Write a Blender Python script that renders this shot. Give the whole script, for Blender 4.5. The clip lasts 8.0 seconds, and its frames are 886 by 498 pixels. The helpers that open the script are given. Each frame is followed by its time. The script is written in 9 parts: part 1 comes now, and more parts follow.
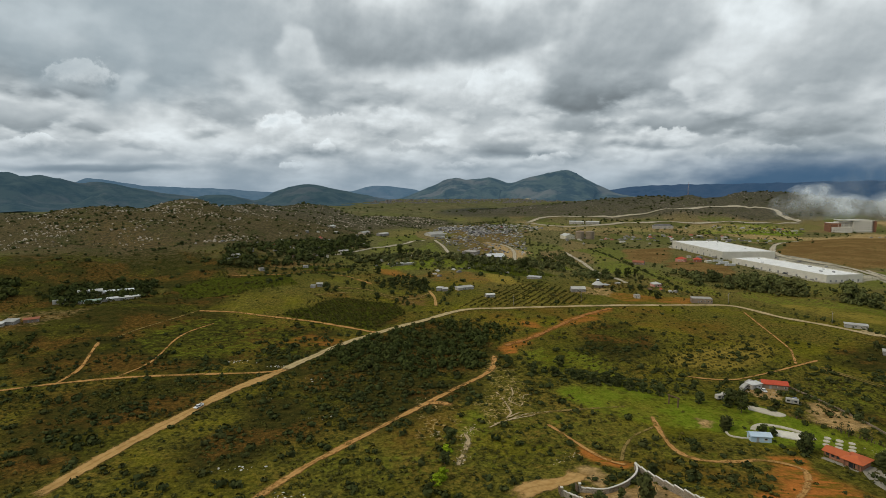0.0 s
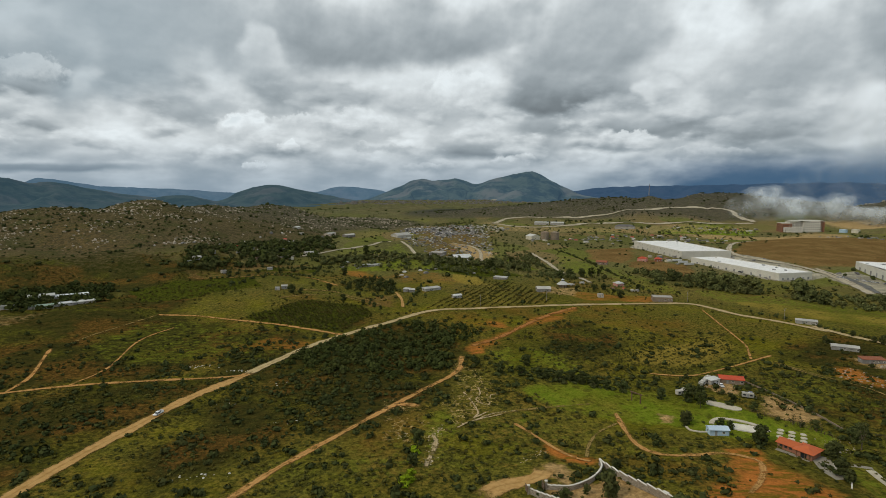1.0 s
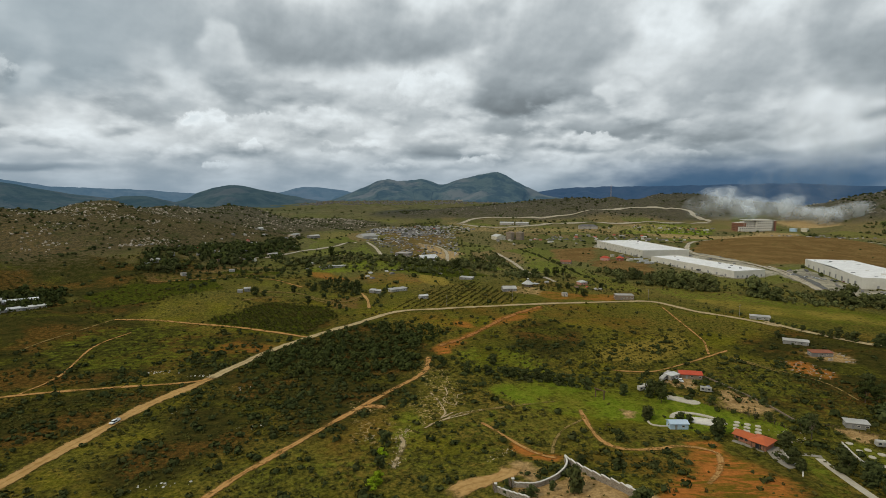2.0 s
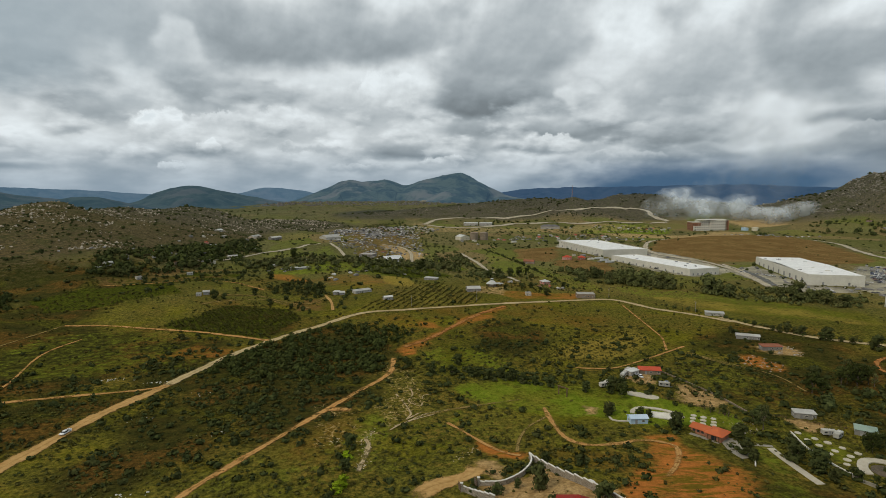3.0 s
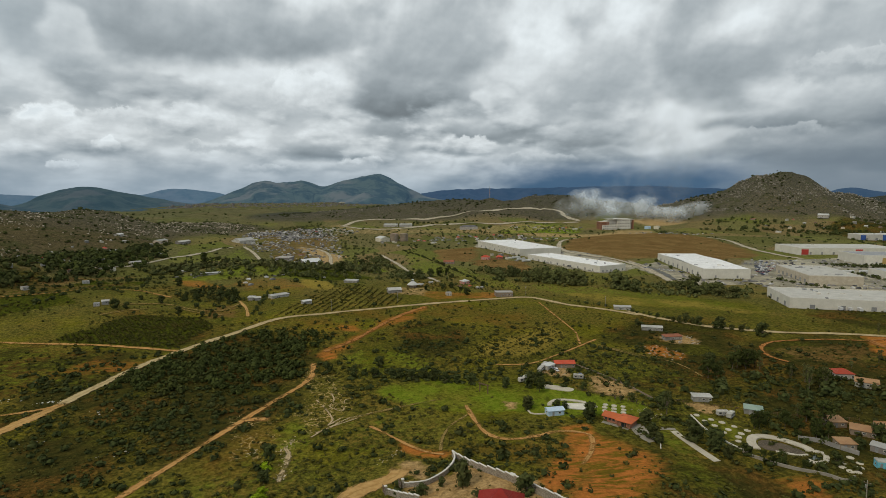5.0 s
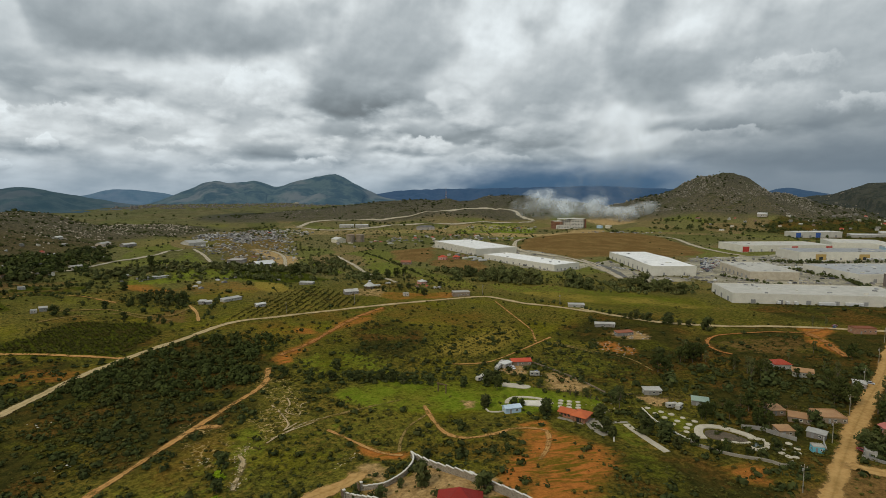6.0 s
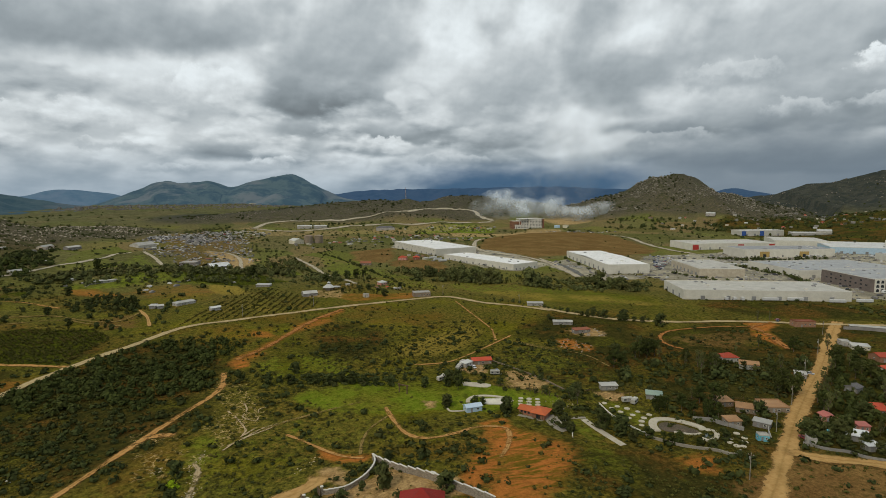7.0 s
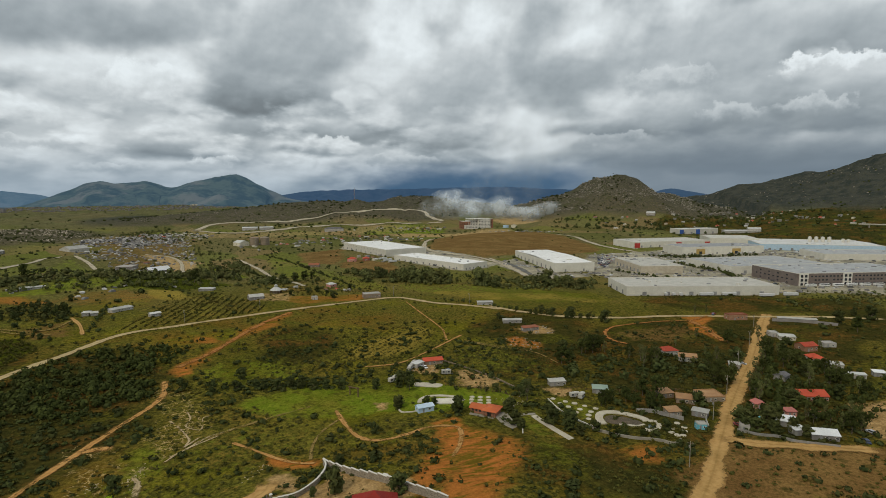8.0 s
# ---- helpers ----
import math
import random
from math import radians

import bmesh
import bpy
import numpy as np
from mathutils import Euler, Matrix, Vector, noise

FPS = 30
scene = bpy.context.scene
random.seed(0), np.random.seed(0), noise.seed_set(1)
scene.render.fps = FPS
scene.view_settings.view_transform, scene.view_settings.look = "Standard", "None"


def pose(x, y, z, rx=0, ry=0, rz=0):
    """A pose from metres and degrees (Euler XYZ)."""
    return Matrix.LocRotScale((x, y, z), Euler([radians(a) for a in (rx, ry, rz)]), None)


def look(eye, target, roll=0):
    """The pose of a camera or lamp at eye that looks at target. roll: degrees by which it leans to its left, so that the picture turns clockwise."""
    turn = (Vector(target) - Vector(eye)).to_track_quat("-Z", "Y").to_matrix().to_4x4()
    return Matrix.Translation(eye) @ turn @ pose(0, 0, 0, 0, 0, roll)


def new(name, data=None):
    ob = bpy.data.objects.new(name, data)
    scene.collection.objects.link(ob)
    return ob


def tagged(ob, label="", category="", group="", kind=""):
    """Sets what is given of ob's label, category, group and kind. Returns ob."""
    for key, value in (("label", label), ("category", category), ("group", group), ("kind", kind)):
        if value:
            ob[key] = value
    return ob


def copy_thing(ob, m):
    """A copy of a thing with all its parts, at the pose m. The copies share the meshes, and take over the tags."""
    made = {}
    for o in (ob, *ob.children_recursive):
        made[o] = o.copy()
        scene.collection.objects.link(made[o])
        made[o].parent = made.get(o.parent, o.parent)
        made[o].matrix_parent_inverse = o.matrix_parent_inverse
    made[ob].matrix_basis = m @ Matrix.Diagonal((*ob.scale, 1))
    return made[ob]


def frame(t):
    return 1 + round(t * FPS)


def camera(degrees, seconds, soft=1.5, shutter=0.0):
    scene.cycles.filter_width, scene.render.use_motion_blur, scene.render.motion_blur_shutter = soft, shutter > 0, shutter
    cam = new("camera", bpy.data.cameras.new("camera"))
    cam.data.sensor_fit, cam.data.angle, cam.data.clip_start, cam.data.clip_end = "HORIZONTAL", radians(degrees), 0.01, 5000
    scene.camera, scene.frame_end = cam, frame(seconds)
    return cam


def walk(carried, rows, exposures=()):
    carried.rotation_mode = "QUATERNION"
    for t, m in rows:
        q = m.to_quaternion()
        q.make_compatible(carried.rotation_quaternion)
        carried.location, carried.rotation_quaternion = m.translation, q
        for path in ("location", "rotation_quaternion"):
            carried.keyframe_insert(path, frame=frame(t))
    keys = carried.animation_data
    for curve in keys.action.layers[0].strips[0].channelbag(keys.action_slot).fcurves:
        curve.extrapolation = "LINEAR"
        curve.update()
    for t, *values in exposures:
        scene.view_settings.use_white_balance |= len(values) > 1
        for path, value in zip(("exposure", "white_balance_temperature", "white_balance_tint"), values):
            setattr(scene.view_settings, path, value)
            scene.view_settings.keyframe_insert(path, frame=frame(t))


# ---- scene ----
# ---- camera: a drone that hovers and turns to the right ----
EYE_Z = 100.0
cam = camera(78.2, 8.0, soft=0.6)
walk(cam, [(t, pose(0, 0, EYE_Z, 90 + p, -r, a)) for t, a, p, r in (
    (0.0, 0.00, -6.27, -0.05), (0.5, -1.73, -6.23, 0.03), (1.0, -3.50, -6.17, 0.06), (1.5, -5.26, -6.14, 0.08),
    (3.0, -10.84, -6.04, 0.07), (3.5, -12.79, -6.00, 0.07), (4.0, -14.86, -5.96, 0.05), (4.5, -16.99, -5.93, 0.04),
    (6.0, -23.80, -5.87, -0.04), (6.5, -25.90, -5.86, -0.05), (7.0, -28.02, -5.84, -0.06), (7.5, -30.37, -5.81, -0.09),
    (8.0, -33.30, -5.80, -0.14))])


# ---- node helpers ----
class Nodes:
    """Short way to write a node tree."""

    def __init__(self, tree):
        self.tree = tree
        tree.nodes.clear()

    def put(self, value, socket):
        if isinstance(value, bpy.types.NodeSocket):
            self.tree.links.new(value, socket)
        elif value is not None:
            if isinstance(value, tuple) and len(value) == 3 and socket.type == "RGBA":
                value = (*value, 1)
            socket.default_value = value

    def node(self, kind, props=None, out=0, **inputs):
        n = self.tree.nodes.new(kind)
        for k, v in (props or {}).items():
            setattr(n, k, v)
        for k, v in inputs.items():
            name = k.replace("_", " ").title() if not k.startswith("i") else k
            sock = n.inputs[int(k[1:])] if k[0] == "i" and k[1:].isdigit() else n.inputs[name]
            self.put(v, sock)
        return n.outputs[out] if n.outputs else n

    def math(self, op, a, b=None, c=None, clamp=False):
        return self.node("ShaderNodeMath", {"operation": op, "use_clamp": clamp}, i0=a, i1=b, i2=c)

    def vmath(self, op, a, b=None):
        n = self.tree.nodes.new("ShaderNodeVectorMath")
        n.operation = op
        self.put(a, n.inputs[0])
        if b is not None:
            self.put(b, n.inputs[1])
        return n.outputs["Value"] if op in ("LENGTH", "DOT_PRODUCT") else n.outputs[0]

    def noise(self, vec, scale, detail=4.0, rough=0.55, lac=2.0, dist=0.0, colour=False):
        return self.node("ShaderNodeTexNoise", out=1 if colour else 0, vector=vec, scale=scale, detail=detail, roughness=rough, lacunarity=lac, distortion=dist)

    def ramp(self, x, a, b, lo=0.0, hi=1.0, smooth=True):
        return self.node("ShaderNodeMapRange", {"interpolation_type": "SMOOTHSTEP" if smooth else "LINEAR"}, i0=x, i1=a, i2=b, i3=lo, i4=hi)

    def mix(self, f, a, b, blend="MIX"):
        n = self.tree.nodes.new("ShaderNodeMix")
        n.data_type, n.blend_type, n.clamp_factor = "RGBA", blend, True
        self.put(f, n.inputs[0])
        self.put(a, n.inputs[6])
        self.put(b, n.inputs[7])
        return n.outputs[2]


# ---- sky: broken grey cumulus over a pale blue sky, rain far off ----
SUN_EL, SUN_AZ = radians(44), radians(248)
world = bpy.data.worlds.new("sky")
scene.world = world
world.use_nodes = True
N = Nodes(world.node_tree)
ray = N.node("ShaderNodeTexCoord", out=0)
sep = N.tree.nodes.new("ShaderNodeSeparateXYZ")
N.put(ray, sep.inputs[0])
dx, dy, dz = sep.outputs
blue = N.node("ShaderNodeTexSky", {"sky_type": "NISHITA", "sun_disc": False, "sun_elevation": SUN_EL, "sun_rotation": SUN_AZ, "dust_density": 2.0})
blue = N.mix(1.0, blue, (0.07, 0.07, 0.07), "MULTIPLY")
az = N.math("MULTIPLY", N.math("ARCTAN2", dx, dy), 57.2958)
el = N.math("MULTIPLY", N.math("ARCSINE", dz), 57.2958)
sphere = N.node("ShaderNodeCombineXYZ", i0=az, i1=el, i2=0.0)
high = N.math("ADD", N.math("MAXIMUM", el, -1.0), 3.5)
deck = N.node("ShaderNodeCombineXYZ", i0=N.math("MULTIPLY", az, 0.11), i1=N.math("MULTIPLY", N.math("LOGARITHM", N.math("ADD", high, 8.5), 2.718), 3.2), i2=0.0)
half = (0.5, 0.5, 0.5)
broad_warp = N.vmath("MULTIPLY", N.vmath("SUBTRACT", N.noise(deck, 1.3, 2, 0.4, colour=True), half), (9.0, 4.0, 0.0))
billow = N.vmath("MULTIPLY", N.vmath("SUBTRACT", N.noise(deck, 2.6, 4, 0.44, colour=True), half), (4.4, 3.0, 0.0))
near = N.math("MULTIPLY", high, 1 / 15)
place = N.vmath("ADD", sphere, N.node("ShaderNodeVectorMath", {"operation": "SCALE"}, i0=N.vmath("ADD", broad_warp, billow), i3=near))
lumps = N.noise(deck, 1.6, 4, 0.42)
folds = N.noise(deck, 4.2, 6, 0.46)
folds_above = N.noise(N.vmath("ADD", deck, (-0.02, 0.045, 0.0)), 4.2, 6, 0.46)
# cloud masses: azimuth, elevation, half width and half height in degrees, grey of the flat base and of the top
PUFFS = (
    (-15.9, 5.36, 3.5, 2.35, 0.45, 0.98), (-5.0, 6.2, 4.7, 1.81, 0.46, 0.8), (-12.2, 3.98, 1.3, 1.03, 0.5, 0.95), (-15.4, 2.11, 1.1, 0.65, 0.5, 0.9),
    (10.8, 2.92, 2.7, 0.92, 0.45, 0.92), (4.8, 8.92, 3.9, 3.38, 0.52, 0.86), (-10.4, 6.52, 3.8, 1.02, 0.5, 0.72), (-18.9, 3.37, 2.8, 0.77, 0.42, 0.66),
    (1.9, 2.28, 3.3, 0.68, 0.42, 0.72), (21.6, 4.52, 3.5, 1.25, 0.4, 0.74), (29.0, 3.42, 4.4, 0.78, 0.36, 0.62), (-2.4, 4.33, 3.7, 0.66, 0.4, 0.66),
    (50.2, 5.12, 4.3, 1.1, 0.32, 0.56), (60.6, 7.0, 3.2, 1.3, 0.34, 0.6), (55.2, 10.15, 4.5, 1.83, 0.36, 0.62), (-36.5, 3.63, 2.3, 0.83, 0.42, 0.8),
    (-33.0, 9.34, 2.8, 1.57, 0.45, 0.74), (67.0, 7.24, 3.6, 1.03, 0.34, 0.58), (68.2, 10.41, 4.6, 1.3, 0.58, 0.9),
)
BANKS = (
    (68.7, 5.02, 20.5, 5.35, 0.3, 0.4), (-1.5, 11.27, 6.3, 2.48, 0.76, 0.9), (26.8, 13.68, 5.2, 4.21, 0.74, 0.9), (-23.2, 14.73, 9.6, 3.8, 0.43, 0.5),
    (18.4, 13.63, 8.5, 4.23, 0.34, 0.5), (4.4, 15.28, 7.1, 3.17, 0.31, 0.5), (34.4, 10.12, 5.9, 4.5, 0.38, 0.52), (-34.9, 10.38, 7.8, 3.12, 0.25, 0.5),
    (-24.5, 10.3, 4.3, 2.88, 0.34, 0.46), (-6.5, 14.42, 9.5, 3.41, 0.28, 0.5), (-13.6, 10.13, 4.6, 1.91, 0.31, 0.6), (-35.1, 7.67, 4.3, 1.19, 0.23, 0.42),
    (59.4, 11.77, 5.6, 3.39, 0.4, 0.55), (69.0, 12.82, 5.7, 2.59, 0.33, 0.5), (62.8, 14.84, 5.6, 1.81, 0.46, 0.6), (46.2, 11.21, 6.0, 3.07, 0.31, 0.46),
)
MASSES = (
    (-29.2, 9.04, 1.8, 1.54, 0.62, 0.78), (-15.1, 12.77, 2.3, 1.69, 0.55, 0.74), (3.1, 9.29, 3.6, 2.31, 0.46, 0.8), (16.0, 9.47, 9.8, 2.33, 0.155, 0.44),
    (25.0, 9.78, 1.3, 0.75, 0.6, 0.74), (22.8, 6.15, 14.2, 1.25, 0.26, 0.44), (31.1, 5.03, 8.6, 0.88, 0.23, 0.38), (-6.6, 9.25, 3.7, 0.99, 0.36, 0.5),
    (-22.3, 7.15, 4.0, 1.25, 0.36, 0.5), (-37.1, 4.83, 2.5, 1.55, 0.25, 0.5), (-32.9, 5.08, 3.3, 0.77, 0.25, 0.45), (-33.2, 3.67, 2.7, 1.06, 0.36, 0.6),
    (-6.0, 5.98, 5.2, 1.35, 0.46, 0.8), (-16.6, 4.85, 2.8, 1.86, 0.46, 0.88), (-12.4, 4.6, 3.7, 1.23, 0.32, 0.6), (7.9, 4.19, 5.4, 1.02, 0.2, 0.42),
)
LOW_CLOUDS = (
    (19.9, 3.92, 3.4, 0.7, 0.24, 0.42), (-27.4, 2.97, 4.6, 0.62, 0.48, 0.68), (-1.2, 4.18, 1.8, 1.15, 0.5, 0.86), (6.9, 2.6, 6.9, 0.63, 0.46, 0.72),
    (34.8, 3.74, 5.1, 0.95, 0.26, 0.4), (-31.9, 1.86, 7.6, 0.49, 0.19, 0.3), (69.1, 10.54, 4.6, 1.06, 0.58, 0.74), (65.7, 8.39, 3.9, 2.17, 0.28, 0.48),
    (56.2, 8.04, 3.0, 1.55, 0.42, 0.66), (53.8, 6.28, 10.2, 1.06, 0.25, 0.4), (69.4, 5.66, 4.2, 0.74, 0.27, 0.42), (58.8, 4.29, 3.3, 1.04, 0.28, 0.45),
    (67.5, 4.38, 5.2, 0.95, 0.4, 0.62), (65.6, 2.04, 10.5, 0.59, 0.2, 0.32), (61.2, 3.28, 12.3, 1.33, 0.22, 0.36), (69.3, 7.26, 4.6, 2.28, 0.32, 0.48),
    (51.3, 3.72, 8.5, 0.99, 0.27, 0.4),
)
grey = N.ramp(lumps, 0.3, 0.7, 0.82, 0.44)
for k, (a, e, w, h, low, top) in enumerate(BANKS + MASSES + LOW_CLOUDS):
    if k % 10 == 9:
        # a trace of each group shifts the next
        place = N.vmath("ADD", place, N.node("ShaderNodeCombineXYZ", i0=N.math("MULTIPLY", grey, 0.001)))
    q = N.vmath("MULTIPLY", N.vmath("SUBTRACT", place, (a, e, 0)), (1 / w, 1 / h, 0))
    rise = N.node("ShaderNodeSeparateXYZ", i0=q).node.outputs[1]
    body = N.ramp(N.vmath("LENGTH", q), 1.3, 0.42, 0.0, 0.92)
    tone = N.ramp(rise, -0.75, 0.95, low, top)
    grey = N.math("MULTIPLY_ADD", body, N.math("SUBTRACT", tone, grey), grey)
# sunlit heads of cumulus with knobbly tops and bases that fade
knobs = N.vmath("MULTIPLY", N.vmath("SUBTRACT", N.noise(sphere, 0.62, 5, 0.58, colour=True), half), (4.6, 3.4, 0.0))
head_place = N.vmath("ADD", N.vmath("ADD", sphere, N.node("ShaderNodeCombineXYZ", i0=N.math("MULTIPLY", grey, 0.001))), N.node("ShaderNodeVectorMath", {"operation": "SCALE"}, i0=knobs, i3=N.ramp(high, 5.0, 16.0, 0.55, 1.1)))
for k, (a, e, w, h, low, top) in enumerate(PUFFS):
    if k == 9:
        head_place = N.vmath("ADD", head_place, N.node("ShaderNodeCombineXYZ", i0=N.math("MULTIPLY", grey, 0.001)))
    q = N.vmath("MULTIPLY", N.vmath("SUBTRACT", head_place, (a, e, 0)), (1 / w, 1 / h, 0))
    rise = N.node("ShaderNodeSeparateXYZ", i0=q).node.outputs[1]
    body = N.math("MULTIPLY", N.ramp(N.vmath("LENGTH", q), 1.03, 0.76), N.ramp(rise, -0.9, 0.3, 0.0, 0.9))
    tone = N.ramp(rise, -0.5, 0.8, low, top)
    grey = N.math("MULTIPLY_ADD", body, N.math("SUBTRACT", tone, grey), grey)
# small cumulus crowded above the horizon, lit from above
field = N.vmath("MULTIPLY", sphere, (0.18, 0.38, 0.0))
puffy = N.noise(field, 1.0, 5, 0.47)
puffy_above = N.noise(N.vmath("ADD", field, (-0.06, 0.26, 0.0)), 1.0, 5, 0.47)
crowd = N.math("MULTIPLY", N.ramp(puffy, 0.44, 0.55), N.math("MULTIPLY", N.ramp(el, 1.6, 3.4), N.ramp(el, 13.0, 5.5)))
crowd = N.math("MULTIPLY", crowd, N.ramp(az, 40.0, 22.0, 0.25, 1.0))
crest = N.math("MULTIPLY_ADD", N.math("SUBTRACT", puffy, puffy_above), 2.3, 0.56, clamp=True)
grey = N.math("MULTIPLY_ADD", N.math("MULTIPLY", crowd, 0.55), N.math("SUBTRACT", crest, grey), grey)
grey = N.math("MULTIPLY", grey, N.math("MULTIPLY_ADD", N.math("SUBTRACT", folds, folds_above), 0.46, 1.0))
grey = N.math("MULTIPLY", grey, N.ramp(folds, 0.25, 0.75, 1.06, 0.96, False))
cloud = N.mix(N.ramp(grey, 0.2, 0.7), (0.82, 0.96, 1.045), (0.925, 1.0, 1.03))
lit = N.node("ShaderNodeCombineColor", i0=grey, i1=grey, i2=grey)
sky = N.mix(N.ramp(grey, 0.84, 1.0, 0.0, 0.3), N.mix(1.0, cloud, lit, "MULTIPLY"), blue)
west = N.math("MULTIPLY", N.ramp(az, -8.0, -30.0), N.ramp(N.math("ADD", el, N.math("MULTIPLY", N.math("SUBTRACT", lumps, 0.5), 10.0)), 6.0, 12.0))
sky = N.mix(N.math("MULTIPLY", west, 0.5), sky, (0.30, 0.385, 0.44))
# hazy blue-grey towards the horizon, and the dark rain over the far range
veil = N.ramp(el, 5.5, -0.5)
sky = N.mix(N.math("MULTIPLY", veil, 0.72), sky, (0.215, 0.300, 0.385))
east = N.math("MULTIPLY", N.ramp(az, 40.0, 56.0), N.ramp(N.math("ADD", el, N.math("MULTIPLY", N.math("SUBTRACT", lumps, 0.5), 8.0)), 9.0, 2.0))
sky = N.mix(N.math("MULTIPLY", east, 0.72), sky, (0.150, 0.192, 0.232))
drift = N.math("MULTIPLY", N.math("SUBTRACT", lumps, 0.5), 14.0)
rain = N.ramp(N.math("ABSOLUTE", N.math("SUBTRACT", N.math("ADD", az, drift), 36.0)), 17.0, 7.0)
rain = N.math("MULTIPLY", rain, N.ramp(N.math("ADD", el, N.math("MULTIPLY", N.math("SUBTRACT", folds, 0.5), 1.2)), 4.0, 1.2))
sky = N.mix(N.math("MULTIPLY", rain, 0.94), sky, (0.042, 0.104, 0.190))
N.node("ShaderNodeOutputWorld", i0=N.node("ShaderNodeBackground", color=sky, strength=1.0))

sun = new("sun", bpy.data.lights.new("sun", "SUN"))
sun.data.energy, sun.data.angle, sun.data.color = 1.5, radians(11), (1.0, 0.89, 0.70)
sun.matrix_world = look((0, 0, 0), (-math.sin(SUN_AZ) * math.cos(SUN_EL), -math.cos(SUN_AZ) * math.cos(SUN_EL), -math.sin(SUN_EL)))
scene.view_settings.exposure = 0.0


# ---- terrain ----
def lattice(ix, iy, seed):
    n = (ix * 374761393 + iy * 668265263 + seed * 1274126177) & 0x7FFFFFFF
    n = ((n ^ (n >> 13)) * 1103515245) & 0x7FFFFFFF
    return ((n ^ (n >> 16)) & 0xFFFF) / 65535.0


def grain(x, y, size, seed=0, octaves=3):
    """Value noise of about -1 to 1 at that size in metres."""
    total, amp, norm = 0.0, 1.0, 0.0
    for o in range(octaves):
        u, v = np.asarray(x) / size + 37.7 * o, np.asarray(y) / size - 11.3 * o
        iu, iv = np.floor(u).astype(np.int64), np.floor(v).astype(np.int64)
        fu, fv = u - iu, v - iv
        fu, fv = fu * fu * (3 - 2 * fu), fv * fv * (3 - 2 * fv)
        a, b = lattice(iu, iv, seed + o), lattice(iu + 1, iv, seed + o)
        c, d = lattice(iu, iv + 1, seed + o), lattice(iu + 1, iv + 1, seed + o)
        total = total + amp * ((a * (1 - fu) + b * fu) * (1 - fv) + (c * (1 - fu) + d * fu) * fv)
        norm, amp, size = norm + amp, amp * 0.5, size * 0.5
    return (total / norm - 0.5) * 2


# crest lines: half width of the slope, then x, y and height along the crest
RIDGES = {
    "left_hill": (250, [(-725, 893, 63), (-684, 924, 56), (-563, 886, 66), (-458, 911, 67), (-474, 1048, 77), (-430, 1066, 59), (-423, 1176, 73), (-392, 1292, 59), (-327, 1413, 55), (-256, 1478, 26)]),
    "knoll": (110, [(-521, 553, 37), (-494, 604, 28), (-435, 648, 27), (-401, 692, 10)]),
    "plain_rise": (620, [(-900, 3450, 26), (-300, 3500, 33), (400, 3550, 35), (900, 3500, 33), (1500, 3300, 30)]),
    "brown_hill": (120, [(600, 760, 9), (680, 860, 12), (780, 940, 11), (850, 960, 7)]),
    "yard_knoll": (40, [(78, 140, 7.5), (98, 118, 8.5)]),
    "mid": (420, [(-341, 1971, 6), (-222, 2289, 23), (-62, 2499, 33), (177, 2594, 25), (388, 2571, 20)]),
    "rocky": (240, [(306, 2027, 35), (368, 1966, 49), (466, 1945, 58), (561, 1920, 70), (671, 1884, 74), (776, 1822, 79), (810, 1807, 86), (871, 1800, 70), (962, 1810, 79), (1033, 1771, 86), (1152, 1756, 85), (1308, 1769, 68)]),
    "dome": (230, [(1422, 1406, 93), (1501, 1322, 142), (1561, 1250, 160), (1595, 1206, 142), (1650, 1165, 96)]),
    "right_mountain": (520, [(2323, 1563, 63), (2485, 1494, 94), (2576, 1332, 143), (2659, 1157, 175), (2672, 992, 206), (2664, 862, 244), (2625, 633, 257), (2575, 359, 257)]),
}

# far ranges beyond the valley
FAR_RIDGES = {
    "saddle": (350, [(3215, 2380, 88), (3297, 2265, 134), (3365, 2163, 118), (3445, 2032, 88)]),
    "peak": (520, [(-396, 4081, 12), (-188, 4146, 79), (-60, 4200, 139), (70, 4199, 186), (201, 4245, 178), (375, 4233, 190), (525, 4217, 151), (665, 4147, 197), (849, 4113, 234), (950, 4091, 233), (1070, 4062, 170), (1187, 4029, 111), (1286, 3946, 62)]),
    "dark_hill": (380, [(-1141, 3309, 37), (-1014, 3350, 94), (-852, 3395, 135), (-719, 3425, 115), (-514, 3462, 72), (-338, 3484, 40)]),
    "small_hill": (260, [(-1261, 2722, 59), (-1117, 2784, 78), (-1004, 2827, 52)]),
    "far_left": (420, [(-2751, 2474, 191), (-2560, 2671, 192), (-2382, 2961, 199), (-2338, 3059, 174), (-2285, 3160, 183), (-2181, 3293, 142), (-2109, 3340, 153), (-1955, 3490, 112), (-1815, 3565, 80), (-1634, 3651, 53)]),
    "blue_left": (250, [(-2484, 3752, 167), (-2387, 3815, 176), (-2167, 3944, 130), (-2029, 4073, 123), (-1673, 4231, 106), (-1400, 4329, 84), (-1023, 4433, 69), (-758, 4486, 87), (-576, 4513, 133), (-299, 4540, 110), (-112, 4549, 67)]),
    "blue_right": (250, [(1328, 4352, 94), (1605, 4258, 129), (1968, 4103, 140), (2409, 3801, 148), (2824, 3503, 158), (3137, 3156, 139), (3319, 2888, 112)]),
}


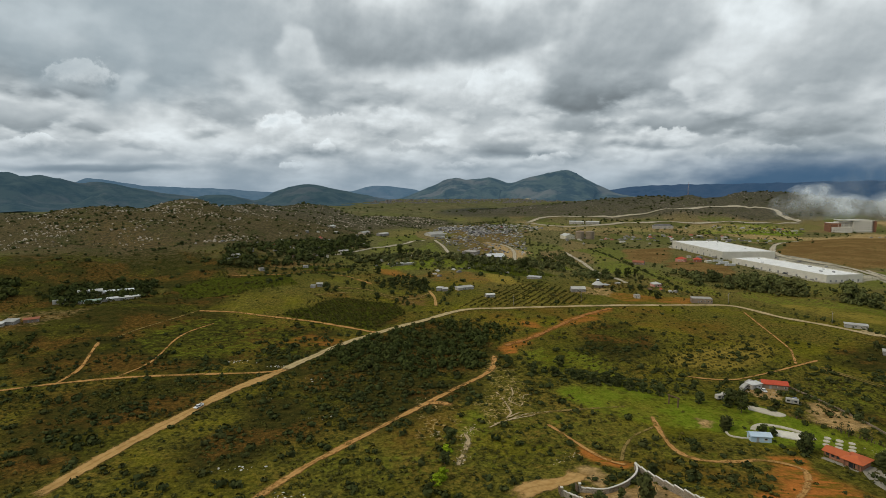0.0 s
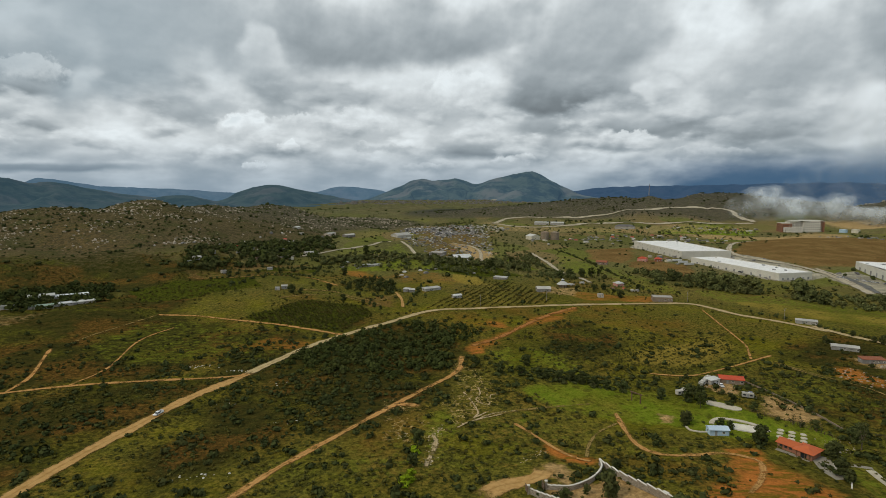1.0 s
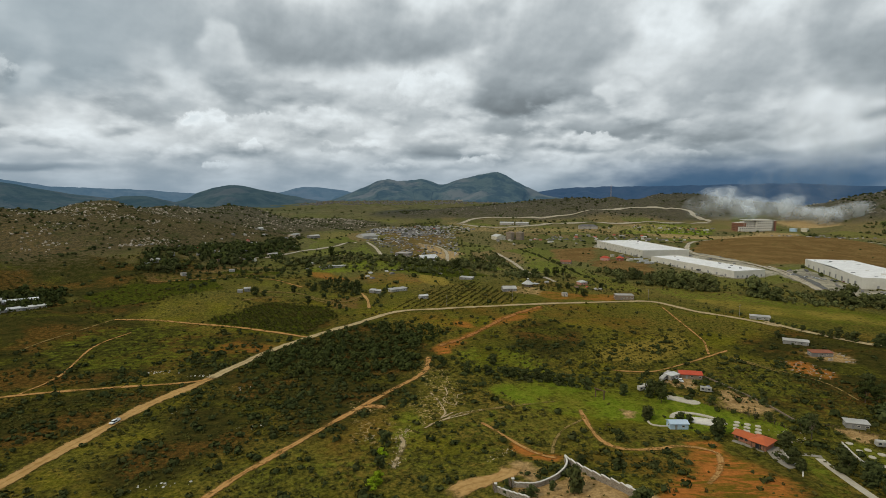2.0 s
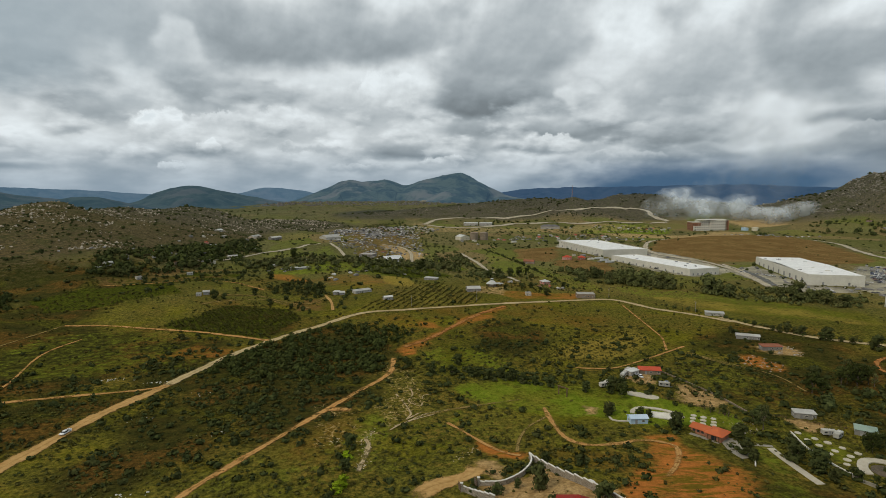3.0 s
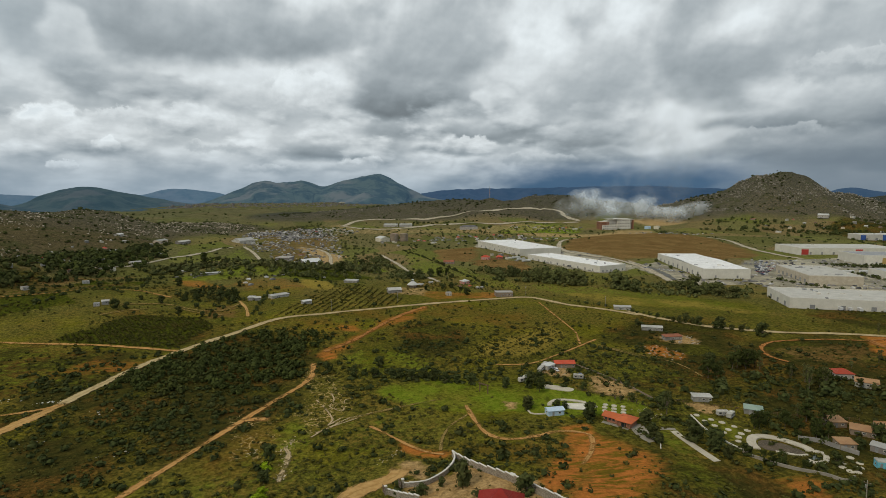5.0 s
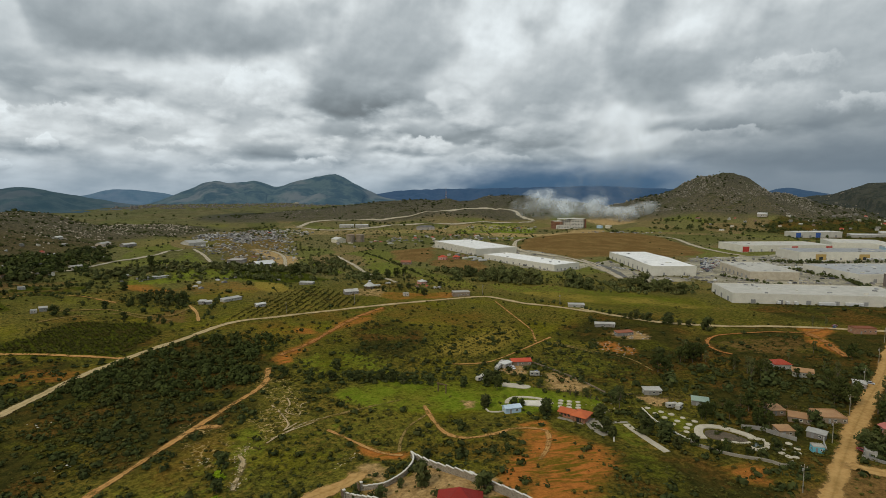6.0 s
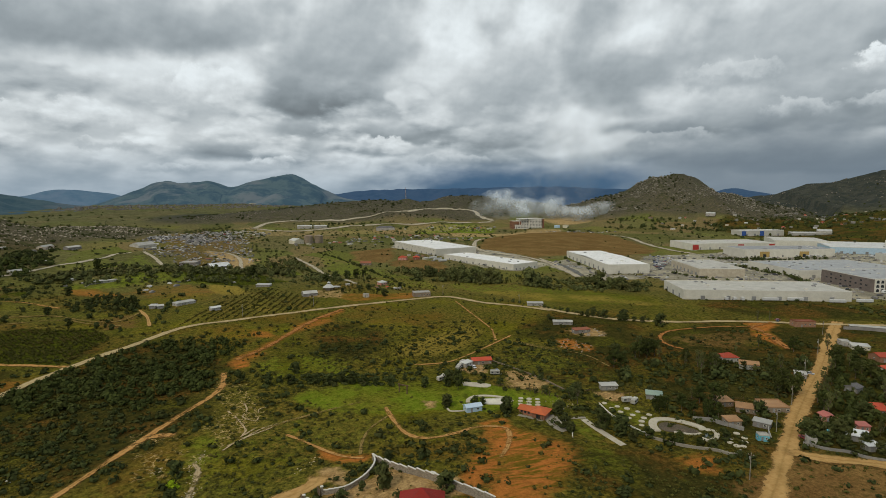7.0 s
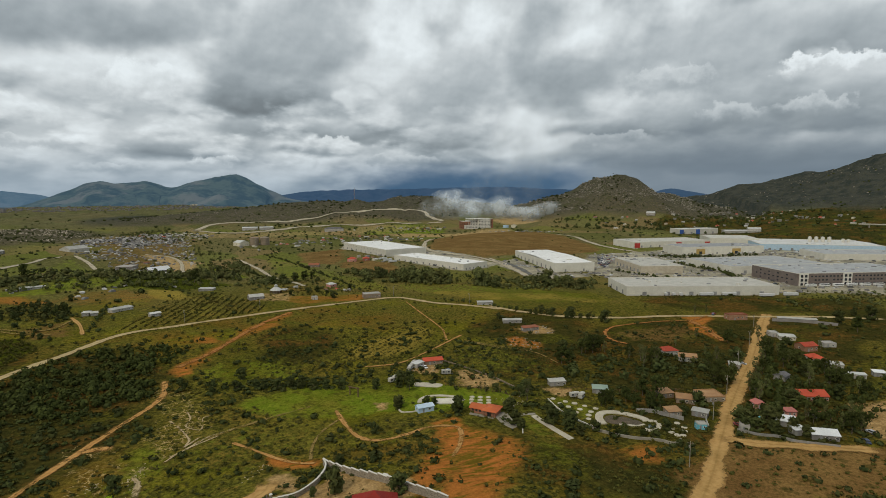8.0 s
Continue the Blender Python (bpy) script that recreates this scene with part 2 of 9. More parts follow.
def to_line(x, y, pts):
    """Distance to a polyline and the third value interpolated along it."""
    best, val = np.full(np.shape(x), 1e9), np.zeros(np.shape(x))
    for (ax, ay, az_), (bx, by, bz) in zip(pts, pts[1:]):
        ux, uy = bx - ax, by - ay
        s = np.clip(((x - ax) * ux + (y - ay) * uy) / max(ux * ux + uy * uy, 1e-6), 0, 1)
        d = np.hypot(x - ax - s * ux, y - ay - s * uy)
        near = d < best
        best, val = np.where(near, d, best), np.where(near, az_ + s * (bz - az_), val)
    return best, val


def ground_z(x, y):
    x, y = np.asarray(x, float), np.asarray(y, float)
    total = np.zeros(np.shape(x))
    for w, pts in RIDGES.values():
        d, crest = to_line(x, y, pts)
        gully = 1 + (0.62 if w == 250 else 0.34) * grain(x, y, w * 0.55, 5, 3) * np.clip(d / w, 0, 1)
        total = total + (np.maximum(crest, 0) * np.exp(-(d / (w * gully)) ** (2.0 if w < 200 else 1.5))) ** 3
    hills = np.cbrt(total)
    r = np.hypot(x, y)
    rough = hills * (0.10 * grain(x, y, 60, 9, 4) + 0.13 * grain(x, y, 150, 13, 2))
    return hills + rough + 0.9 * grain(x, y, 75, 2, 2) * np.exp(-(r / 900) ** 4)


def inside(x, y, poly, soft):
    """1 inside a polygon, falling to 0 over a soft border in metres."""
    pts = [(a, b, 0) for a, b in poly]
    d, _ = to_line(x, y, pts + pts[:1])
    odd = np.zeros(np.shape(x), bool)
    for (ax, ay), (bx, by) in zip(poly, poly[1:] + poly[:1]):
        cross = (ay > y) != (by > y)
        odd ^= cross & (x < (bx - ax) * (y - ay) / ((by - ay) or 1e-9) + ax)
    s = np.where(odd, d, -d) + soft * 1.5 * grain(x, y, soft * 4 + 3, 21, 4)
    return np.clip(s / soft * 0.5 + 0.5, 0, 1)


# ---- plan: roads (surface, width, course) and ground cover (kind, strength, soft border, outline), in metres ----
ROADS = {
    "main_road": ("dirt", 6.5, [(-133, 167), (-126, 199), (-117, 229), (-107, 259), (-86, 295)]),
    "main_road_b": ("khaki", 6.0, [(-88, 291), (-66, 339), (-48, 368), (-19, 402), (17, 442), (55, 447), (103, 451), (152, 457), (213, 463), (249, 458), (264, 419), (284, 390), (300, 361)]),
    "main_road_2": ("khaki", 6.0, [(298, 382), (305, 346), (322, 309), (354, 283), (397, 260), (452, 223), (492, 191), (522, 160)]),
    "side_road": ("dirt", 8.0, [(470, 224), (443, 214), (383, 188), (342, 170), (301, 154), (271, 142), (245, 131), (225, 122), (203, 112), (186, 104), (174, 99), (164, 95), (150, 88), (136, 80)]),
    "orange_track": ("orange", 3.6, [(-62, 165), (-50, 186), (-40, 200), (-25, 221), (-6, 247), (10, 269), (26, 292), (31, 319)]),
    "orange_stub": ("orange", 4, [(-8, 245), (-2, 245), (5, 243)]),
    "red_track": ("red", 5, [(38, 337), (54, 350), (69, 368), (90, 395), (115, 425), (142, 448)]),
    "west_track": ("orange", 3.2, [(-232, 256), (-220, 261), (-199, 271), (-174, 279), (-138, 285), (-97, 288), (-87, 293)]),
    "west_spur": ("orange", 2.5, [(-199, 271), (-202, 293), (-215, 324), (-224, 346)]),
    "west_loop": ("orange", 1.9, [(-174, 279), (-169, 307), (-179, 363), (-171, 399)]),
    "field_track": ("orange", 4, [(-202, 440), (-167, 435), (-115, 413), (-76, 390), (-46, 371)]),
    "field_path": ("faint", 2.4, [(-219, 357), (-216, 378), (-211, 396), (-206, 420), (-201, 439)]),
    "slope_track": ("orange", 2.6, [(92, 231), (89, 211), (89, 196), (96, 189), (105, 188), (118, 190), (127, 186), (127, 180), (119, 169), (107, 157)]),
    "sand_line": ("sand", 1.6, [(21, 221), (29, 226), (37, 232), (49, 235)]),
    "terrace_path": ("faint", 1.6, [(213, 300), (222, 276), (232, 250), (228, 224)]),
    "y_path": ("orange", 1.7, [(245, 436), (229, 378), (218, 335), (210, 318), (202, 303)]),
    "y_arm": ("orange", 2.0, [(220, 311), (193, 296), (172, 285), (153, 276), (141, 276), (129, 280)]),
    "east_path": ("faint", 2, [(210, 297), (217, 283), (222, 267)]),
    "meadow_path": ("faint", 2.0, [(36, 230), (50, 235), (65, 238), (84, 241)]),
    "knoll_path": ("orange", 1.7, [(44, 222), (49, 213), (54, 202), (59, 191), (66, 185)]),
    "knoll_path_b": ("faint", 1.6, [(65, 189), (70, 201), (78, 212), (89, 220)]),
    "drive": ("dirt", 7, [(22, 166), (29, 171), (37, 173), (44, 175), (48, 183)]),
    "loop_track": ("red", 2.8, [(299, 228), (297, 241), (308, 257), (330, 265), (366, 257), (389, 245), (420, 246)]),
    "loop_spur": ("red", 6, [(392, 248), (381, 228), (367, 211), (354, 195)]),
    "valley_lane": ("pale", 6, [(193, 857), (189, 734), (184, 649), (189, 578), (190, 555)]),
    "yard_lane": ("pale", 6, [(77, 1010), (106, 971), (114, 883), (99, 744)]),
    "hill_lane": ("pale", 6, [(-15, 941), (3, 871), (18, 769), (27, 735)]),
    "hill_lane_b": ("pale", 5, [(-174, 705), (-124, 762), (-95, 801), (-59, 892), (-30, 947)]),
    "plant_road": ("pale", 9, [(656, 995), (604, 969), (543, 891), (504, 823), (487, 751), (502, 649), (471, 553), (442, 487)]),
    "plant_road_b": ("asphalt", 9, [(502, 649), (498, 604), (480, 546), (450, 493)]),
    "plant_road_c": ("pale", 11, [(915, 919), (921, 864), (833, 730), (797, 655), (773, 582)]),
    "berm_top": ("pale", 17, [(232, 1530), (301, 1648), (419, 1645), (537, 1641), (619, 1633), (742, 1635), (857, 1660), (966, 1603), (958, 1543), (951, 1446)]),
    "berm_low": ("pale", 20, [(232, 1530), (295, 1412), (408, 1423), (537, 1490), (694, 1461), (790, 1412), (951, 1446)]),
    "median_road": ("pale", 5, [(513, 654), (498, 604), (470, 540), (444, 486)]),
    "east_lane": ("dirt", 7, [(210, 117), (219, 105), (234, 91), (253, 75)]),
    "stony_trail": ("sand", 1.1, [(26, 259), (29, 245), (30, 232), (27, 227), (36, 235)]),
    "stony_trail_b": ("sand", 0.9, [(34, 268), (34, 256), (31, 248), (35, 241), (37, 244), (39, 254), (43, 254)]),
    "stony_trail_c": ("sand", 0.9, [(19, 218), (26, 224), (32, 227), (41, 231)]),
    "sand_d": ("sand", 2.2, [(5, 187), (7, 194), (9, 201), (10, 208), (9, 213), (13, 219)]),
    "strip_lane": ("orange", 3, [(-235, 584), (-165, 597), (-110, 571), (-71, 544)]),
    "plot_lane": ("faint", 3, [(-119, 492), (-95, 504), (-64, 508), (-48, 490), (-24, 467)]),
    "plot_lane_b": ("dirt", 3, [(-14, 524), (-8, 490), (-6, 456)]),
    "creek_lane": ("faint", 3, [(-113, 524), (-75, 523), (-38, 490), (-23, 490), (-13, 512)]),
}
COVER = {
    "meadow": ("lush", 0.8, 9, [(60, 259), (85, 266), (107, 265), (128, 243), (127, 223), (105, 218), (86, 226), (69, 241)]),
    "dell": ("lush", 0.42, 9, [(42, 326), (66, 340), (76, 303), (78, 275), (51, 294)]),
    "bright_bank": ("lush", 0.5, 5, [(6, 239), (16, 239), (20, 210), (9, 208)]),
    "corner": ("lush", 0.4, 5, [(-5, 213), (10, 214), (12, 197), (-5, 201)]),
    "east_field": ("lush", 0.42, 14, [(266, 521), (331, 520), (400, 425), (420, 370), (405, 330), (371, 340), (321, 389), (294, 449)]),
    "gold_strip": ("straw", 0.5, 10, [(285, 470), (330, 455), (390, 380), (420, 330), (390, 318), (340, 375), (300, 420)]),
    "east_field_b": ("crop", 0.44, 18, [(276, 514), (444, 380), (410, 337), (494, 226), (575, 177), (535, 165), (368, 291), (308, 364), (278, 447)]),
    "diag_field": ("lush", 0.4, 12, [(213, 834), (259, 863), (278, 579), (261, 498), (216, 541), (213, 625)]),
    "dark_crop": ("crop", 1, 5, [(-271, 539), (-231, 575), (-171, 586), (-145, 531), (-187, 487), (-234, 479)]),
    "plain_field": ("straw", 0.36, 9, [(-214, 447), (-163, 510), (-114, 519), (-142, 441), (-183, 428)]),
    "shrub_field": ("crop", 0.75, 4, [(-134, 432), (-95, 492), (-42, 473), (-29, 430), (-54, 378), (-95, 399)]),
    "sports": ("lush", 0.7, 14, [(608, 1303), (717, 1388), (843, 1396), (840, 1258), (751, 1150), (656, 1170), (574, 1208)]),
    "creek": ("lush", 0.5, 14, [(-94, 662), (-46, 685), (30, 710), (90, 678), (84, 627), (7, 634), (-66, 626)]),
    "left_meadow": ("lush", 0.35, 14, [(-219, 341), (-205, 419), (-136, 423), (-62, 356), (-73, 306), (-122, 298), (-166, 297)]),
    "front_meadow": ("lush", 0.3, 14, [(-40, 198), (-16, 227), (30, 242), (87, 241), (87, 202), (43, 184), (3, 167), (-34, 167)]),
    "red_slope": ("red", 0.9, 8, [(122, 190), (130, 184), (137, 174), (140, 158), (128, 140), (110, 124), (92, 119), (82, 129), (86, 143), (104, 159), (114, 173)]),
    "red_slope_b": ("red", 0.6, 6, [(169, 134), (184, 127), (176, 116), (161, 122)]),
    "pool_lawn": ("lush", 1.0, 4, [(130, 244), (144, 243), (157, 221), (172, 204), (166, 193), (148, 202), (135, 204), (118, 210), (106, 220), (111, 236)]),
    "corner_lawn": ("lush", 0.42, 2, [(156, 181), (162, 174), (160, 159), (154, 148), (151, 156), (149, 168)]),
    "lower_bank": ("lush", 0.32, 8, [(141, 166), (152, 152), (156, 143), (150, 128), (132, 124), (130, 138), (140, 152)]),
    "yellow_bloom": ("lush", 0.5, 3, [(152, 123), (158, 122), (164, 116), (158, 113), (151, 117)]),
    "valley_green": ("lush", 0.4, 8, [(-66, 797), (-40, 880), (-16, 950), (0, 850), (16, 747), (-28, 703)]),
    "lane_green": ("lush", 0.45, 8, [(229, 851), (257, 735), (240, 640), (195, 604), (198, 713)]),
    "hill_brown": ("brown", 0.34, 60, [(-606, 848), (-494, 850), (-391, 810), (-301, 700), (-347, 642), (-425, 651), (-463, 642)]),
    "yard_gravel": ("dust", 0.75, 10, [(76, 1007), (110, 966), (140, 850), (110, 757), (40, 757), (60, 800), (95, 860)]),
    "erosion": ("red", 0.55, 6, [(30, 330), (39, 348), (59, 369), (95, 418), (141, 450), (141, 436), (109, 401), (73, 363), (40, 322)]),
    "erosion_b": ("red", 0.36, 8, [(18, 371), (33, 410), (78, 418), (84, 396), (57, 369)]),
    "orange_patch": ("red", 0.42, 6, [(-109, 350), (-93, 373), (-64, 356), (-66, 335), (-91, 335)]),
    "wall_corner": ("red", 0.7, 4, [(53, 203), (60, 192), (69, 186), (65, 182), (56, 188), (51, 195)]),
    "orange_field": ("red", 0.36, 10, [(-23, 622), (17, 646), (46, 613), (65, 580), (50, 549), (14, 549), (-17, 570)]),
    "orange_strip": ("red", 0.5, 6, [(147, 504), (180, 505), (227, 499), (245, 486), (212, 467), (157, 471), (143, 484)]),
    "rail_bank": ("red", 0.6, 5, [(239, 290), (252, 289), (253, 262), (240, 252), (229, 270)]),
    "dome_foot": ("brown", 0.28, 60, [(980, 1060), (1200, 1180), (1420, 1230), (1650, 1000), (1500, 880), (1250, 850), (1080, 900)]),
    "rubble_ground": ("dust", 0.7, 6, [(262, 302), (282, 300), (286, 284), (276, 270), (264, 282)]),
    "terrace_green": ("lush", 0.34, 8, [(209, 293), (220, 279), (226, 234), (222, 204), (183, 219), (179, 268)]),
    "shed_yard": ("dust", 0.8, 3, [(192, 197), (204, 192), (201, 184), (191, 186)]),
    "caravan_yard": ("dust", 0.75, 3, [(149, 260), (161, 268), (167, 258), (160, 246), (152, 252)]),
    "fork_earth": ("red", 0.9, 4, [(38, 341), (47, 340), (44, 323), (38, 323)]),
    "sand_patch": ("dust", 0.7, 3, [(110, 229), (119, 226), (113, 218), (108, 220)]),
    "hall_dirt": ("brown", 0.95, 8, [(306, 752), (338, 742), (354, 650), (312, 601), (283, 650)]),
    "tan_plain": ("dust", 0.8, 25, [(1060, 1420), (1185, 1300), (1140, 1190), (1057, 1240)]),
    "highway_land": ("dust", 0.3, 40, [(240, 1500), (420, 1620), (820, 1590), (940, 1480), (800, 1440), (560, 1520), (400, 1450)]),
    "dry_bank": ("dust", 0.55, 20, [(600, 1210), (760, 1120), (880, 1180), (960, 1120), (880, 1040), (700, 1010), (600, 1080)]),
    "brown_hill": ("brown", 0.95, 18, [(510, 817), (636, 992), (740, 1060), (870, 1100), (949, 1009), (860, 795), (763, 646), (655, 604), (608, 664), (514, 665), (502, 733)]),
    "brown_field": ("brown", 0.8, 12, [(294, 896), (390, 933), (347, 809), (292, 722), (262, 786)]),
    "brown_field_b": ("brown", 0.9, 12, [(294, 735), (345, 763), (368, 689), (326, 611), (294, 648)]),
    "red_flat": ("red", 0.55, 5, [(52, 407), (62, 408), (73, 400), (75, 385), (67, 378), (57, 387)]),
    "red_flat_b": ("red", 0.35, 5, [(24, 411), (38, 410), (38, 399), (28, 400)]),
    "loop_wedge": ("red", 0.8, 5, [(399, 252), (421, 244), (388, 228), (357, 197), (351, 199), (369, 225)]),
    "loop_field": ("brown", 0.45, 8, [(307, 254), (337, 261), (380, 242), (361, 210), (328, 213), (302, 233)]),
    "hill_face": ("brown", 0.3, 80, [(-443, 554), (-523, 694), (-521, 779), (-443, 815), (-329, 827), (-276, 728), (-273, 648), (-347, 635), (-398, 591)]),
    "dry_middle": ("straw", 0.62, 16, [(118, 312), (139, 330), (173, 348), (214, 357), (213, 329), (182, 290), (150, 277), (121, 286)]),
    "east_dirt": ("brown", 0.85, 8, [(203, 114), (216, 113), (228, 97), (256, 75), (219, 59), (158, 92)]),
    "east_yard": ("dust", 0.8, 6, [(299, 100), (316, 95), (286, 79), (269, 79), (271, 88)]),
    "restaurant_yard": ("dust", 0.7, 5, [(171, 245), (181, 233), (180, 219), (167, 214), (160, 225)]),
    "court_yard": ("dust", 0.9, 3, [(45, 169), (51, 165), (62, 167), (67, 175), (74, 157), (84, 148), (84, 138), (45, 156)]),
    "mound": ("dust", 0.8, 4, [(47, 186), (53, 184), (56, 175), (52, 169), (45, 172)]),
    "town": ("brown", 0.5, 40, [(-29, 1260), (59, 1345), (155, 1415), (174, 1217), (137, 861), (95, 731), (32, 750), (3, 881), (-15, 962)]),
    "highway_cut": ("dust", 0.42, 30, [(194, 1613), (260, 1664), (271, 1481), (399, 1394), (682, 1442), (870, 1360), (833, 1260), (593, 1224), (394, 1281), (205, 1264)]),
    "plant_west": ("asphalt", 0.9, 8, [(409, 852), (395, 697), (396, 587), (411, 568), (437, 575), (492, 607), (502, 649), (504, 864), (452, 1077), (389, 924)]),
    "plant_mid": ("asphalt", 0.9, 8, [(490, 608), (544, 630), (506, 543), (498, 490), (532, 463), (505, 439), (460, 465), (444, 486)]),
    "plant_east": ("asphalt", 0.9, 12, [(567, 525), (691, 605), (909, 552), (1179, 371), (918, 210), (719, 163), (570, 262), (516, 425), (519, 463)]),
    "village_west": ("dust", 0.35, 12, [(-345, 406), (-306, 436), (-293, 512), (-274, 446), (-282, 389), (-292, 360)]),
    "houses_mid": ("dust", 0.5, 8, [(125, 535), (142, 538), (166, 527), (157, 485), (123, 507)]),
    "disc_lawn": ("lush", 0.5, 3, [(183, 187), (190, 187), (195, 167), (189, 159), (180, 161), (182, 175)]),
    "bright_mid": ("lush", 0.22, 18, [(154, 423), (224, 418), (205, 308), (156, 263), (124, 272), (119, 329)]),
    "green_dip": ("lush", 0.5, 12, [(74, 330), (94, 317), (108, 252), (93, 236), (72, 275)]),
    "orchard_soil": ("straw", 0.35, 4, [(5, 448), (54, 532), (106, 574), (130, 498), (127, 458), (55, 451)]),
    "strip_a": ("straw", 0.25, 9, [(-170, 571), (-128, 583), (-84, 554), (-123, 523), (-145, 524)]),
    "strip_b": ("crop", 0.9, 5, [(-236, 603), (-155, 660), (-97, 643), (-139, 591), (-217, 585)]),
    "strip_c": ("brown", 0.6, 6, [(-253, 615), (-184, 666), (-104, 690), (-178, 646)]),
    "strip_d": ("red", 0.5, 6, [(-84, 644), (-53, 638), (-22, 594), (-44, 577), (-71, 594)]),
    "strip_e": ("crop", 0.8, 6, [(30, 710), (110, 692), (135, 614), (81, 609), (33, 651)]),
    "strip_f": ("straw", 0.7, 6, [(50, 629), (81, 609), (87, 551), (62, 553), (44, 583)]),
    "strip_g": ("lush", 0.6, 6, [(134, 779), (164, 747), (165, 669), (133, 655)]),
    "golden_slope": ("straw", 0.22, 22, [(85, 375), (153, 419), (245, 395), (256, 329), (240, 250), (200, 236), (160, 258), (112, 275), (85, 310)]),
    "knoll_grass": ("straw", 0.35, 14, [(51, 276), (84, 267), (95, 234), (86, 189), (61, 184), (46, 213)]),
    "sand_net": ("sandy", 0.9, 6, [(23, 309), (39, 298), (50, 268), (43, 239), (28, 222), (16, 222), (14, 246), (25, 266)]),
    "sand_net_b": ("sandy", 0.8, 6, [(-14, 253), (4, 246), (16, 217), (13, 193), (-14, 211)]),
    "junk_gravel": ("brown", 0.5, 10, [(26, 880), (107, 965), (134, 824), (95, 724), (28, 714)]),
    "dun_band": ("straw", 0.3, 8, [(-182, 608), (-131, 615), (-72, 577), (-33, 560), (-71, 493), (-127, 507), (-157, 495)]),
    "dun_band_b": ("brown", 0.45, 8, [(-250, 609), (-199, 648), (-122, 651), (-114, 611), (-179, 598), (-235, 581)]),
    "lane_bank": ("brown", 0.5, 6, [(-49, 502), (-16, 517), (-10, 457), (-41, 455)]),
    "red_fan": ("red", 0.95, 4, [(121, 193), (132, 192), (128, 180), (115, 166), (100, 150), (82, 131), (75, 136), (98, 157), (114, 174), (122, 183)]),
    "front_gold": ("straw", 0.3, 12, [(60, 264), (93, 265), (130, 235), (138, 205), (116, 186), (89, 178), (67, 192), (49, 209)]),
    "near_grass": ("lush", 0.3, 20, [(53, 232), (92, 228), (117, 188), (94, 176), (70, 196)]),
}
# dark scrub zones, where cloud shade over the land is also painted in
HEATH_SHADE = {
    "west": [(-151, 167), (-226, 255), (-188, 263), (-135, 278), (-95, 283), (-110, 253), (-122, 211), (-133, 168)],
    "south": [(-112, 185), (-94, 240), (-74, 290), (-30, 268), (-50, 215), (-68, 175)],
    "west_b": [(-233, 263), (-305, 348), (-255, 362), (-252, 409), (-201, 419), (-183, 342), (-177, 283)],
    "foothill": [(-460, 470), (-345, 400), (-300, 350), (-250, 330), (-215, 420), (-230, 480), (-290, 560), (-330, 640), (-400, 660), (-470, 600)],
    "north_west": [(-354, 406), (-417, 507), (-331, 541), (-262, 550), (-231, 453), (-261, 408)],
    "knoll": [(-439, 496), (-483, 548), (-439, 615), (-299, 591), (-250, 549), (-317, 516)],
    "grove": [(-77, 297), (-54, 356), (-17, 402), (40, 355), (35, 308), (21, 263), (-6, 230), (-34, 218), (-73, 256)],
    "village": [(273, 262), (327, 263), (325, 210), (394, 198), (461, 219), (514, 147), (259, 71), (240, 92), (220, 115), (189, 118), (178, 131), (219, 171), (222, 208)],
    "loop": [(300, 262), (400, 262), (470, 225), (520, 170), (380, 150), (330, 200), (300, 230)],
    "far_field": [(420, 330), (500, 290), (600, 200), (560, 165), (480, 215), (410, 280)],
    "rail": [(225, 305), (262, 330), (300, 370), (330, 300), (290, 262), (240, 262)],
    "east_waste": [(223, 263), (283, 272), (291, 233), (209, 196), (193, 228)],
    "dark_crop": [(-271, 539), (-231, 575), (-171, 586), (-145, 531), (-187, 487), (-234, 479)],
    "plantation": [(-131, 430), (-95, 488), (-42, 468), (-28, 430), (-52, 378), (-95, 399)],
    "upper_left": [(-227, 353), (-201, 419), (-159, 413), (-120, 372), (-119, 308), (-151, 293), (-183, 288)],
    "slope_dark": [(96, 364), (124, 386), (135, 343), (110, 307), (93, 322)],
    "mid_left": [(-348, 622), (-217, 672), (-156, 597), (-166, 484), (-199, 442), (-223, 391)],
    "mid_left_b": [(-201, 419), (-136, 423), (-74, 378), (-73, 306), (-98, 292), (-138, 357)],
    "east_valley": [(1293, 954), (1568, 977), (1755, 957), (2073, 662), (1878, 532), (1260, 353), (1156, 516), (992, 548), (1172, 727), (1232, 842)],
    "corner": [(143, 170), (156, 146), (187, 127), (182, 108), (160, 96), (116, 116), (126, 137), (140, 158)],
}


# ---- materials ----
def material(name, rough=0.9, spec=0.2, metal=0.0):
    m = bpy.data.materials.new(name)
    m.use_nodes = True
    n = Nodes(m.node_tree)
    bsdf = n.tree.nodes.new("ShaderNodeBsdfPrincipled")
    out = n.tree.nodes.new("ShaderNodeOutputMaterial")
    n.tree.links.new(bsdf.outputs[0], out.inputs[0])
    bsdf.inputs["Roughness"].default_value = rough
    bsdf.inputs["Specular IOR Level"].default_value = spec
    bsdf.inputs["Metallic"].default_value = metal
    n.bsdf = bsdf
    n.pos = n.node("ShaderNodeNewGeometry", out=0)
    return m, n


def bumped(n, height, strength=0.5, distance=0.3):
    n.put(n.node("ShaderNodeBump", height=height, strength=strength, distance=distance), n.bsdf.inputs["Normal"])


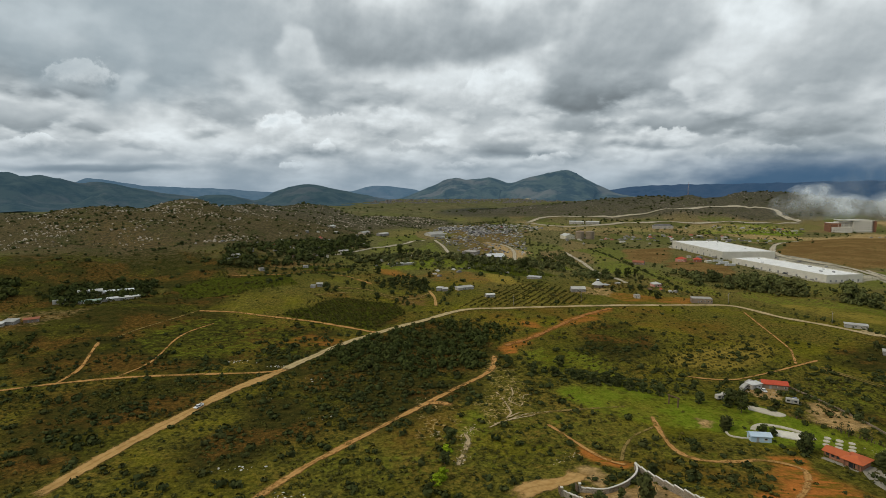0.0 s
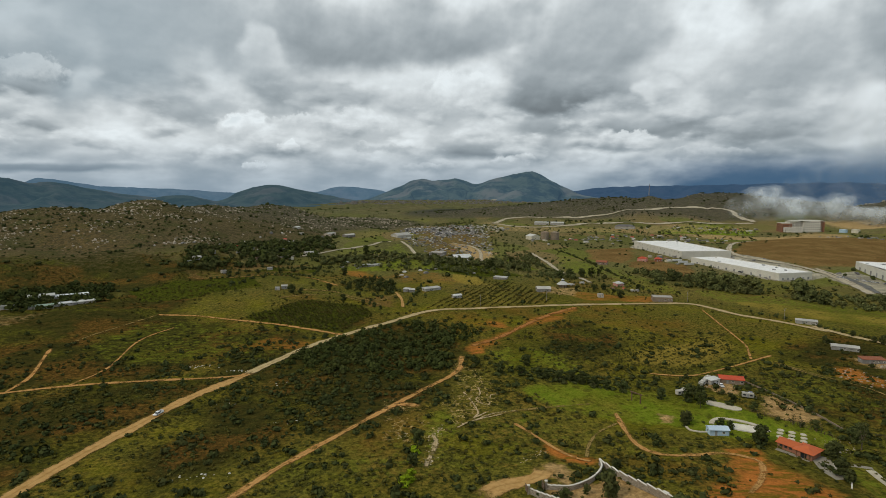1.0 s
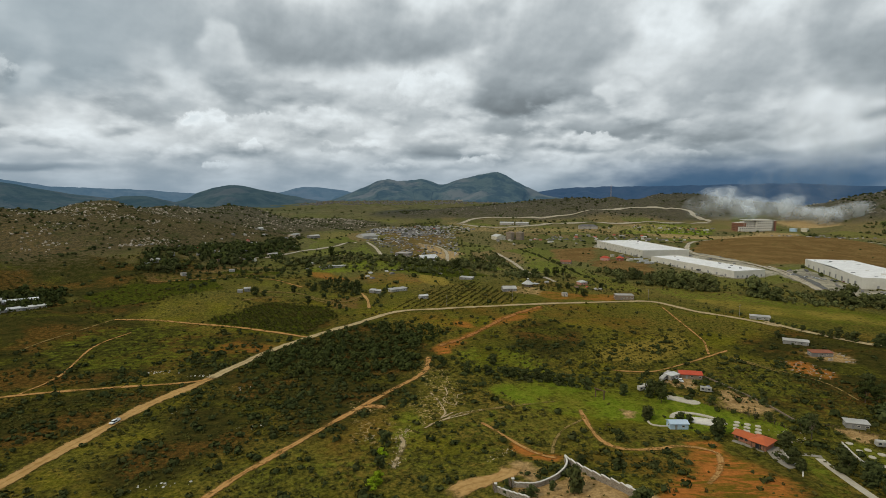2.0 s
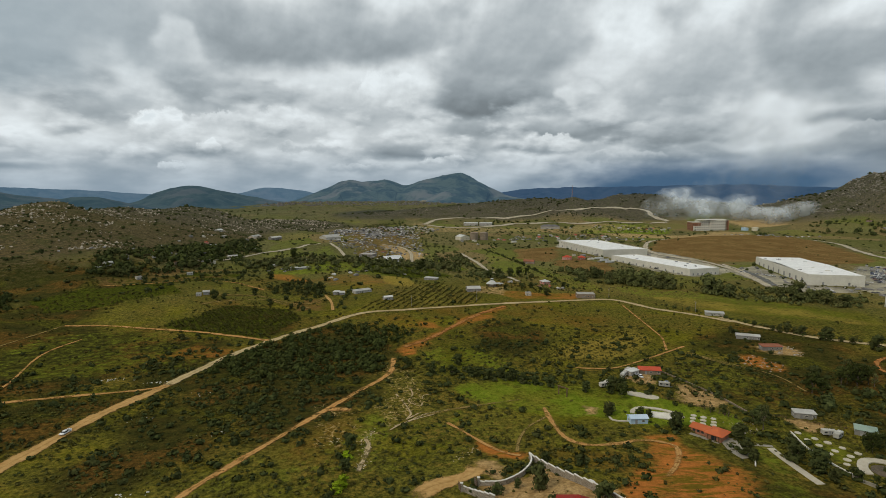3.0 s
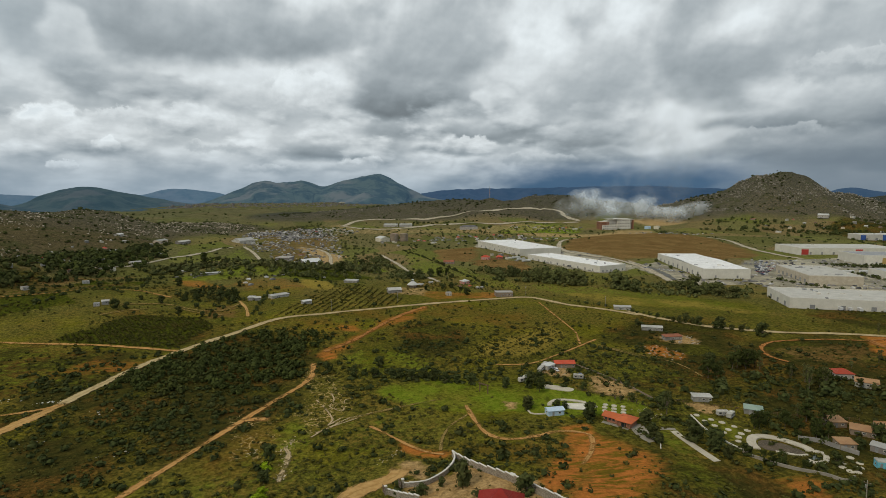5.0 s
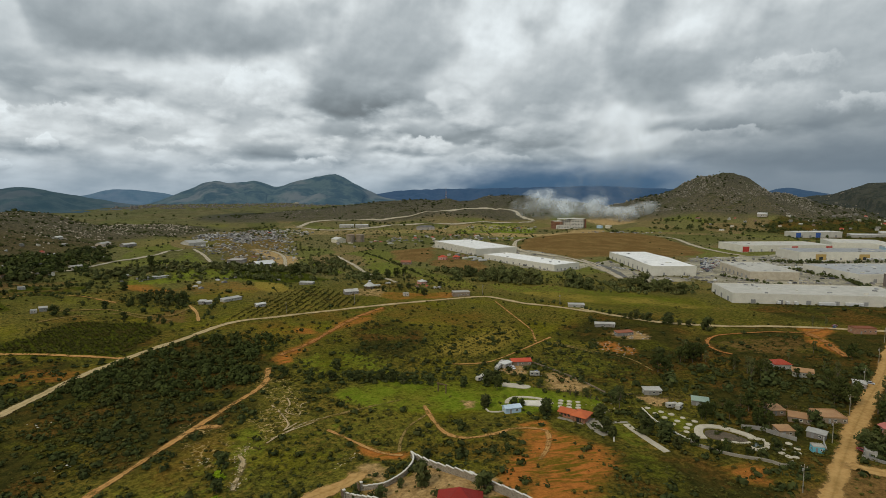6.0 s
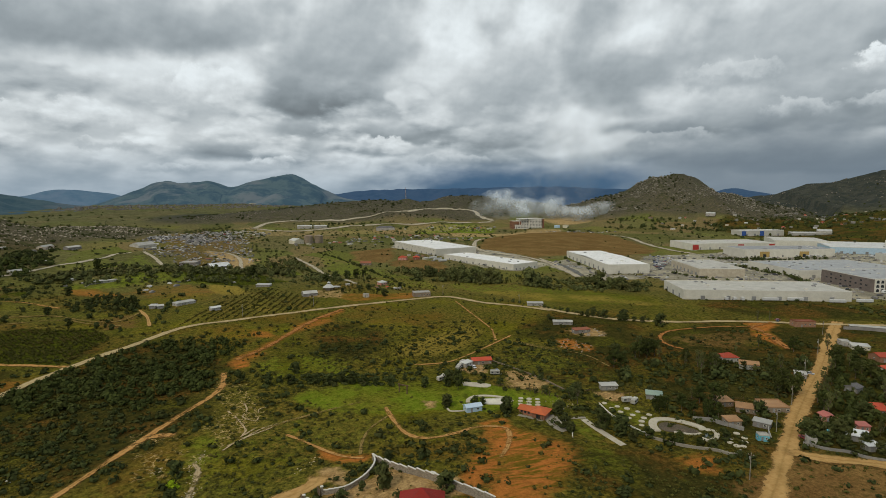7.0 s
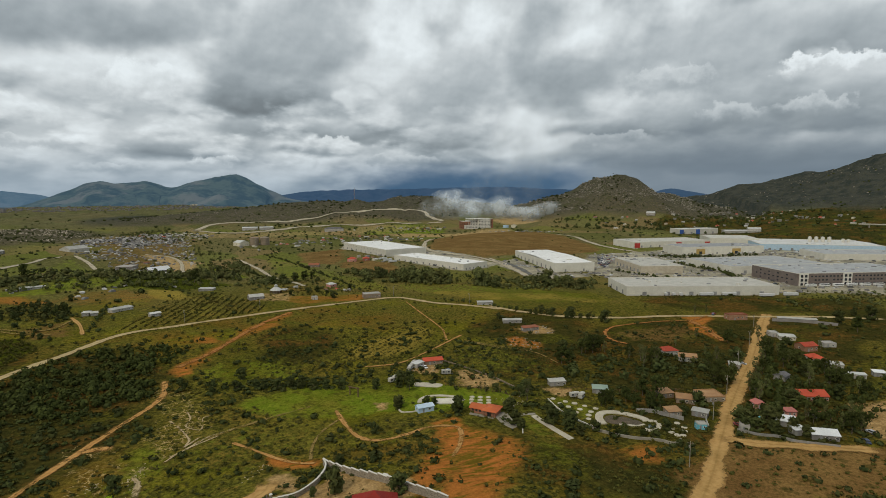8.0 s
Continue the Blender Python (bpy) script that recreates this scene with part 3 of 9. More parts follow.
def mottled(name, a, b, c=None, scale=0.5, rough=0.85, spec=0.2, metal=0.0, bump=0.0, jitter=0.0, fine=8.0):
    """Two or three colours in patches at scale (per metre), with finer grain, and a shift from object to object."""
    m, n = material(name, rough, spec, metal)
    big = n.noise(n.pos, scale, 4, 0.6)
    small = n.noise(n.pos, scale * fine, 3, 0.6)
    col = n.mix(n.ramp(big, 0.35, 0.65), a, b)
    if c:
        col = n.mix(n.math("MULTIPLY", n.ramp(small, 0.52, 0.72), 0.75), col, c)
    col = n.mix(0.35, col, n.mix(n.ramp(small, 0.2, 0.8), (0.55, 0.55, 0.55), (1.45, 1.45, 1.45)), "MULTIPLY")
    if jitter:
        rnd = n.node("ShaderNodeObjectInfo", out=5)
        col = n.node("ShaderNodeHueSaturation", hue=n.ramp(rnd, 0, 1, 0.5 - jitter * 0.06, 0.5 + jitter * 0.06, False), saturation=n.ramp(rnd, 0, 1, 1 + 0.2 * jitter, 1 - 0.3 * jitter, False), value=n.ramp(n.math("FRACT", n.math("MULTIPLY", rnd, 7.3)), 0, 1, 1 - 0.4 * jitter, 1 + 0.4 * jitter, False), color=col)
    n.put(col, n.bsdf.inputs["Base Color"])
    if bump:
        bumped(n, small, bump, 0.3)
    return m


def foliage(name, dark, light, warm):
    """Leaf colours that vary from clump to clump."""
    m, n = material(name, 0.9, 0.04)
    isl = n.node("ShaderNodeNewGeometry", out=8)
    rnd = n.node("ShaderNodeObjectInfo", out=5)
    patch = n.noise(n.pos, 0.035, 3, 0.6)
    col = n.mix(isl, dark, light)
    col = n.mix(n.math("MULTIPLY", n.ramp(patch, 0.45, 0.7), 0.6), col, warm)
    col = n.node("ShaderNodeHueSaturation", hue=0.5, saturation=1.0, value=n.ramp(rnd, 0, 1, 0.75, 1.3, False), color=col)
    n.put(col, n.bsdf.inputs["Base Color"])
    return m


def ground_material():
    m, n = material("ground_cover", 1.0, 0.0)
    p = n.pos
    att = [n.node("ShaderNodeAttribute", {"attribute_name": k}, out=0) for k in ("cover_a", "cover_b", "cover_c")]
    a = n.node("ShaderNodeSeparateColor", color=att[0]).node.outputs
    b = n.node("ShaderNodeSeparateColor", color=att[1]).node.outputs
    c = n.node("ShaderNodeSeparateColor", color=att[2]).node.outputs
    broad = n.noise(p, 0.006, 5, 0.6)
    mid = n.noise(p, 0.03, 5, 0.62)
    fine = n.noise(p, 0.22, 5, 0.65)
    tiny = n.noise(p, 0.9, 4, 0.65)
    streak = n.noise(n.vmath("MULTIPLY", p, (0.09, 0.5, 1.0)), 0.8, 5, 0.65)
    mat_ = n.noise(p, 0.42, 6, 0.72)
    grass = n.mix(n.ramp(mid, 0.36, 0.62), (0.124, 0.098, 0.023), (0.092, 0.102, 0.018))
    grass = n.mix(n.math("MULTIPLY", n.ramp(broad, 0.42, 0.66), 0.5), grass, (0.148, 0.112, 0.030))
    col = n.mix(n.ramp(mat_, 0.59, 0.42), grass, n.mix(n.ramp(tiny, 0.4, 0.6), (0.036, 0.040, 0.010), (0.060, 0.062, 0.015)))
    col = n.mix(n.math("MULTIPLY", n.ramp(mat_, 0.60, 0.72), 0.7), col, (0.185, 0.140, 0.040))
    col = n.mix(n.math("MULTIPLY", n.ramp(n.math("ADD", mid, n.math("MULTIPLY", tiny, 0.3)), 0.77, 0.9), 0.5), col, (0.19, 0.10, 0.030))
    col = n.mix(n.math("MULTIPLY", n.ramp(n.noise(p, 0.014, 5, 0.65), 0.50, 0.66), 0.6), col, n.mix(mat_, (0.060, 0.066, 0.006), (0.175, 0.170, 0.014)))
    col = n.mix(n.math("MULTIPLY", n.ramp(n.noise(n.vmath("ADD", p, (331, 77, 0)), 0.011, 5, 0.65), 0.53, 0.68), 0.7), col, n.mix(mat_, (0.060, 0.038, 0.009), (0.185, 0.108, 0.028)))
    col = n.mix(n.math("MULTIPLY", n.ramp(n.noise(n.vmath("ADD", p, (71, 519, 0)), 0.017, 5, 0.65), 0.52, 0.66), 0.6), col, n.mix(mat_, (0.026, 0.032, 0.005), (0.078, 0.082, 0.010)))

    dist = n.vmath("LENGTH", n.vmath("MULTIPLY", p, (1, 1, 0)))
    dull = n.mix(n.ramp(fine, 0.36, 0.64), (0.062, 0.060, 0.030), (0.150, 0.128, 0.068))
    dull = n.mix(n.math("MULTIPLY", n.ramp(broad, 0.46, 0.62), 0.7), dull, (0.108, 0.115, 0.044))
    # old field plots, each with its own growth
    warp = n.vmath("ADD", p, n.vmath("MULTIPLY", n.noise(p, 0.02, 2, 0.5, colour=True), (26, 26, 0)))
    plot = n.node("ShaderNodeTexVoronoi", {"voronoi_dimensions": "2D"}, out=1, vector=n.vmath("MULTIPLY", warp, (1.0, 0.55, 0)), scale=0.014)
    plot = n.node("ShaderNodeSeparateColor", color=plot).node.outputs
    dull = n.mix(n.math("MULTIPLY", n.ramp(plot[0], 0.55, 0.75), 0.75), dull, n.mix(fine, (0.120, 0.084, 0.044), (0.200, 0.148, 0.082)))
    dull = n.mix(n.math("MULTIPLY", n.ramp(plot[1], 0.6, 0.8), 0.7), dull, n.mix(fine, (0.044, 0.052, 0.018), (0.086, 0.096, 0.034)))
    dull = n.mix(n.math("MULTIPLY", n.ramp(plot[2], 0.74, 0.86), 0.6), dull, n.mix(fine, (0.085, 0.105, 0.022), (0.120, 0.135, 0.034)))
    # past 1500 m: the grey of haze put into the base colour
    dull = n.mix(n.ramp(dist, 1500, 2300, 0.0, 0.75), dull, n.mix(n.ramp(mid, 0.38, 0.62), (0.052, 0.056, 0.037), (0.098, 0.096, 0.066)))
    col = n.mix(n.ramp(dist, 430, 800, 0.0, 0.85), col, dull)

    def lay(amount, colour, grainy, lo=0.25, hi=0.65):
        """Cover that breaks up into the ground where it thins out."""
        return n.mix(n.ramp(n.math("ADD", amount, n.math("MULTIPLY", n.math("SUBTRACT", grainy, 0.5), 0.9)), lo, hi), col, colour)

    lush = n.mix(n.ramp(fine, 0.35, 0.65), (0.080, 0.124, 0.012), (0.128, 0.166, 0.020))
    lush = n.mix(n.math("MULTIPLY", n.ramp(tiny, 0.5, 0.75), 0.5), lush, (0.052, 0.064, 0.008))
    lush = n.mix(n.math("MULTIPLY", n.ramp(mid, 0.44, 0.6), 0.55), lush, n.mix(n.ramp(mat_, 0.42, 0.6), (0.060, 0.064, 0.010), (0.130, 0.124, 0.022)))
    # dark heath growth, its tone lowered further for the cloud shade there
    heath_shade = n.mix(n.ramp(fine, 0.36, 0.64), (0.022, 0.025, 0.0085), (0.043, 0.040, 0.0125))
    heath_shade = n.mix(n.math("MULTIPLY", n.ramp(n.noise(n.vmath("ADD", p, (57, 213, 0)), 0.022, 5, 0.62), 0.47, 0.60), 0.8), heath_shade, n.mix(n.ramp(mat_, 0.42, 0.6), (0.052, 0.033, 0.011), (0.120, 0.068, 0.020)))
    heath_shade = n.mix(n.math("MULTIPLY", n.ramp(n.noise(n.vmath("ADD", p, (411, 37, 0)), 0.026, 5, 0.62), 0.50, 0.64), 0.75), heath_shade, n.mix(n.ramp(mat_, 0.42, 0.6), (0.030, 0.034, 0.008), (0.088, 0.092, 0.016)))
    heath_shade = n.mix(n.math("MULTIPLY", n.ramp(mat_, 0.56, 0.70), 0.45), heath_shade, (0.105, 0.080, 0.022))
    col = lay(n.math("MULTIPLY", c[1], 0.95), heath_shade, mid)
    stony = n.mix(n.ramp(fine, 0.38, 0.62), (0.044, 0.038, 0.022), (0.082, 0.065, 0.037))
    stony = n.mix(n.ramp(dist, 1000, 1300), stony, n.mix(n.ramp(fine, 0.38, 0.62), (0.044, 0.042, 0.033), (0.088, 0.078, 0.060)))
    stony = n.mix(n.math("MULTIPLY", n.ramp(tiny, 0.56, 0.72), 0.5), stony, (0.17, 0.145, 0.108))
    col = lay(c[0], n.mix(n.math("MULTIPLY", n.ramp(mid, 0.5, 0.66), 0.7), stony, (0.042, 0.046, 0.020)), fine)
    # far stony slopes: blue-grey haze and rain shade put into the colour
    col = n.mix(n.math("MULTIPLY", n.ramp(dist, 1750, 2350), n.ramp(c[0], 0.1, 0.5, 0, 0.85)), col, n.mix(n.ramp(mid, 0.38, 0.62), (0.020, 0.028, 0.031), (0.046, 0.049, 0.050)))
    crop = n.mix(n.ramp(n.noise(n.vmath("MULTIPLY", p, (0.5, 0.12, 1)), 1.2, 4, 0.6), 0.4, 0.6), (0.026, 0.034, 0.006), (0.052, 0.062, 0.009))
    col = lay(a[0], lush, fine)
    col = n.mix(n.ramp(n.math("ADD", c[2], n.math("MULTIPLY", n.math("SUBTRACT", fine, 0.5), 0.3)), 0.35, 0.6), col, crop)
    straw = n.mix(fine, (0.150, 0.124, 0.026), (0.225, 0.176, 0.046))
    col = lay(b[1], straw, mid, 0.3, 0.75)
    brown = n.mix(n.ramp(mid, 0.35, 0.65), (0.108, 0.066, 0.028), (0.150, 0.098, 0.042))
    col = lay(a[2], n.mix(n.math("MULTIPLY", n.ramp(fine, 0.55, 0.75), 0.6), brown, (0.07, 0.06, 0.02)), fine)
    red = n.mix(n.ramp(streak, 0.36, 0.64), (0.31, 0.120, 0.034), (0.24, 0.105, 0.028))
    red = n.mix(n.math("MULTIPLY", n.ramp(n.math("ADD", streak, n.math("MULTIPLY", n.math("SUBTRACT", mid, 0.5), 0.8)), 0.50, 0.66), 0.85), red, (0.088, 0.078, 0.012))
    col = lay(a[1], red, streak)
    dust = n.mix(n.ramp(fine, 0.35, 0.65), (0.21, 0.145, 0.072), (0.31, 0.225, 0.125))
    col = lay(b[0], dust, fine)
    asph = n.mix(n.ramp(mid, 0.35, 0.65), n.mix(fine, (0.12, 0.115, 0.10), (0.17, 0.163, 0.145)), n.mix(fine, (0.24, 0.225, 0.19), (0.32, 0.30, 0.26)))
    col = lay(b[2], asph, fine, 0.35, 0.55)
    # tufts, small shrubs and bare spots
    for size, cut, amount in ((0.13, 0.30, 0.55), (0.34, 0.38, 0.5)):
        cell = n.node("ShaderNodeTexVoronoi", vector=n.vmath("ADD", p, n.vmath("MULTIPLY", n.noise(p, size * 2, 2, 0.5, colour=True), (1.5, 1.5, 0))), scale=size)
        dot = n.math("MULTIPLY", n.ramp(cell, cut, cut * 0.55, 0, amount), n.ramp(n.math("ADD", mid, n.math("MULTIPLY", fine, 0.5)), 0.55, 0.75))
        dot = n.math("MULTIPLY", dot, n.math("SUBTRACT", 1.0, n.math("MAXIMUM", n.math("MAXIMUM", b[2], b[0]), n.math("MULTIPLY", a[1], 0.7))))
        col = n.mix(dot, col, (0.034, 0.036, 0.011))
    # bare sand worn into a net of thin lines between the shrubs
    sandy = n.node("ShaderNodeAttribute", {"attribute_name": "cover_a"}, out=3)
    net = n.node("ShaderNodeTexVoronoi", {"feature": "DISTANCE_TO_EDGE", "voronoi_dimensions": "2D"}, vector=n.vmath("ADD", p, n.vmath("MULTIPLY", n.noise(p, 0.25, 4, 0.6, colour=True), (9, 9, 0))), scale=0.24)
    worn = n.math("MULTIPLY", n.ramp(n.math("ADD", net, n.math("MULTIPLY", n.math("SUBTRACT", tiny, 0.5), 0.12)), 0.075, 0.02), n.ramp(n.math("ADD", n.math("MULTIPLY", sandy, 0.5), n.math("SUBTRACT", n.noise(p, 0.13, 5, 0.65), 0.5)), 0.37, 0.5))
    col = n.mix(n.math("MULTIPLY", worn, 0.85), col, (0.36, 0.285, 0.155))
    speck = n.math("MULTIPLY", n.math("ADD", 1.0, n.math("MULTIPLY", n.ramp(tiny, 0.28, 0.72, -0.32, 0.34), n.math("SUBTRACT", 1.0, n.math("MULTIPLY", a[1], 0.55)))), n.ramp(n.noise(p, 3.2, 3, 0.6), 0.28, 0.72, 0.86, 1.14))
    col = n.mix(1.0, col, n.node("ShaderNodeCombineColor", i0=speck, i1=speck, i2=speck), "MULTIPLY")
    # distance tint in the base colour: warm near, paler as through haze
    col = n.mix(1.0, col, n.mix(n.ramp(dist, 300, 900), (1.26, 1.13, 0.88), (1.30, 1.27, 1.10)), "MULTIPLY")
    n.put(col, n.bsdf.inputs["Base Color"])
    bumped(n, n.math("ADD", fine, n.math("MULTIPLY", tiny, 0.5)), 0.8, 0.8)
    return m


def range_material(name, low, high, rock, haze_glow):
    """Chaparral and rock of a far backdrop range; emission paints in its blue haze."""
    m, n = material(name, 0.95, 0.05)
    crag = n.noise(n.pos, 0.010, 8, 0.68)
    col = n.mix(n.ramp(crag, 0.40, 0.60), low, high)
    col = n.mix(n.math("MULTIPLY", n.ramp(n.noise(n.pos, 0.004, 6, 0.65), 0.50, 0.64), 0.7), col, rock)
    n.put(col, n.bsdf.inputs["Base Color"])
    n.put(haze_glow, n.bsdf.inputs["Emission Color"])
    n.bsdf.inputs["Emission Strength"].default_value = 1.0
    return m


def track_material(name, a, b, edge, broken=0.2):
    """Bare earth that thins out into the ground at its borders and ends; broken: how far the ground shows through."""
    m, n = material(name, 1.0, 0.0)
    uv = n.node("ShaderNodeSeparateXYZ", i0=n.node("ShaderNodeUVMap")).node.outputs
    fine = n.noise(n.pos, 0.5, 5, 0.65)
    broad = n.noise(n.pos, 0.06, 3, 0.6)
    col = n.mix(n.ramp(fine, 0.35, 0.65), a, b)
    col = n.mix(n.math("MULTIPLY", n.ramp(broad, 0.45, 0.7), 0.4), col, edge)
    off = n.math("ABSOLUTE", n.math("SUBTRACT", uv[0], 0.5))
    rut = n.math("ABSOLUTE", n.math("SUBTRACT", off, 0.17))
    col = n.mix(n.math("MULTIPLY", n.ramp(rut, 0.10, 0.02), 0.3), col, b)
    col = n.mix(n.math("MULTIPLY", n.ramp(off, 0.07, 0.0), 0.35), col, edge)
    n.put(col, n.bsdf.inputs["Base Color"])
    out = n.math("ADD", off, n.math("MULTIPLY", n.math("SUBTRACT", fine, 0.5), 0.4 + 0.6 * broken))
    out = n.math("ADD", out, n.math("MULTIPLY", n.math("SUBTRACT", broad, 0.5), 0.6))
    gaps = n.ramp(n.math("ADD", n.noise(n.pos, 0.16, 4, 0.6), n.math("MULTIPLY", n.math("SUBTRACT", fine, 0.5), 0.5)), 0.34, 0.54, 1 - broken, 1.0)
    n.put(n.math("MULTIPLY", n.math("MULTIPLY", n.ramp(out, 0.47, 0.30 - 0.16 * broken), gaps), n.ramp(n.math("ADD", uv[1], n.math("SUBTRACT", fine, 0.5)), 0.0, 0.9)), n.bsdf.inputs["Alpha"])
    bumped(n, fine, 0.6, 0.3)
    return m


TRACKS = {
    "dirt": track_material("packed_dirt", (0.36, 0.208, 0.072), (0.47, 0.290, 0.112), (0.20, 0.125, 0.04), 0.05),
    "orange": track_material("orange_earth", (0.37, 0.185, 0.058), (0.47, 0.265, 0.095), (0.20, 0.12, 0.035), 0.6),
    "red": track_material("red_earth", (0.31, 0.12, 0.034), (0.34, 0.165, 0.055), (0.17, 0.09, 0.028), 0.6),
    "faint": track_material("worn_grass", (0.19, 0.135, 0.042), (0.26, 0.18, 0.065), (0.12, 0.095, 0.02), 0.85),
    "sand": track_material("pale_sand", (0.36, 0.27, 0.145), (0.45, 0.345, 0.20), (0.22, 0.16, 0.07), 0.95),
    "khaki": track_material("khaki_gravel", (0.36, 0.27, 0.135), (0.46, 0.355, 0.19), (0.22, 0.16, 0.065), 0.05),
    "pale": track_material("pale_gravel", (0.36, 0.31, 0.225), (0.45, 0.40, 0.30), (0.22, 0.18, 0.11)),
    "asphalt": track_material("old_asphalt", (0.11, 0.11, 0.105), (0.16, 0.16, 0.155), (0.13, 0.12, 0.09)),
}


# ---- ground sheet to the horizon ----
def ground_sheet():
    angles = np.radians(np.concatenate([np.arange(-50, 84, 0.34), np.arange(84, 310, 3.0)]))
    radii = np.concatenate([[1.0], 12 * np.exp(np.linspace(0, math.log(150 / 12), 14))[:-1], 150 * np.exp(np.linspace(0, math.log(4930 / 150), 300))])
    aa, rr = np.meshgrid(angles, radii)
    x, y = (rr * np.sin(aa)).ravel(), (rr * np.cos(aa)).ravel()
    z = ground_z(x, y)
    na, nr = len(angles), len(radii)
    i, j = np.meshgrid(np.arange(na), np.arange(nr - 1))
    k = (i + 1) % na
    quads = np.stack([j * na + i, j * na + k, (j + 1) * na + k, (j + 1) * na + i], -1).reshape(-1, 4)
    x[:na], y[:na], z[:na] = 0.35, -0.2, float(ground_z(0.35, -0.2))
    me = bpy.data.meshes.new("ground")
    me.vertices.add(len(x))
    me.vertices.foreach_set("co", np.stack([x, y, z], -1).ravel())
    me.loops.add(quads.size)
    me.loops.foreach_set("vertex_index", quads[:, ::-1].ravel().astype(np.int32))
    me.polygons.add(len(quads))
    me.polygons.foreach_set("loop_start", np.arange(0, quads.size, 4, dtype=np.int32))
    me.polygons.foreach_set("use_smooth", np.ones(len(quads), bool))
    me.update(calc_edges=True)
    cover = {k_: np.zeros(len(x)) for k_ in ("lush", "red", "brown", "dust", "straw", "asphalt", "crop", "sandy")}
    for kind, amount, soft, outline in COVER.values():
        cover[kind] = np.maximum(cover[kind], amount * inside(x, y, outline, soft))
    for name, kinds in (("cover_a", ("lush", "red", "brown")), ("cover_b", ("dust", "straw", "asphalt"))):
        at_ = me.attributes.new(name, "FLOAT_COLOR", "POINT")
        at_.data.foreach_set("color", np.stack([cover[k_] for k_ in kinds] + [cover["sandy"]], -1).ravel())
    stony, heath_shade = np.zeros(len(x)), np.zeros(len(x))
    for k_ in ("left_hill", "rocky", "dome", "right_mountain", "knoll"):
        w, pts = RIDGES[k_]
        d, _ = to_line(x, y, pts)
        stony = np.maximum(stony, np.clip(2.1 - 1.3 * d / w, 0, 1) * {"knoll": 0.15, "left_hill": 0.85}.get(k_, 1.0))
    for outline in HEATH_SHADE.values():
        heath_shade = np.maximum(heath_shade, inside(x, y, outline, 25))
    at_ = me.attributes.new("cover_c", "FLOAT_COLOR", "POINT")
    at_.data.foreach_set("color", np.stack([stony, heath_shade, cover["crop"], np.ones(len(x))], -1).ravel())
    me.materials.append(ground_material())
    return tagged(new("ground", me), "rolling scrub-covered ground with grass, red earth and distant mountains", "ground", kind="structure")


ground_sheet()


def resample(pts, step):
    """A smooth course through the given points, with even steps."""
    p = np.array(pts, float)
    p = np.vstack([2 * p[0] - p[1], p, 2 * p[-1] - p[-2]])
    out = []
    for a, b, c, d in zip(p, p[1:], p[2:], p[3:]):
        s = np.linspace(0, 1, max(2, int(np.linalg.norm(c - b) / step)), endpoint=False)[:, None]
        out.append(0.5 * ((2 * b) + (c - a) * s + (2 * a - 5 * b + 4 * c - d) * s ** 2 + (3 * b - a - 3 * c + d) * s ** 3))
    return np.vstack(out + [p[-2:-1]])


def quad_mesh(name, verts, quads, uv=None, smooth=True):
    me = bpy.data.meshes.new(name)
    me.from_pydata(np.asarray(verts, float).tolist(), [], np.asarray(quads).tolist())
    if smooth:
        me.polygons.foreach_set("use_smooth", np.ones(len(me.polygons), bool))
    if uv is not None:
        layer = me.uv_layers.new(name="UVMap")
        idx = np.empty(len(me.loops), np.int32)
        me.loops.foreach_get("vertex_index", idx)
        layer.data.foreach_set("uv", np.asarray(uv, float)[idx].ravel())
    return me


def track(name, surface, width, course, lift):
    far = np.hypot(*np.mean(course, 0))
    line = resample(course, 2.5 if far < 700 else 12)
    tang = np.gradient(line, axis=0)
    tang /= np.linalg.norm(tang, axis=1)[:, None] + 1e-9
    side = np.stack([tang[:, 1], -tang[:, 0]], -1)
    width = width * 1.2
    cols = np.array([-0.5, -0.3, 0, 0.3, 0.5])
    verts, uv = [], []
    run = np.concatenate([[0], np.cumsum(np.linalg.norm(np.diff(line, axis=0), axis=1))])
    for c in cols:
        ragged = 1 + (0.22 * grain(line[:, 0], line[:, 1], 6, 31 + int(c * 10), 3) if abs(c) > 0.4 else 0)
        q = line + side * (c * width * ragged)[:, None] if np.ndim(ragged) else line + side * c * width
        z = ground_z(q[:, 0], q[:, 1]) + lift
        verts.append(np.column_stack([q, z]))
        uv.append(np.column_stack([np.full(len(q), c + 0.5), np.minimum(np.minimum(run, run[-1] - run) / (width * 0.8), 3.0)]))
    n_, m_ = len(line), len(cols)
    verts, uv = np.stack(verts, 1).reshape(-1, 3), np.stack(uv, 1).reshape(-1, 2)
    i, j = np.meshgrid(np.arange(m_ - 1), np.arange(n_ - 1))
    quads = np.stack([j * m_ + i, j * m_ + i + 1, (j + 1) * m_ + i + 1, (j + 1) * m_ + i], -1).reshape(-1, 4)
    me = quad_mesh(name, verts, quads, uv)
    me.materials.append(TRACKS[surface])
    return new(name, me)


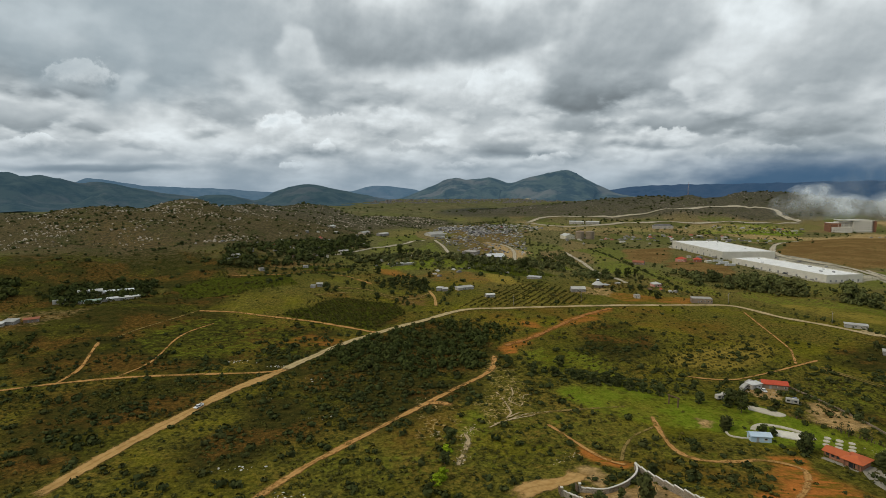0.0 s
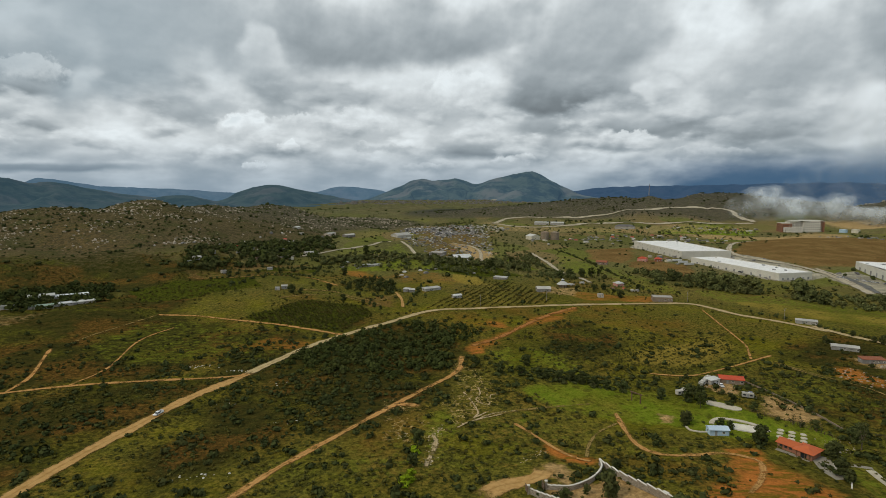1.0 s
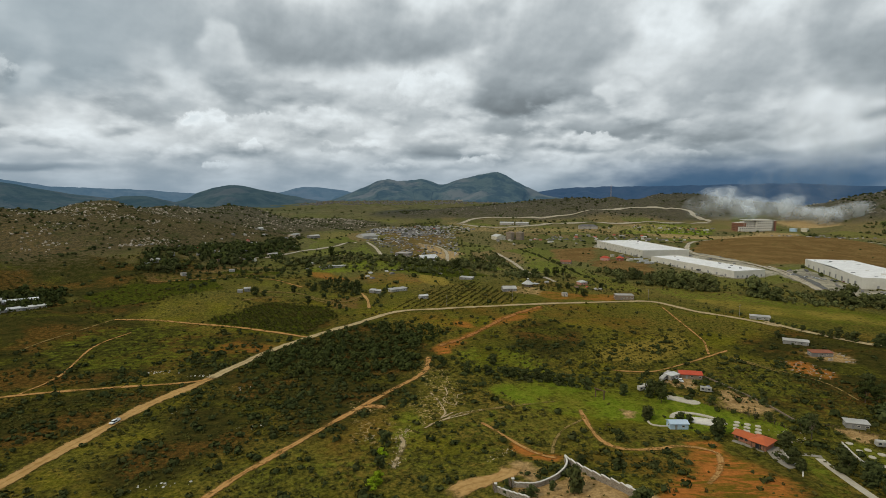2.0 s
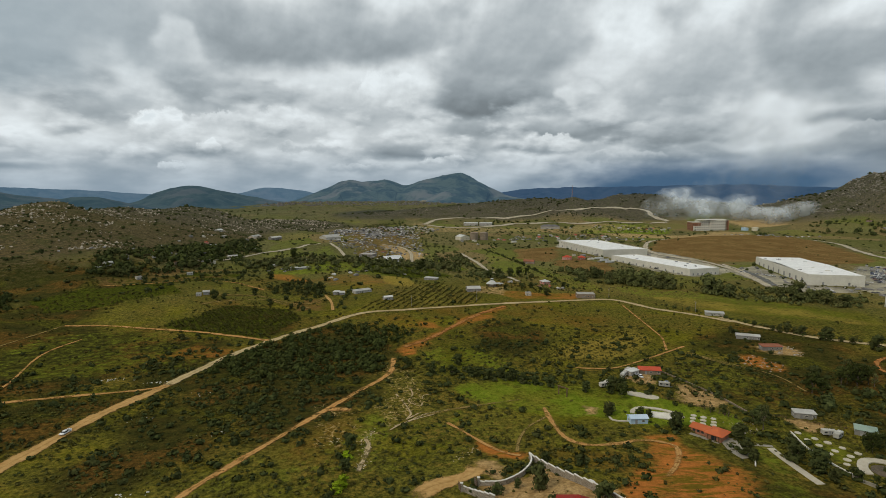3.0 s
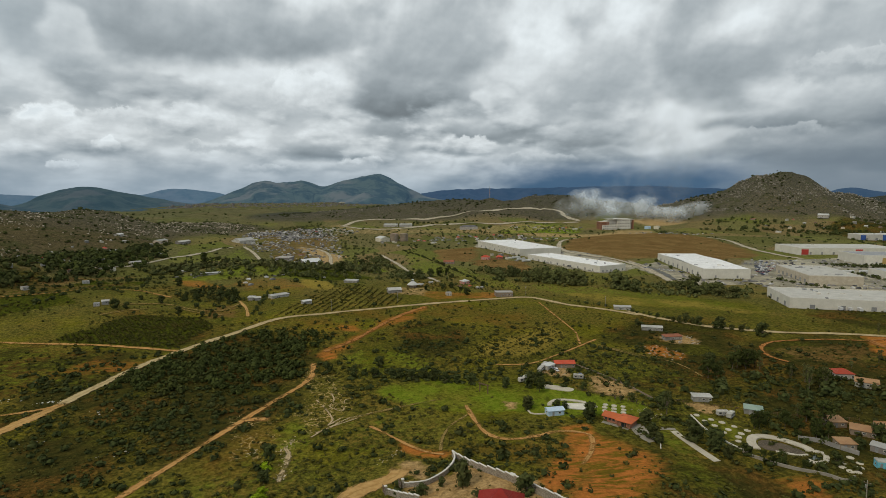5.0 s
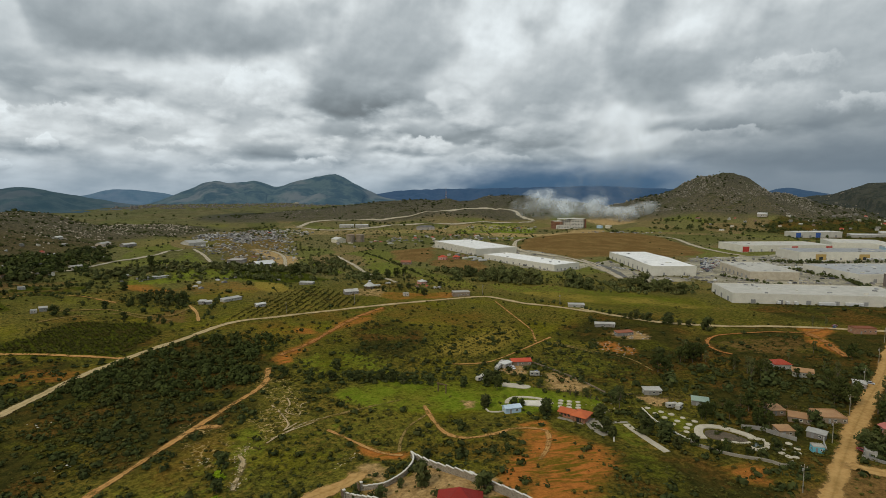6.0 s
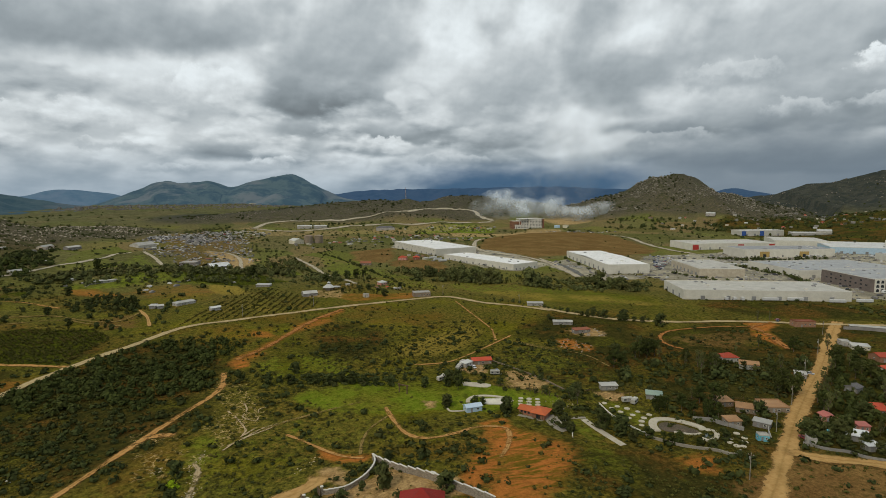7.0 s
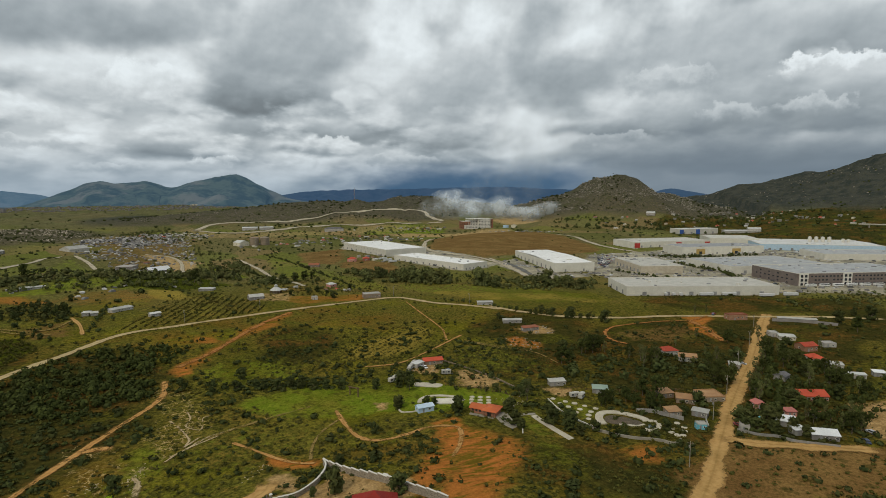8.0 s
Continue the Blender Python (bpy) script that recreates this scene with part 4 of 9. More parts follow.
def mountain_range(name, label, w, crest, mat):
    """A ridge with gullied flanks along a crest line, as part of the far distance."""
    p = np.array(crest, float)
    u0, u1 = p[0] - p[1], p[-1] - p[-2]
    p = np.vstack([p[0] + u0 / np.linalg.norm(u0[:2]) * w * (1, 1, 0) - (0, 0, p[0, 2]), p, p[-1] + u1 / np.linalg.norm(u1[:2]) * w * (1, 1, 0) - (0, 0, p[-1, 2])])
    line = resample(p, 22)
    tang = np.gradient(line[:, :2], axis=0)
    tang /= np.linalg.norm(tang, axis=1)[:, None] + 1e-9
    k = np.ones(9) / 9
    tang = np.stack([np.convolve(np.pad(tang[:, i], 4, "edge"), k, "valid") for i in (0, 1)], -1)
    side = np.stack([tang[:, 1], -tang[:, 0]], -1)
    s = np.linspace(-1.9, 1.9, 61)
    x, y = line[:, None, 0] + side[:, None, 0] * s * w, line[:, None, 1] + side[:, None, 1] * s * w
    q = np.abs(s)[None] * (1 + 0.55 * grain(x, y, w * 0.35, 61, 5) + 0.25 * grain(x, y, w * 0.9, 67, 2))
    z = np.maximum(line[:, None, 2], 0) * np.exp(-np.abs(q) ** 1.45 * 1.25) * (1 + 0.05 * grain(x, y, 60, 71, 3)) - 4
    n_, m_ = len(line), len(s)
    i, j = np.meshgrid(np.arange(m_ - 1), np.arange(n_ - 1))
    quads = np.stack([j * m_ + i, (j + 1) * m_ + i, (j + 1) * m_ + i + 1, j * m_ + i + 1], -1).reshape(-1, 4)
    me = quad_mesh(name, np.stack([x, y, z], -1).reshape(-1, 3), quads)
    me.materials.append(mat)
    return tagged(new(name, me), label, "mountains", kind="structure")


# last colour of each: emission standing in for the haze in front
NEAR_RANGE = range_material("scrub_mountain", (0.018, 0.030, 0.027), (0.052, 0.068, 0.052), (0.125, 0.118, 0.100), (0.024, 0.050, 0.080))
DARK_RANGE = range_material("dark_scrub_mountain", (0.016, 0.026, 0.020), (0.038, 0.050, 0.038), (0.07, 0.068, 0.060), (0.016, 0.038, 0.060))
FAR_RANGE = range_material("hazy_mountain", (0.024, 0.038, 0.042), (0.045, 0.060, 0.062), (0.07, 0.075, 0.08), (0.050, 0.096, 0.150))
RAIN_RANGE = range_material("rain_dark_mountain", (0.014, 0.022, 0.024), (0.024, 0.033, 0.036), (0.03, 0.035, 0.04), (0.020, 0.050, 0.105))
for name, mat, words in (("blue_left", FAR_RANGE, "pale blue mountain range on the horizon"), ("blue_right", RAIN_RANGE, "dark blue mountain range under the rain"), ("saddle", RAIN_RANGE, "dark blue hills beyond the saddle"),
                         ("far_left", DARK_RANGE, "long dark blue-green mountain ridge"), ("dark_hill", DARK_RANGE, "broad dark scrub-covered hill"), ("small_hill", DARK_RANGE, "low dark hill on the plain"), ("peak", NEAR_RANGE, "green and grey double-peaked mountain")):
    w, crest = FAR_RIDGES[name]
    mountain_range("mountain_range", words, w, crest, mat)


LABELS = {"dirt": "packed pale-brown dirt road with worn wheel lines", "orange": "narrow orange earth track with ragged edges", "red": "eroded red earth track through the scrub",
          "sand": "bare pale sand showing between shrubs", "faint": "faint footpath worn through grass and scrub", "khaki": "pale khaki gravel road worn smooth by traffic", "pale": "pale gravel road between fields", "asphalt": "old grey asphalt plant road"}
for k_, (name, (surface, width, course)) in enumerate(ROADS.items()):
    far = np.hypot(*np.mean(course, 0))
    ob = track("road" if surface in ("dirt", "asphalt", "pale") else "track", surface, width, course, 0.10 + 0.004 * k_ + far * 0.0006)
    tagged(ob, LABELS[surface], "road" if "road" in name or surface == "pale" else "track", kind="structure")


# ---- plan: single trees (x, y, height, kind), woods (trees per square metre, height, outline), planted rows ----
TREES = {
    "village_trees": [(251.9, 227.7, 13.6, 'b'), (262.6, 228.4, 13.9, 'b'), (333.0, 278.1, 11.8, 'r'), (234.2, 222.2, 9.7, 'b'), (274.4, 210.5, 10.4, 'b'), (263.6, 191.5, 14.7, 'e'), (274.0, 190.8, 13.4, 'e'), (320.0, 209.0, 7.6, 'e'), (416.5, 255.8, 9.6, 'e'), (424.8, 251.2, 9.2, 'e'), (346.3, 210.9, 9.0, 'e'), (354.3, 193.2, 12.0, 'b'), (294.5, 171.0, 10.2, 'b'), (281.3, 156.9, 13.0, 'b'), (276.7, 149.8, 14.3, 'b'), (270.8, 153.8, 11.0, 'b'), (318.1, 168.0, 10.8, 'r'), (343.6, 164.0, 15.1, 'b'), (310.0, 148.9, 10.3, 'b'), (285.7, 138.9, 12.8, 'e'), (263.8, 127.2, 13.4, 'e'), (269.4, 131.9, 12.2, 'b')],
    "lane_trees": [(329.9, 147.4, 13.3, 'b'), (366.6, 162.7, 10.4, 'r'), (341.9, 145.4, 11.7, 'b'), (307.6, 124.3, 12.3, 'e'), (324.5, 133.5, 7.4, 'r'), (391.2, 153.3, 8.7, 'e'), (338.3, 129.8, 11.4, 'b'), (321.1, 120.3, 10.8, 'b'), (325.8, 117.1, 10.9, 'b'), (302.8, 109.5, 8.5, 'r'), (278.3, 119.7, 8.1, 'r'), (313.9, 102.1, 10.5, 'b'), (267.8, 87.1, 10.6, 'b'), (260.6, 88.5, 11.8, 'b'), (264.1, 92.8, 9.0, 'b'), (262.5, 97.2, 9.0, 'b'), (259.8, 102.5, 9.0, 'b'), (255.6, 116.4, 7.5, 'r'), (243.7, 113.0, 8.7, 'r'), (233.8, 119.7, 8.5, 'r'), (229.1, 116.0, 5.6, 'r'), (243.3, 102.9, 7.1, 'r'), (242.2, 97.2, 5.6, 'r'), (231.0, 111.3, 7.0, 'r'), (233.8, 106.0, 7.0, 'r')],
    "garden_trees": [(199.9, 165.5, 10.1, 'b'), (211.1, 162.6, 10.4, 'b'), (209.8, 155.4, 10.2, 'b'), (229.5, 159.1, 14.4, 'b'), (226.9, 165.1, 10.8, 'b'), (215.2, 151.9, 10.3, 'b'), (221.9, 139.4, 5.1, 'r'), (239.3, 143.6, 7.2, 'r'), (175.0, 149.3, 5.4, 'r'), (176.7, 143.9, 6.0, 'b'), (179.2, 142.2, 5.4, 'b'), (181.7, 140.5, 6.4, 'b'), (186.0, 134.7, 4.2, 'b'), (189.6, 131.1, 4.3, 'r'), (200.9, 133.6, 5.6, 'r'), (191.5, 121.4, 3.6, 'r'), (458.0, 156.9, 15.0, 'b'), (511.6, 166.8, 13.3, 'r'), (475.6, 175.6, 12.5, 'r'), (517.6, 180.0, 8.4, 'r')],
    "restaurant_trees": [(130.9, 240.1, 9.9, 'r'), (137.5, 241.8, 8.4, 'r'), (137.1, 197.3, 7.4, 'r'), (116.6, 216.4, 6.0, 'r'), (133.4, 211.4, 4.3, 'r'), (129.3, 213.9, 3.1, 'r'), (163.3, 209.9, 7.3, 'c'), (162.3, 212.5, 5.7, 'c'), (168.3, 204.7, 7.2, 'c'), (167.4, 209.2, 4.9, 'c'), (174.7, 196.8, 7.2, 'r'), (173.5, 190.5, 12.5, 'e'), (164.9, 165.6, 6.8, 'r'), (165.4, 156.5, 6.2, 'r'), (166.4, 150.1, 5.8, 'r'), (156.7, 185.3, 6.0, 'r'), (150.1, 168.0, 4.9, 'r'), (150.1, 172.7, 6.4, 'r'), (249.6, 242.0, 8.2, 'r'), (61.3, 157.6, 9.7, 'r'), (77.0, 142.0, 7.9, 'r'), (71.2, 176.6, 4.2, 'r')],
    "field_trees": [(-78.0, 527.1, 8.4, 'r'), (-110.8, 512.3, 9.2, 'r'), (-102.2, 509.6, 6.4, 'r'), (-55.7, 704.5, 14.8, 'b'), (-96.0, 541.0, 4.8, 'r'), (-60.5, 489.4, 7.0, 'r'), (-40.8, 469.1, 5.8, 'r'), (-30.4, 461.2, 4.9, 'r'), (-24.9, 450.4, 4.0, 'r'), (-35.0, 468.9, 4.1, 'r'), (-49.7, 510.9, 4.5, 'r'), (-79.5, 744.4, 9.1, 'e'), (-73.4, 734.8, 7.7, 'e'), (-23.9, 537.2, 8.5, 'b'), (-18.3, 537.5, 10.4, 'b'), (-31.5, 555.0, 5.8, 'r'), (-59.0, 539.9, 7.6, 'r'), (-51.1, 536.5, 6.6, 'r')],
    "roadside_trees": [(304.9, 349.8, 4.8, 'r'), (307.0, 334.9, 4.7, 'r'), (308.7, 329.9, 7.1, 'r'), (312.3, 327.1, 8.2, 'r'), (315.2, 323.6, 5.9, 'r'), (316.8, 318.9, 8.2, 'r'), (323.3, 304.7, 10.4, 'r'), (328.5, 299.3, 4.6, 'r'), (330.9, 292.7, 5.8, 'r'), (319.5, 305.7, 6.9, 'r'), (273.2, 335.4, 5.6, 'r'), (229.5, 222.7, 13.6, 'b'), (234.4, 221.4, 9.4, 'b'), (259.5, 231.4, 12.9, 'b'), (266.3, 232.3, 13.1, 'b'), (270.3, 229.1, 13.1, 'b')],
    "meadow_bushes": [(65.0, 295.4, 8.0, 'r'), (49.3, 285.4, 5.7, 'r'), (36.1, 297.3, 7.4, 'r'), (62.3, 222.5, 2.6, 'r'), (95.8, 198.4, 5.3, 'r'), (72.0, 177.9, 3.4, 'r'), (68.3, 278.3, 5.1, 'r'), (72.3, 275.5, 5.7, 'r'), (77.6, 271.5, 6.2, 'r'), (83.2, 269.3, 6.2, 'r'), (88.5, 266.1, 7.1, 'r'), (93.2, 261.3, 6.4, 'r'), (98.6, 259.0, 5.5, 'r'), (104.2, 253.3, 7.3, 'r'), (59.4, 280.6, 6.3, 'r'), (118.9, 244.0, 6.9, 'r'), (117.6, 217.5, 4.9, 'r'), (3.4, 205.7, 7.1, 'r'), (0.5, 189.1, 5.6, 'r'), (101.8, 170.5, 3.2, 'r'), (114.7, 259.1, 4.4, 'r'), (55.6, 160.5, 3.7, 'r'), (48.4, 159.1, 4.4, 'r')],
    "plant_trees": [(289.7, 580.9, 15.3, 'w'), (299.1, 537.9, 17.4, 'w'), (305.9, 527.9, 20.1, 'w'), (324.4, 532.9, 17.6, 'w'), (326.9, 506.9, 19.9, 'w'), (331.7, 500.1, 17.0, 'w'), (328.3, 523.9, 14.6, 'w'), (357.5, 472.5, 20.9, 'w'), (362.5, 463.4, 15.3, 'w'), (363.2, 449.3, 13.6, 'w'), (414.3, 427.1, 19.6, 'w'), (405.0, 433.0, 12.6, 'w'), (418.8, 416.5, 13.9, 'w'), (427.5, 407.8, 13.9, 'w'), (430.7, 394.2, 12.4, 'w'), (431.3, 420.1, 11.3, 'w'), (289.9, 543.8, 14.5, 'w'), (263.2, 558.9, 13.1, 'w'), (309.0, 522.6, 17.2, 'w')],
    "village_shade": [(376.2, 184.6, 13, 'e'), (357.1, 170.7, 12, 'e'), (328.6, 159.0, 11, 'e'), (309.8, 152.6, 10, 'e'), (276.5, 138.4, 12, 'e'), (272.2, 132.1, 9, 'e'), (354.6, 161.9, 9, 'e'), (344.8, 151.0, 9, 'e'), (341.7, 143.6, 10, 'e'), (293.3, 131.6, 8, 'e'), (281.4, 132.6, 9, 'e'), (319.2, 129.6, 11, 'e'), (323.1, 121.9, 10, 'e'), (319.8, 107.0, 10, 'e'), (344.4, 126.3, 9, 'e'), (342.8, 135.3, 8, 'b'), (236.8, 122.6, 8, 'e'), (242.9, 118.5, 8, 'e'), (238.0, 102.5, 7, 'e'), (258.3, 104.9, 9, 'e'), (278.3, 95.5, 10, 'e'), (261.3, 92.3, 9, 'e'), (269.0, 101.6, 8, 'e'), (243.2, 109.3, 6, 'e'), (237.3, 113.3, 6, 'e'), (265.0, 86.7, 9, 'e'), (269.4, 241.2, 12, 'e'), (270.5, 232.8, 12, 'e'), (270.1, 225.6, 9, 'e'), (270.7, 207.0, 9, 'e'), (274.2, 201.7, 12, 'e'), (274.0, 193.7, 13, 'b'), (281.4, 195.2, 11, 'b'), (289.0, 183.7, 8, 'b'), (314.2, 185.0, 8, 'e'), (303.8, 171.9, 13, 'e'), (282.6, 156.4, 12, 'e'), (276.0, 157.2, 11, 'b'), (227.1, 169.6, 8, 'e'), (218.3, 155.0, 9, 'b'), (219.5, 149.9, 9, 'b'), (199.1, 167.1, 9, 'b'), (205.3, 167.3, 9, 'b'), (239.9, 144.4, 6, 'b')],
    "lime_bushes": [(1.6, 197.8, 4.0, 'l'), (-0.1, 178.5, 5.1, 'l'), (-2.0, 175.8, 4.2, 'l')],
    "far_trees": [(190.1, 492.6, 9.0, 'b'), (194.9, 486.6, 7.8, 'r'), (228.2, 525.4, 7.3, 'r'), (180.0, 517.8, 7.0, 'r'), (191.8, 523.2, 7.1, 'r'), (161.6, 513.2, 5.7, 'r'), (-57.9, 724.7, 18.4, 'b'), (99.2, 659.9, 16.9, 'b'), (135.7, 717.0, 12.3, 'r'), (165.0, 583.7, 10.3, 'r'), (178.1, 591.9, 11.8, 'r'), (201.8, 588.5, 15.8, 'b'), (212.5, 595.3, 13.4, 'b'), (194.2, 599.1, 10.7, 'r'), (-15.1, 593.8, 7.0, 'r'), (-71.5, 593.6, 10.1, 'r')],
    "garden_bushes": [(139.2, 198.9, 8.2, 'r'), (181.1, 200.6, 6.5, 'r'), (164.6, 165.3, 10.0, 'r'), (168.2, 158.0, 9.4, 'r'), (154.2, 227.0, 5.0, 'r'), (150.8, 238.1, 4.9, 'r'), (131.8, 215.0, 3.9, 'r'), (118.4, 218.9, 6.1, 'r'), (132.8, 233.4, 8.9, 'b'), (158.7, 185.3, 7.1, 'r'), (150.5, 168.5, 4.6, 'r'), (164.1, 211.5, 5.3, 'c'), (168.0, 207.8, 5.3, 'r'), (162.4, 213.4, 4.7, 'c'), (156.1, 178.9, 3.7, 'r')],
}
WOODS = {
    "belt_west": (0.02, 8.5, [(-257, 619), (-262, 653), (-232, 693), (-212, 750), (-183, 808), (-116, 813), (-105, 767), (-144, 721), (-161, 667), (-225, 636)]),
    "creek_wood": (0.012, 6.5, [(-99, 698), (-74, 713), (31, 722), (98, 731), (184, 835), (184, 720), (185, 578), (154, 565), (100, 632), (27, 643), (-68, 650)]),
    "west_wood": (0.03, 6.5, [(-365, 473), (-356, 508), (-331, 541), (-297, 558), (-263, 493), (-291, 478), (-300, 437), (-312, 439), (-361, 470)]),
    "west_wood_b": (0.03, 8, [(-420, 501), (-400, 503), (-360, 454), (-377, 448)]),
    "west_wood_c": (0.02, 4, [(-255, 358), (-271, 393), (-267, 410), (-251, 388), (-242, 356)]),
    "west_wood_d": (0.02, 4, [(-266, 310), (-290, 348), (-277, 361), (-267, 375), (-251, 325), (-241, 295)]),
    "far_wood": (0.003, 9, [(1081, 1078), (1260, 1064), (1333, 925), (1229, 852), (1129, 936), (1042, 1021)]),
    "far_wood_b": (0.002, 9, [(1379, 912), (1894, 905), (1800, 726), (1604, 646), (1459, 819)]),
    "plant_thicket": (0.02, 4.5, [(347, 479), (399, 490), (459, 474), (486, 422), (448, 383), (396, 399), (361, 443)]),
    "plant_thicket_b": (0.018, 6, [(279, 547), (311, 548), (347, 513), (325, 489), (294, 518)]),
    "east_strip": (0.012, 3.5, [(536, 252), (613, 230), (704, 197), (596, 166), (523, 209), (510, 237)]),
    "village_fill": (0.016, 3.8, [(339, 167), (373, 166), (352, 132), (356, 112), (310, 96), (268, 87), (247, 97), (231, 118), (259, 130), (290, 141)]),
    "village_fill_b": (0.01, 5, [(241, 231), (275, 217), (301, 192), (326, 176), (293, 154), (262, 146), (257, 164), (230, 181), (212, 203)]),
    "village_fill_c": (0.011, 4, [(208, 177), (239, 166), (258, 144), (233, 132), (212, 146), (198, 163)]),
    "rest_fill": (0.05, 2.6, [(133, 249), (150, 258), (160, 244), (152, 236), (146, 242), (136, 241)]),
    "town_green": (0.004, 5, [(69, 1557), (182, 1662), (172, 1280), (126, 1159), (56, 1267)]),
    "town_green_b": (0.006, 4, [(174, 1093), (194, 884), (155, 736), (124, 782), (143, 1007)]),
    "mid_green": (0.015, 3.5, [(-80, 593), (-41, 611), (-10, 556), (-9, 491), (-32, 462), (-56, 521)]),
    "houses_green": (0.02, 3.5, [(133, 571), (196, 550), (246, 543), (227, 499), (175, 525), (142, 538)]),
    "grove": (0.058, 4.2, [(-76, 309), (-61, 348), (-36, 373), (-11, 397), (16, 404), (46, 379), (41, 354), (28, 336), (13, 335), (15, 324), (26, 322), (19, 298), (6, 294), (-11, 277), (-32, 282), (-58, 296)]),
    "creek_belt": (0.03, 8.5, [(-114, 662), (-67, 702), (-25, 680), (29, 698), (68, 675), (109, 682), (147, 668), (150, 690), (109, 712), (68, 702), (29, 728), (-25, 708), (-67, 730), (-118, 690)]),
    "hall_belt": (0.02, 8.0, [(267, 638), (300, 629), (315, 592), (342, 584), (366, 562), (345, 520), (313, 540), (284, 571)]),
    "park_trees": (0.0035, 5.0, [(608, 1303), (717, 1388), (843, 1396), (840, 1258), (751, 1150), (656, 1170), (574, 1208)]),
    "dome_belt": (0.006, 6.5, [(1180, 1190), (1277, 1058), (1253, 1038), (1115, 1124)]),
    "plant_belt": (0.0045, 6.0, [(1244, 992), (1426, 888), (1500, 816), (1461, 794), (1177, 902)]),
    "east_belt": (0.0035, 6.0, [(1950, 990), (1826, 620), (1780, 578), (1733, 891)]),
    "highway_trees": (0.0025, 5.0, [(300, 1600), (620, 1590), (900, 1560), (900, 1500), (620, 1520), (400, 1470)]),
    "grove_b": (0.022, 2.8, [(-86, 283), (-72, 301), (-24, 263), (20, 287), (4, 256), (-16, 233), (-46, 230), (-73, 256)]),
    "dell_brush": (0.085, 3.1, [(59, 291), (70, 291), (87, 282), (107, 272), (112, 261), (105, 252), (90, 262), (72, 273), (59, 279)]),
    "yard_trees": (0.02, 5, [(-71, 559), (-35, 590), (-12, 566), (-16, 504), (-56, 524)]),
    "belt_dark": (0.03, 8, [(-256, 605), (-267, 664), (-240, 729), (-201, 818), (-162, 678), (-202, 643)]),
    "belt_dark_b": (0.02, 8, [(-187, 774), (-182, 863), (-126, 889), (-112, 795), (-146, 752), (-168, 704)]),
    "north_scrub": (0.004, 5, [(-238, 624), (-164, 700), (-56, 843), (-20, 783), (-59, 671), (-145, 618), (-211, 604)]),
}
ROWS = {
    "orchard": [(8, 451), (53, 526), (105, 567), (128, 496), (127, 460), (55, 453)],
    "plantation": [(-131, 430), (-95, 488), (-42, 468), (-28, 430), (-52, 378), (-95, 399)],
}
HEDGES = {
    "diag": [(243, 903), (248, 799), (243, 682), (239, 590), (234, 515)],
    "field": [(278, 430), (292, 401), (302, 369), (314, 341), (324, 316), (343, 292)],
    "north": [(-64, 826), (-39, 820), (-13, 784), (14, 718)],
    "lane": [(184, 835), (175, 711), (179, 635), (183, 582)],
    "orange": [(-26, 635), (7, 646), (43, 647), (73, 628)],
    "west": [(-217, 584), (-174, 599), (-132, 580), (-116, 560)],
    "west_b": [(-252, 595), (-222, 630), (-181, 654), (-129, 659), (-89, 619)],
    "plot": [(14, 561), (5, 508), (-3, 463)],
    "yards": [(349, 261), (366, 235), (369, 207), (374, 173)],
    "halls": [(747, 540), (757, 500), (793, 476), (870, 441)],
    "halls_b": [(713, 424), (633, 341), (614, 312)],
    "halls_c": [(749, 522), (778, 500), (803, 473)],
    "halls_d": [(701, 463), (678, 419), (668, 388)],
    "halls_e": [(568, 459), (561, 420), (561, 381)],
    "restaurant": [(153, 220), (163, 216), (168, 207), (172, 198)],
    "rest_b": [(178, 262), (176, 240), (178, 222), (177, 204)],
}


# ---- plants ----
rng = np.random.default_rng(7)
ICO = bmesh.new()
bmesh.ops.create_icosphere(ICO, subdivisions=1, radius=1.0)
ICO_V = np.array([v.co[:] for v in ICO.verts])
ICO_F = np.array([[v.index for v in f.verts] for f in ICO.faces])
ICO.free()


def clump(n_leaf, spread, flat, core=0.72, leaf=0.34):
    """A bushy template one metre in radius: a rough core and loose leaf sprays, as vertices and triangles."""
    v = ICO_V * core * (1 + 0.6 * (rng.random((len(ICO_V), 1)) - 0.5))
    v = v * (1, 1, flat) + (0, 0, flat * 0.75)
    verts, tris = [v], [ICO_F]
    base = len(v)
    for _ in range(n_leaf):
        d = rng.normal(size=3)
        d[2] = abs(d[2]) * 0.9 - 0.25
        d /= np.linalg.norm(d)
        c = d * (spread * (0.72 + 0.36 * rng.random())) * (1, 1, flat) + (0, 0, flat * 0.75)
        u = np.cross(d, rng.normal(size=3))
        u /= np.linalg.norm(u) + 1e-9
        w = np.cross(d, u) * 0.8 + d * (rng.random() - 0.3)
        s = leaf * (0.6 + 0.8 * rng.random())
        verts.append(np.array([c - u * s - w * s, c + u * s * 0.9 - w * s * 0.7, c + u * s * 0.6 + w * s, c - u * s * 0.7 + w * s * 0.8]))
        tris.append(np.array([[0, 1, 2], [0, 2, 3]]) + base)
        base += 4
    return np.vstack(verts), np.vstack(tris)


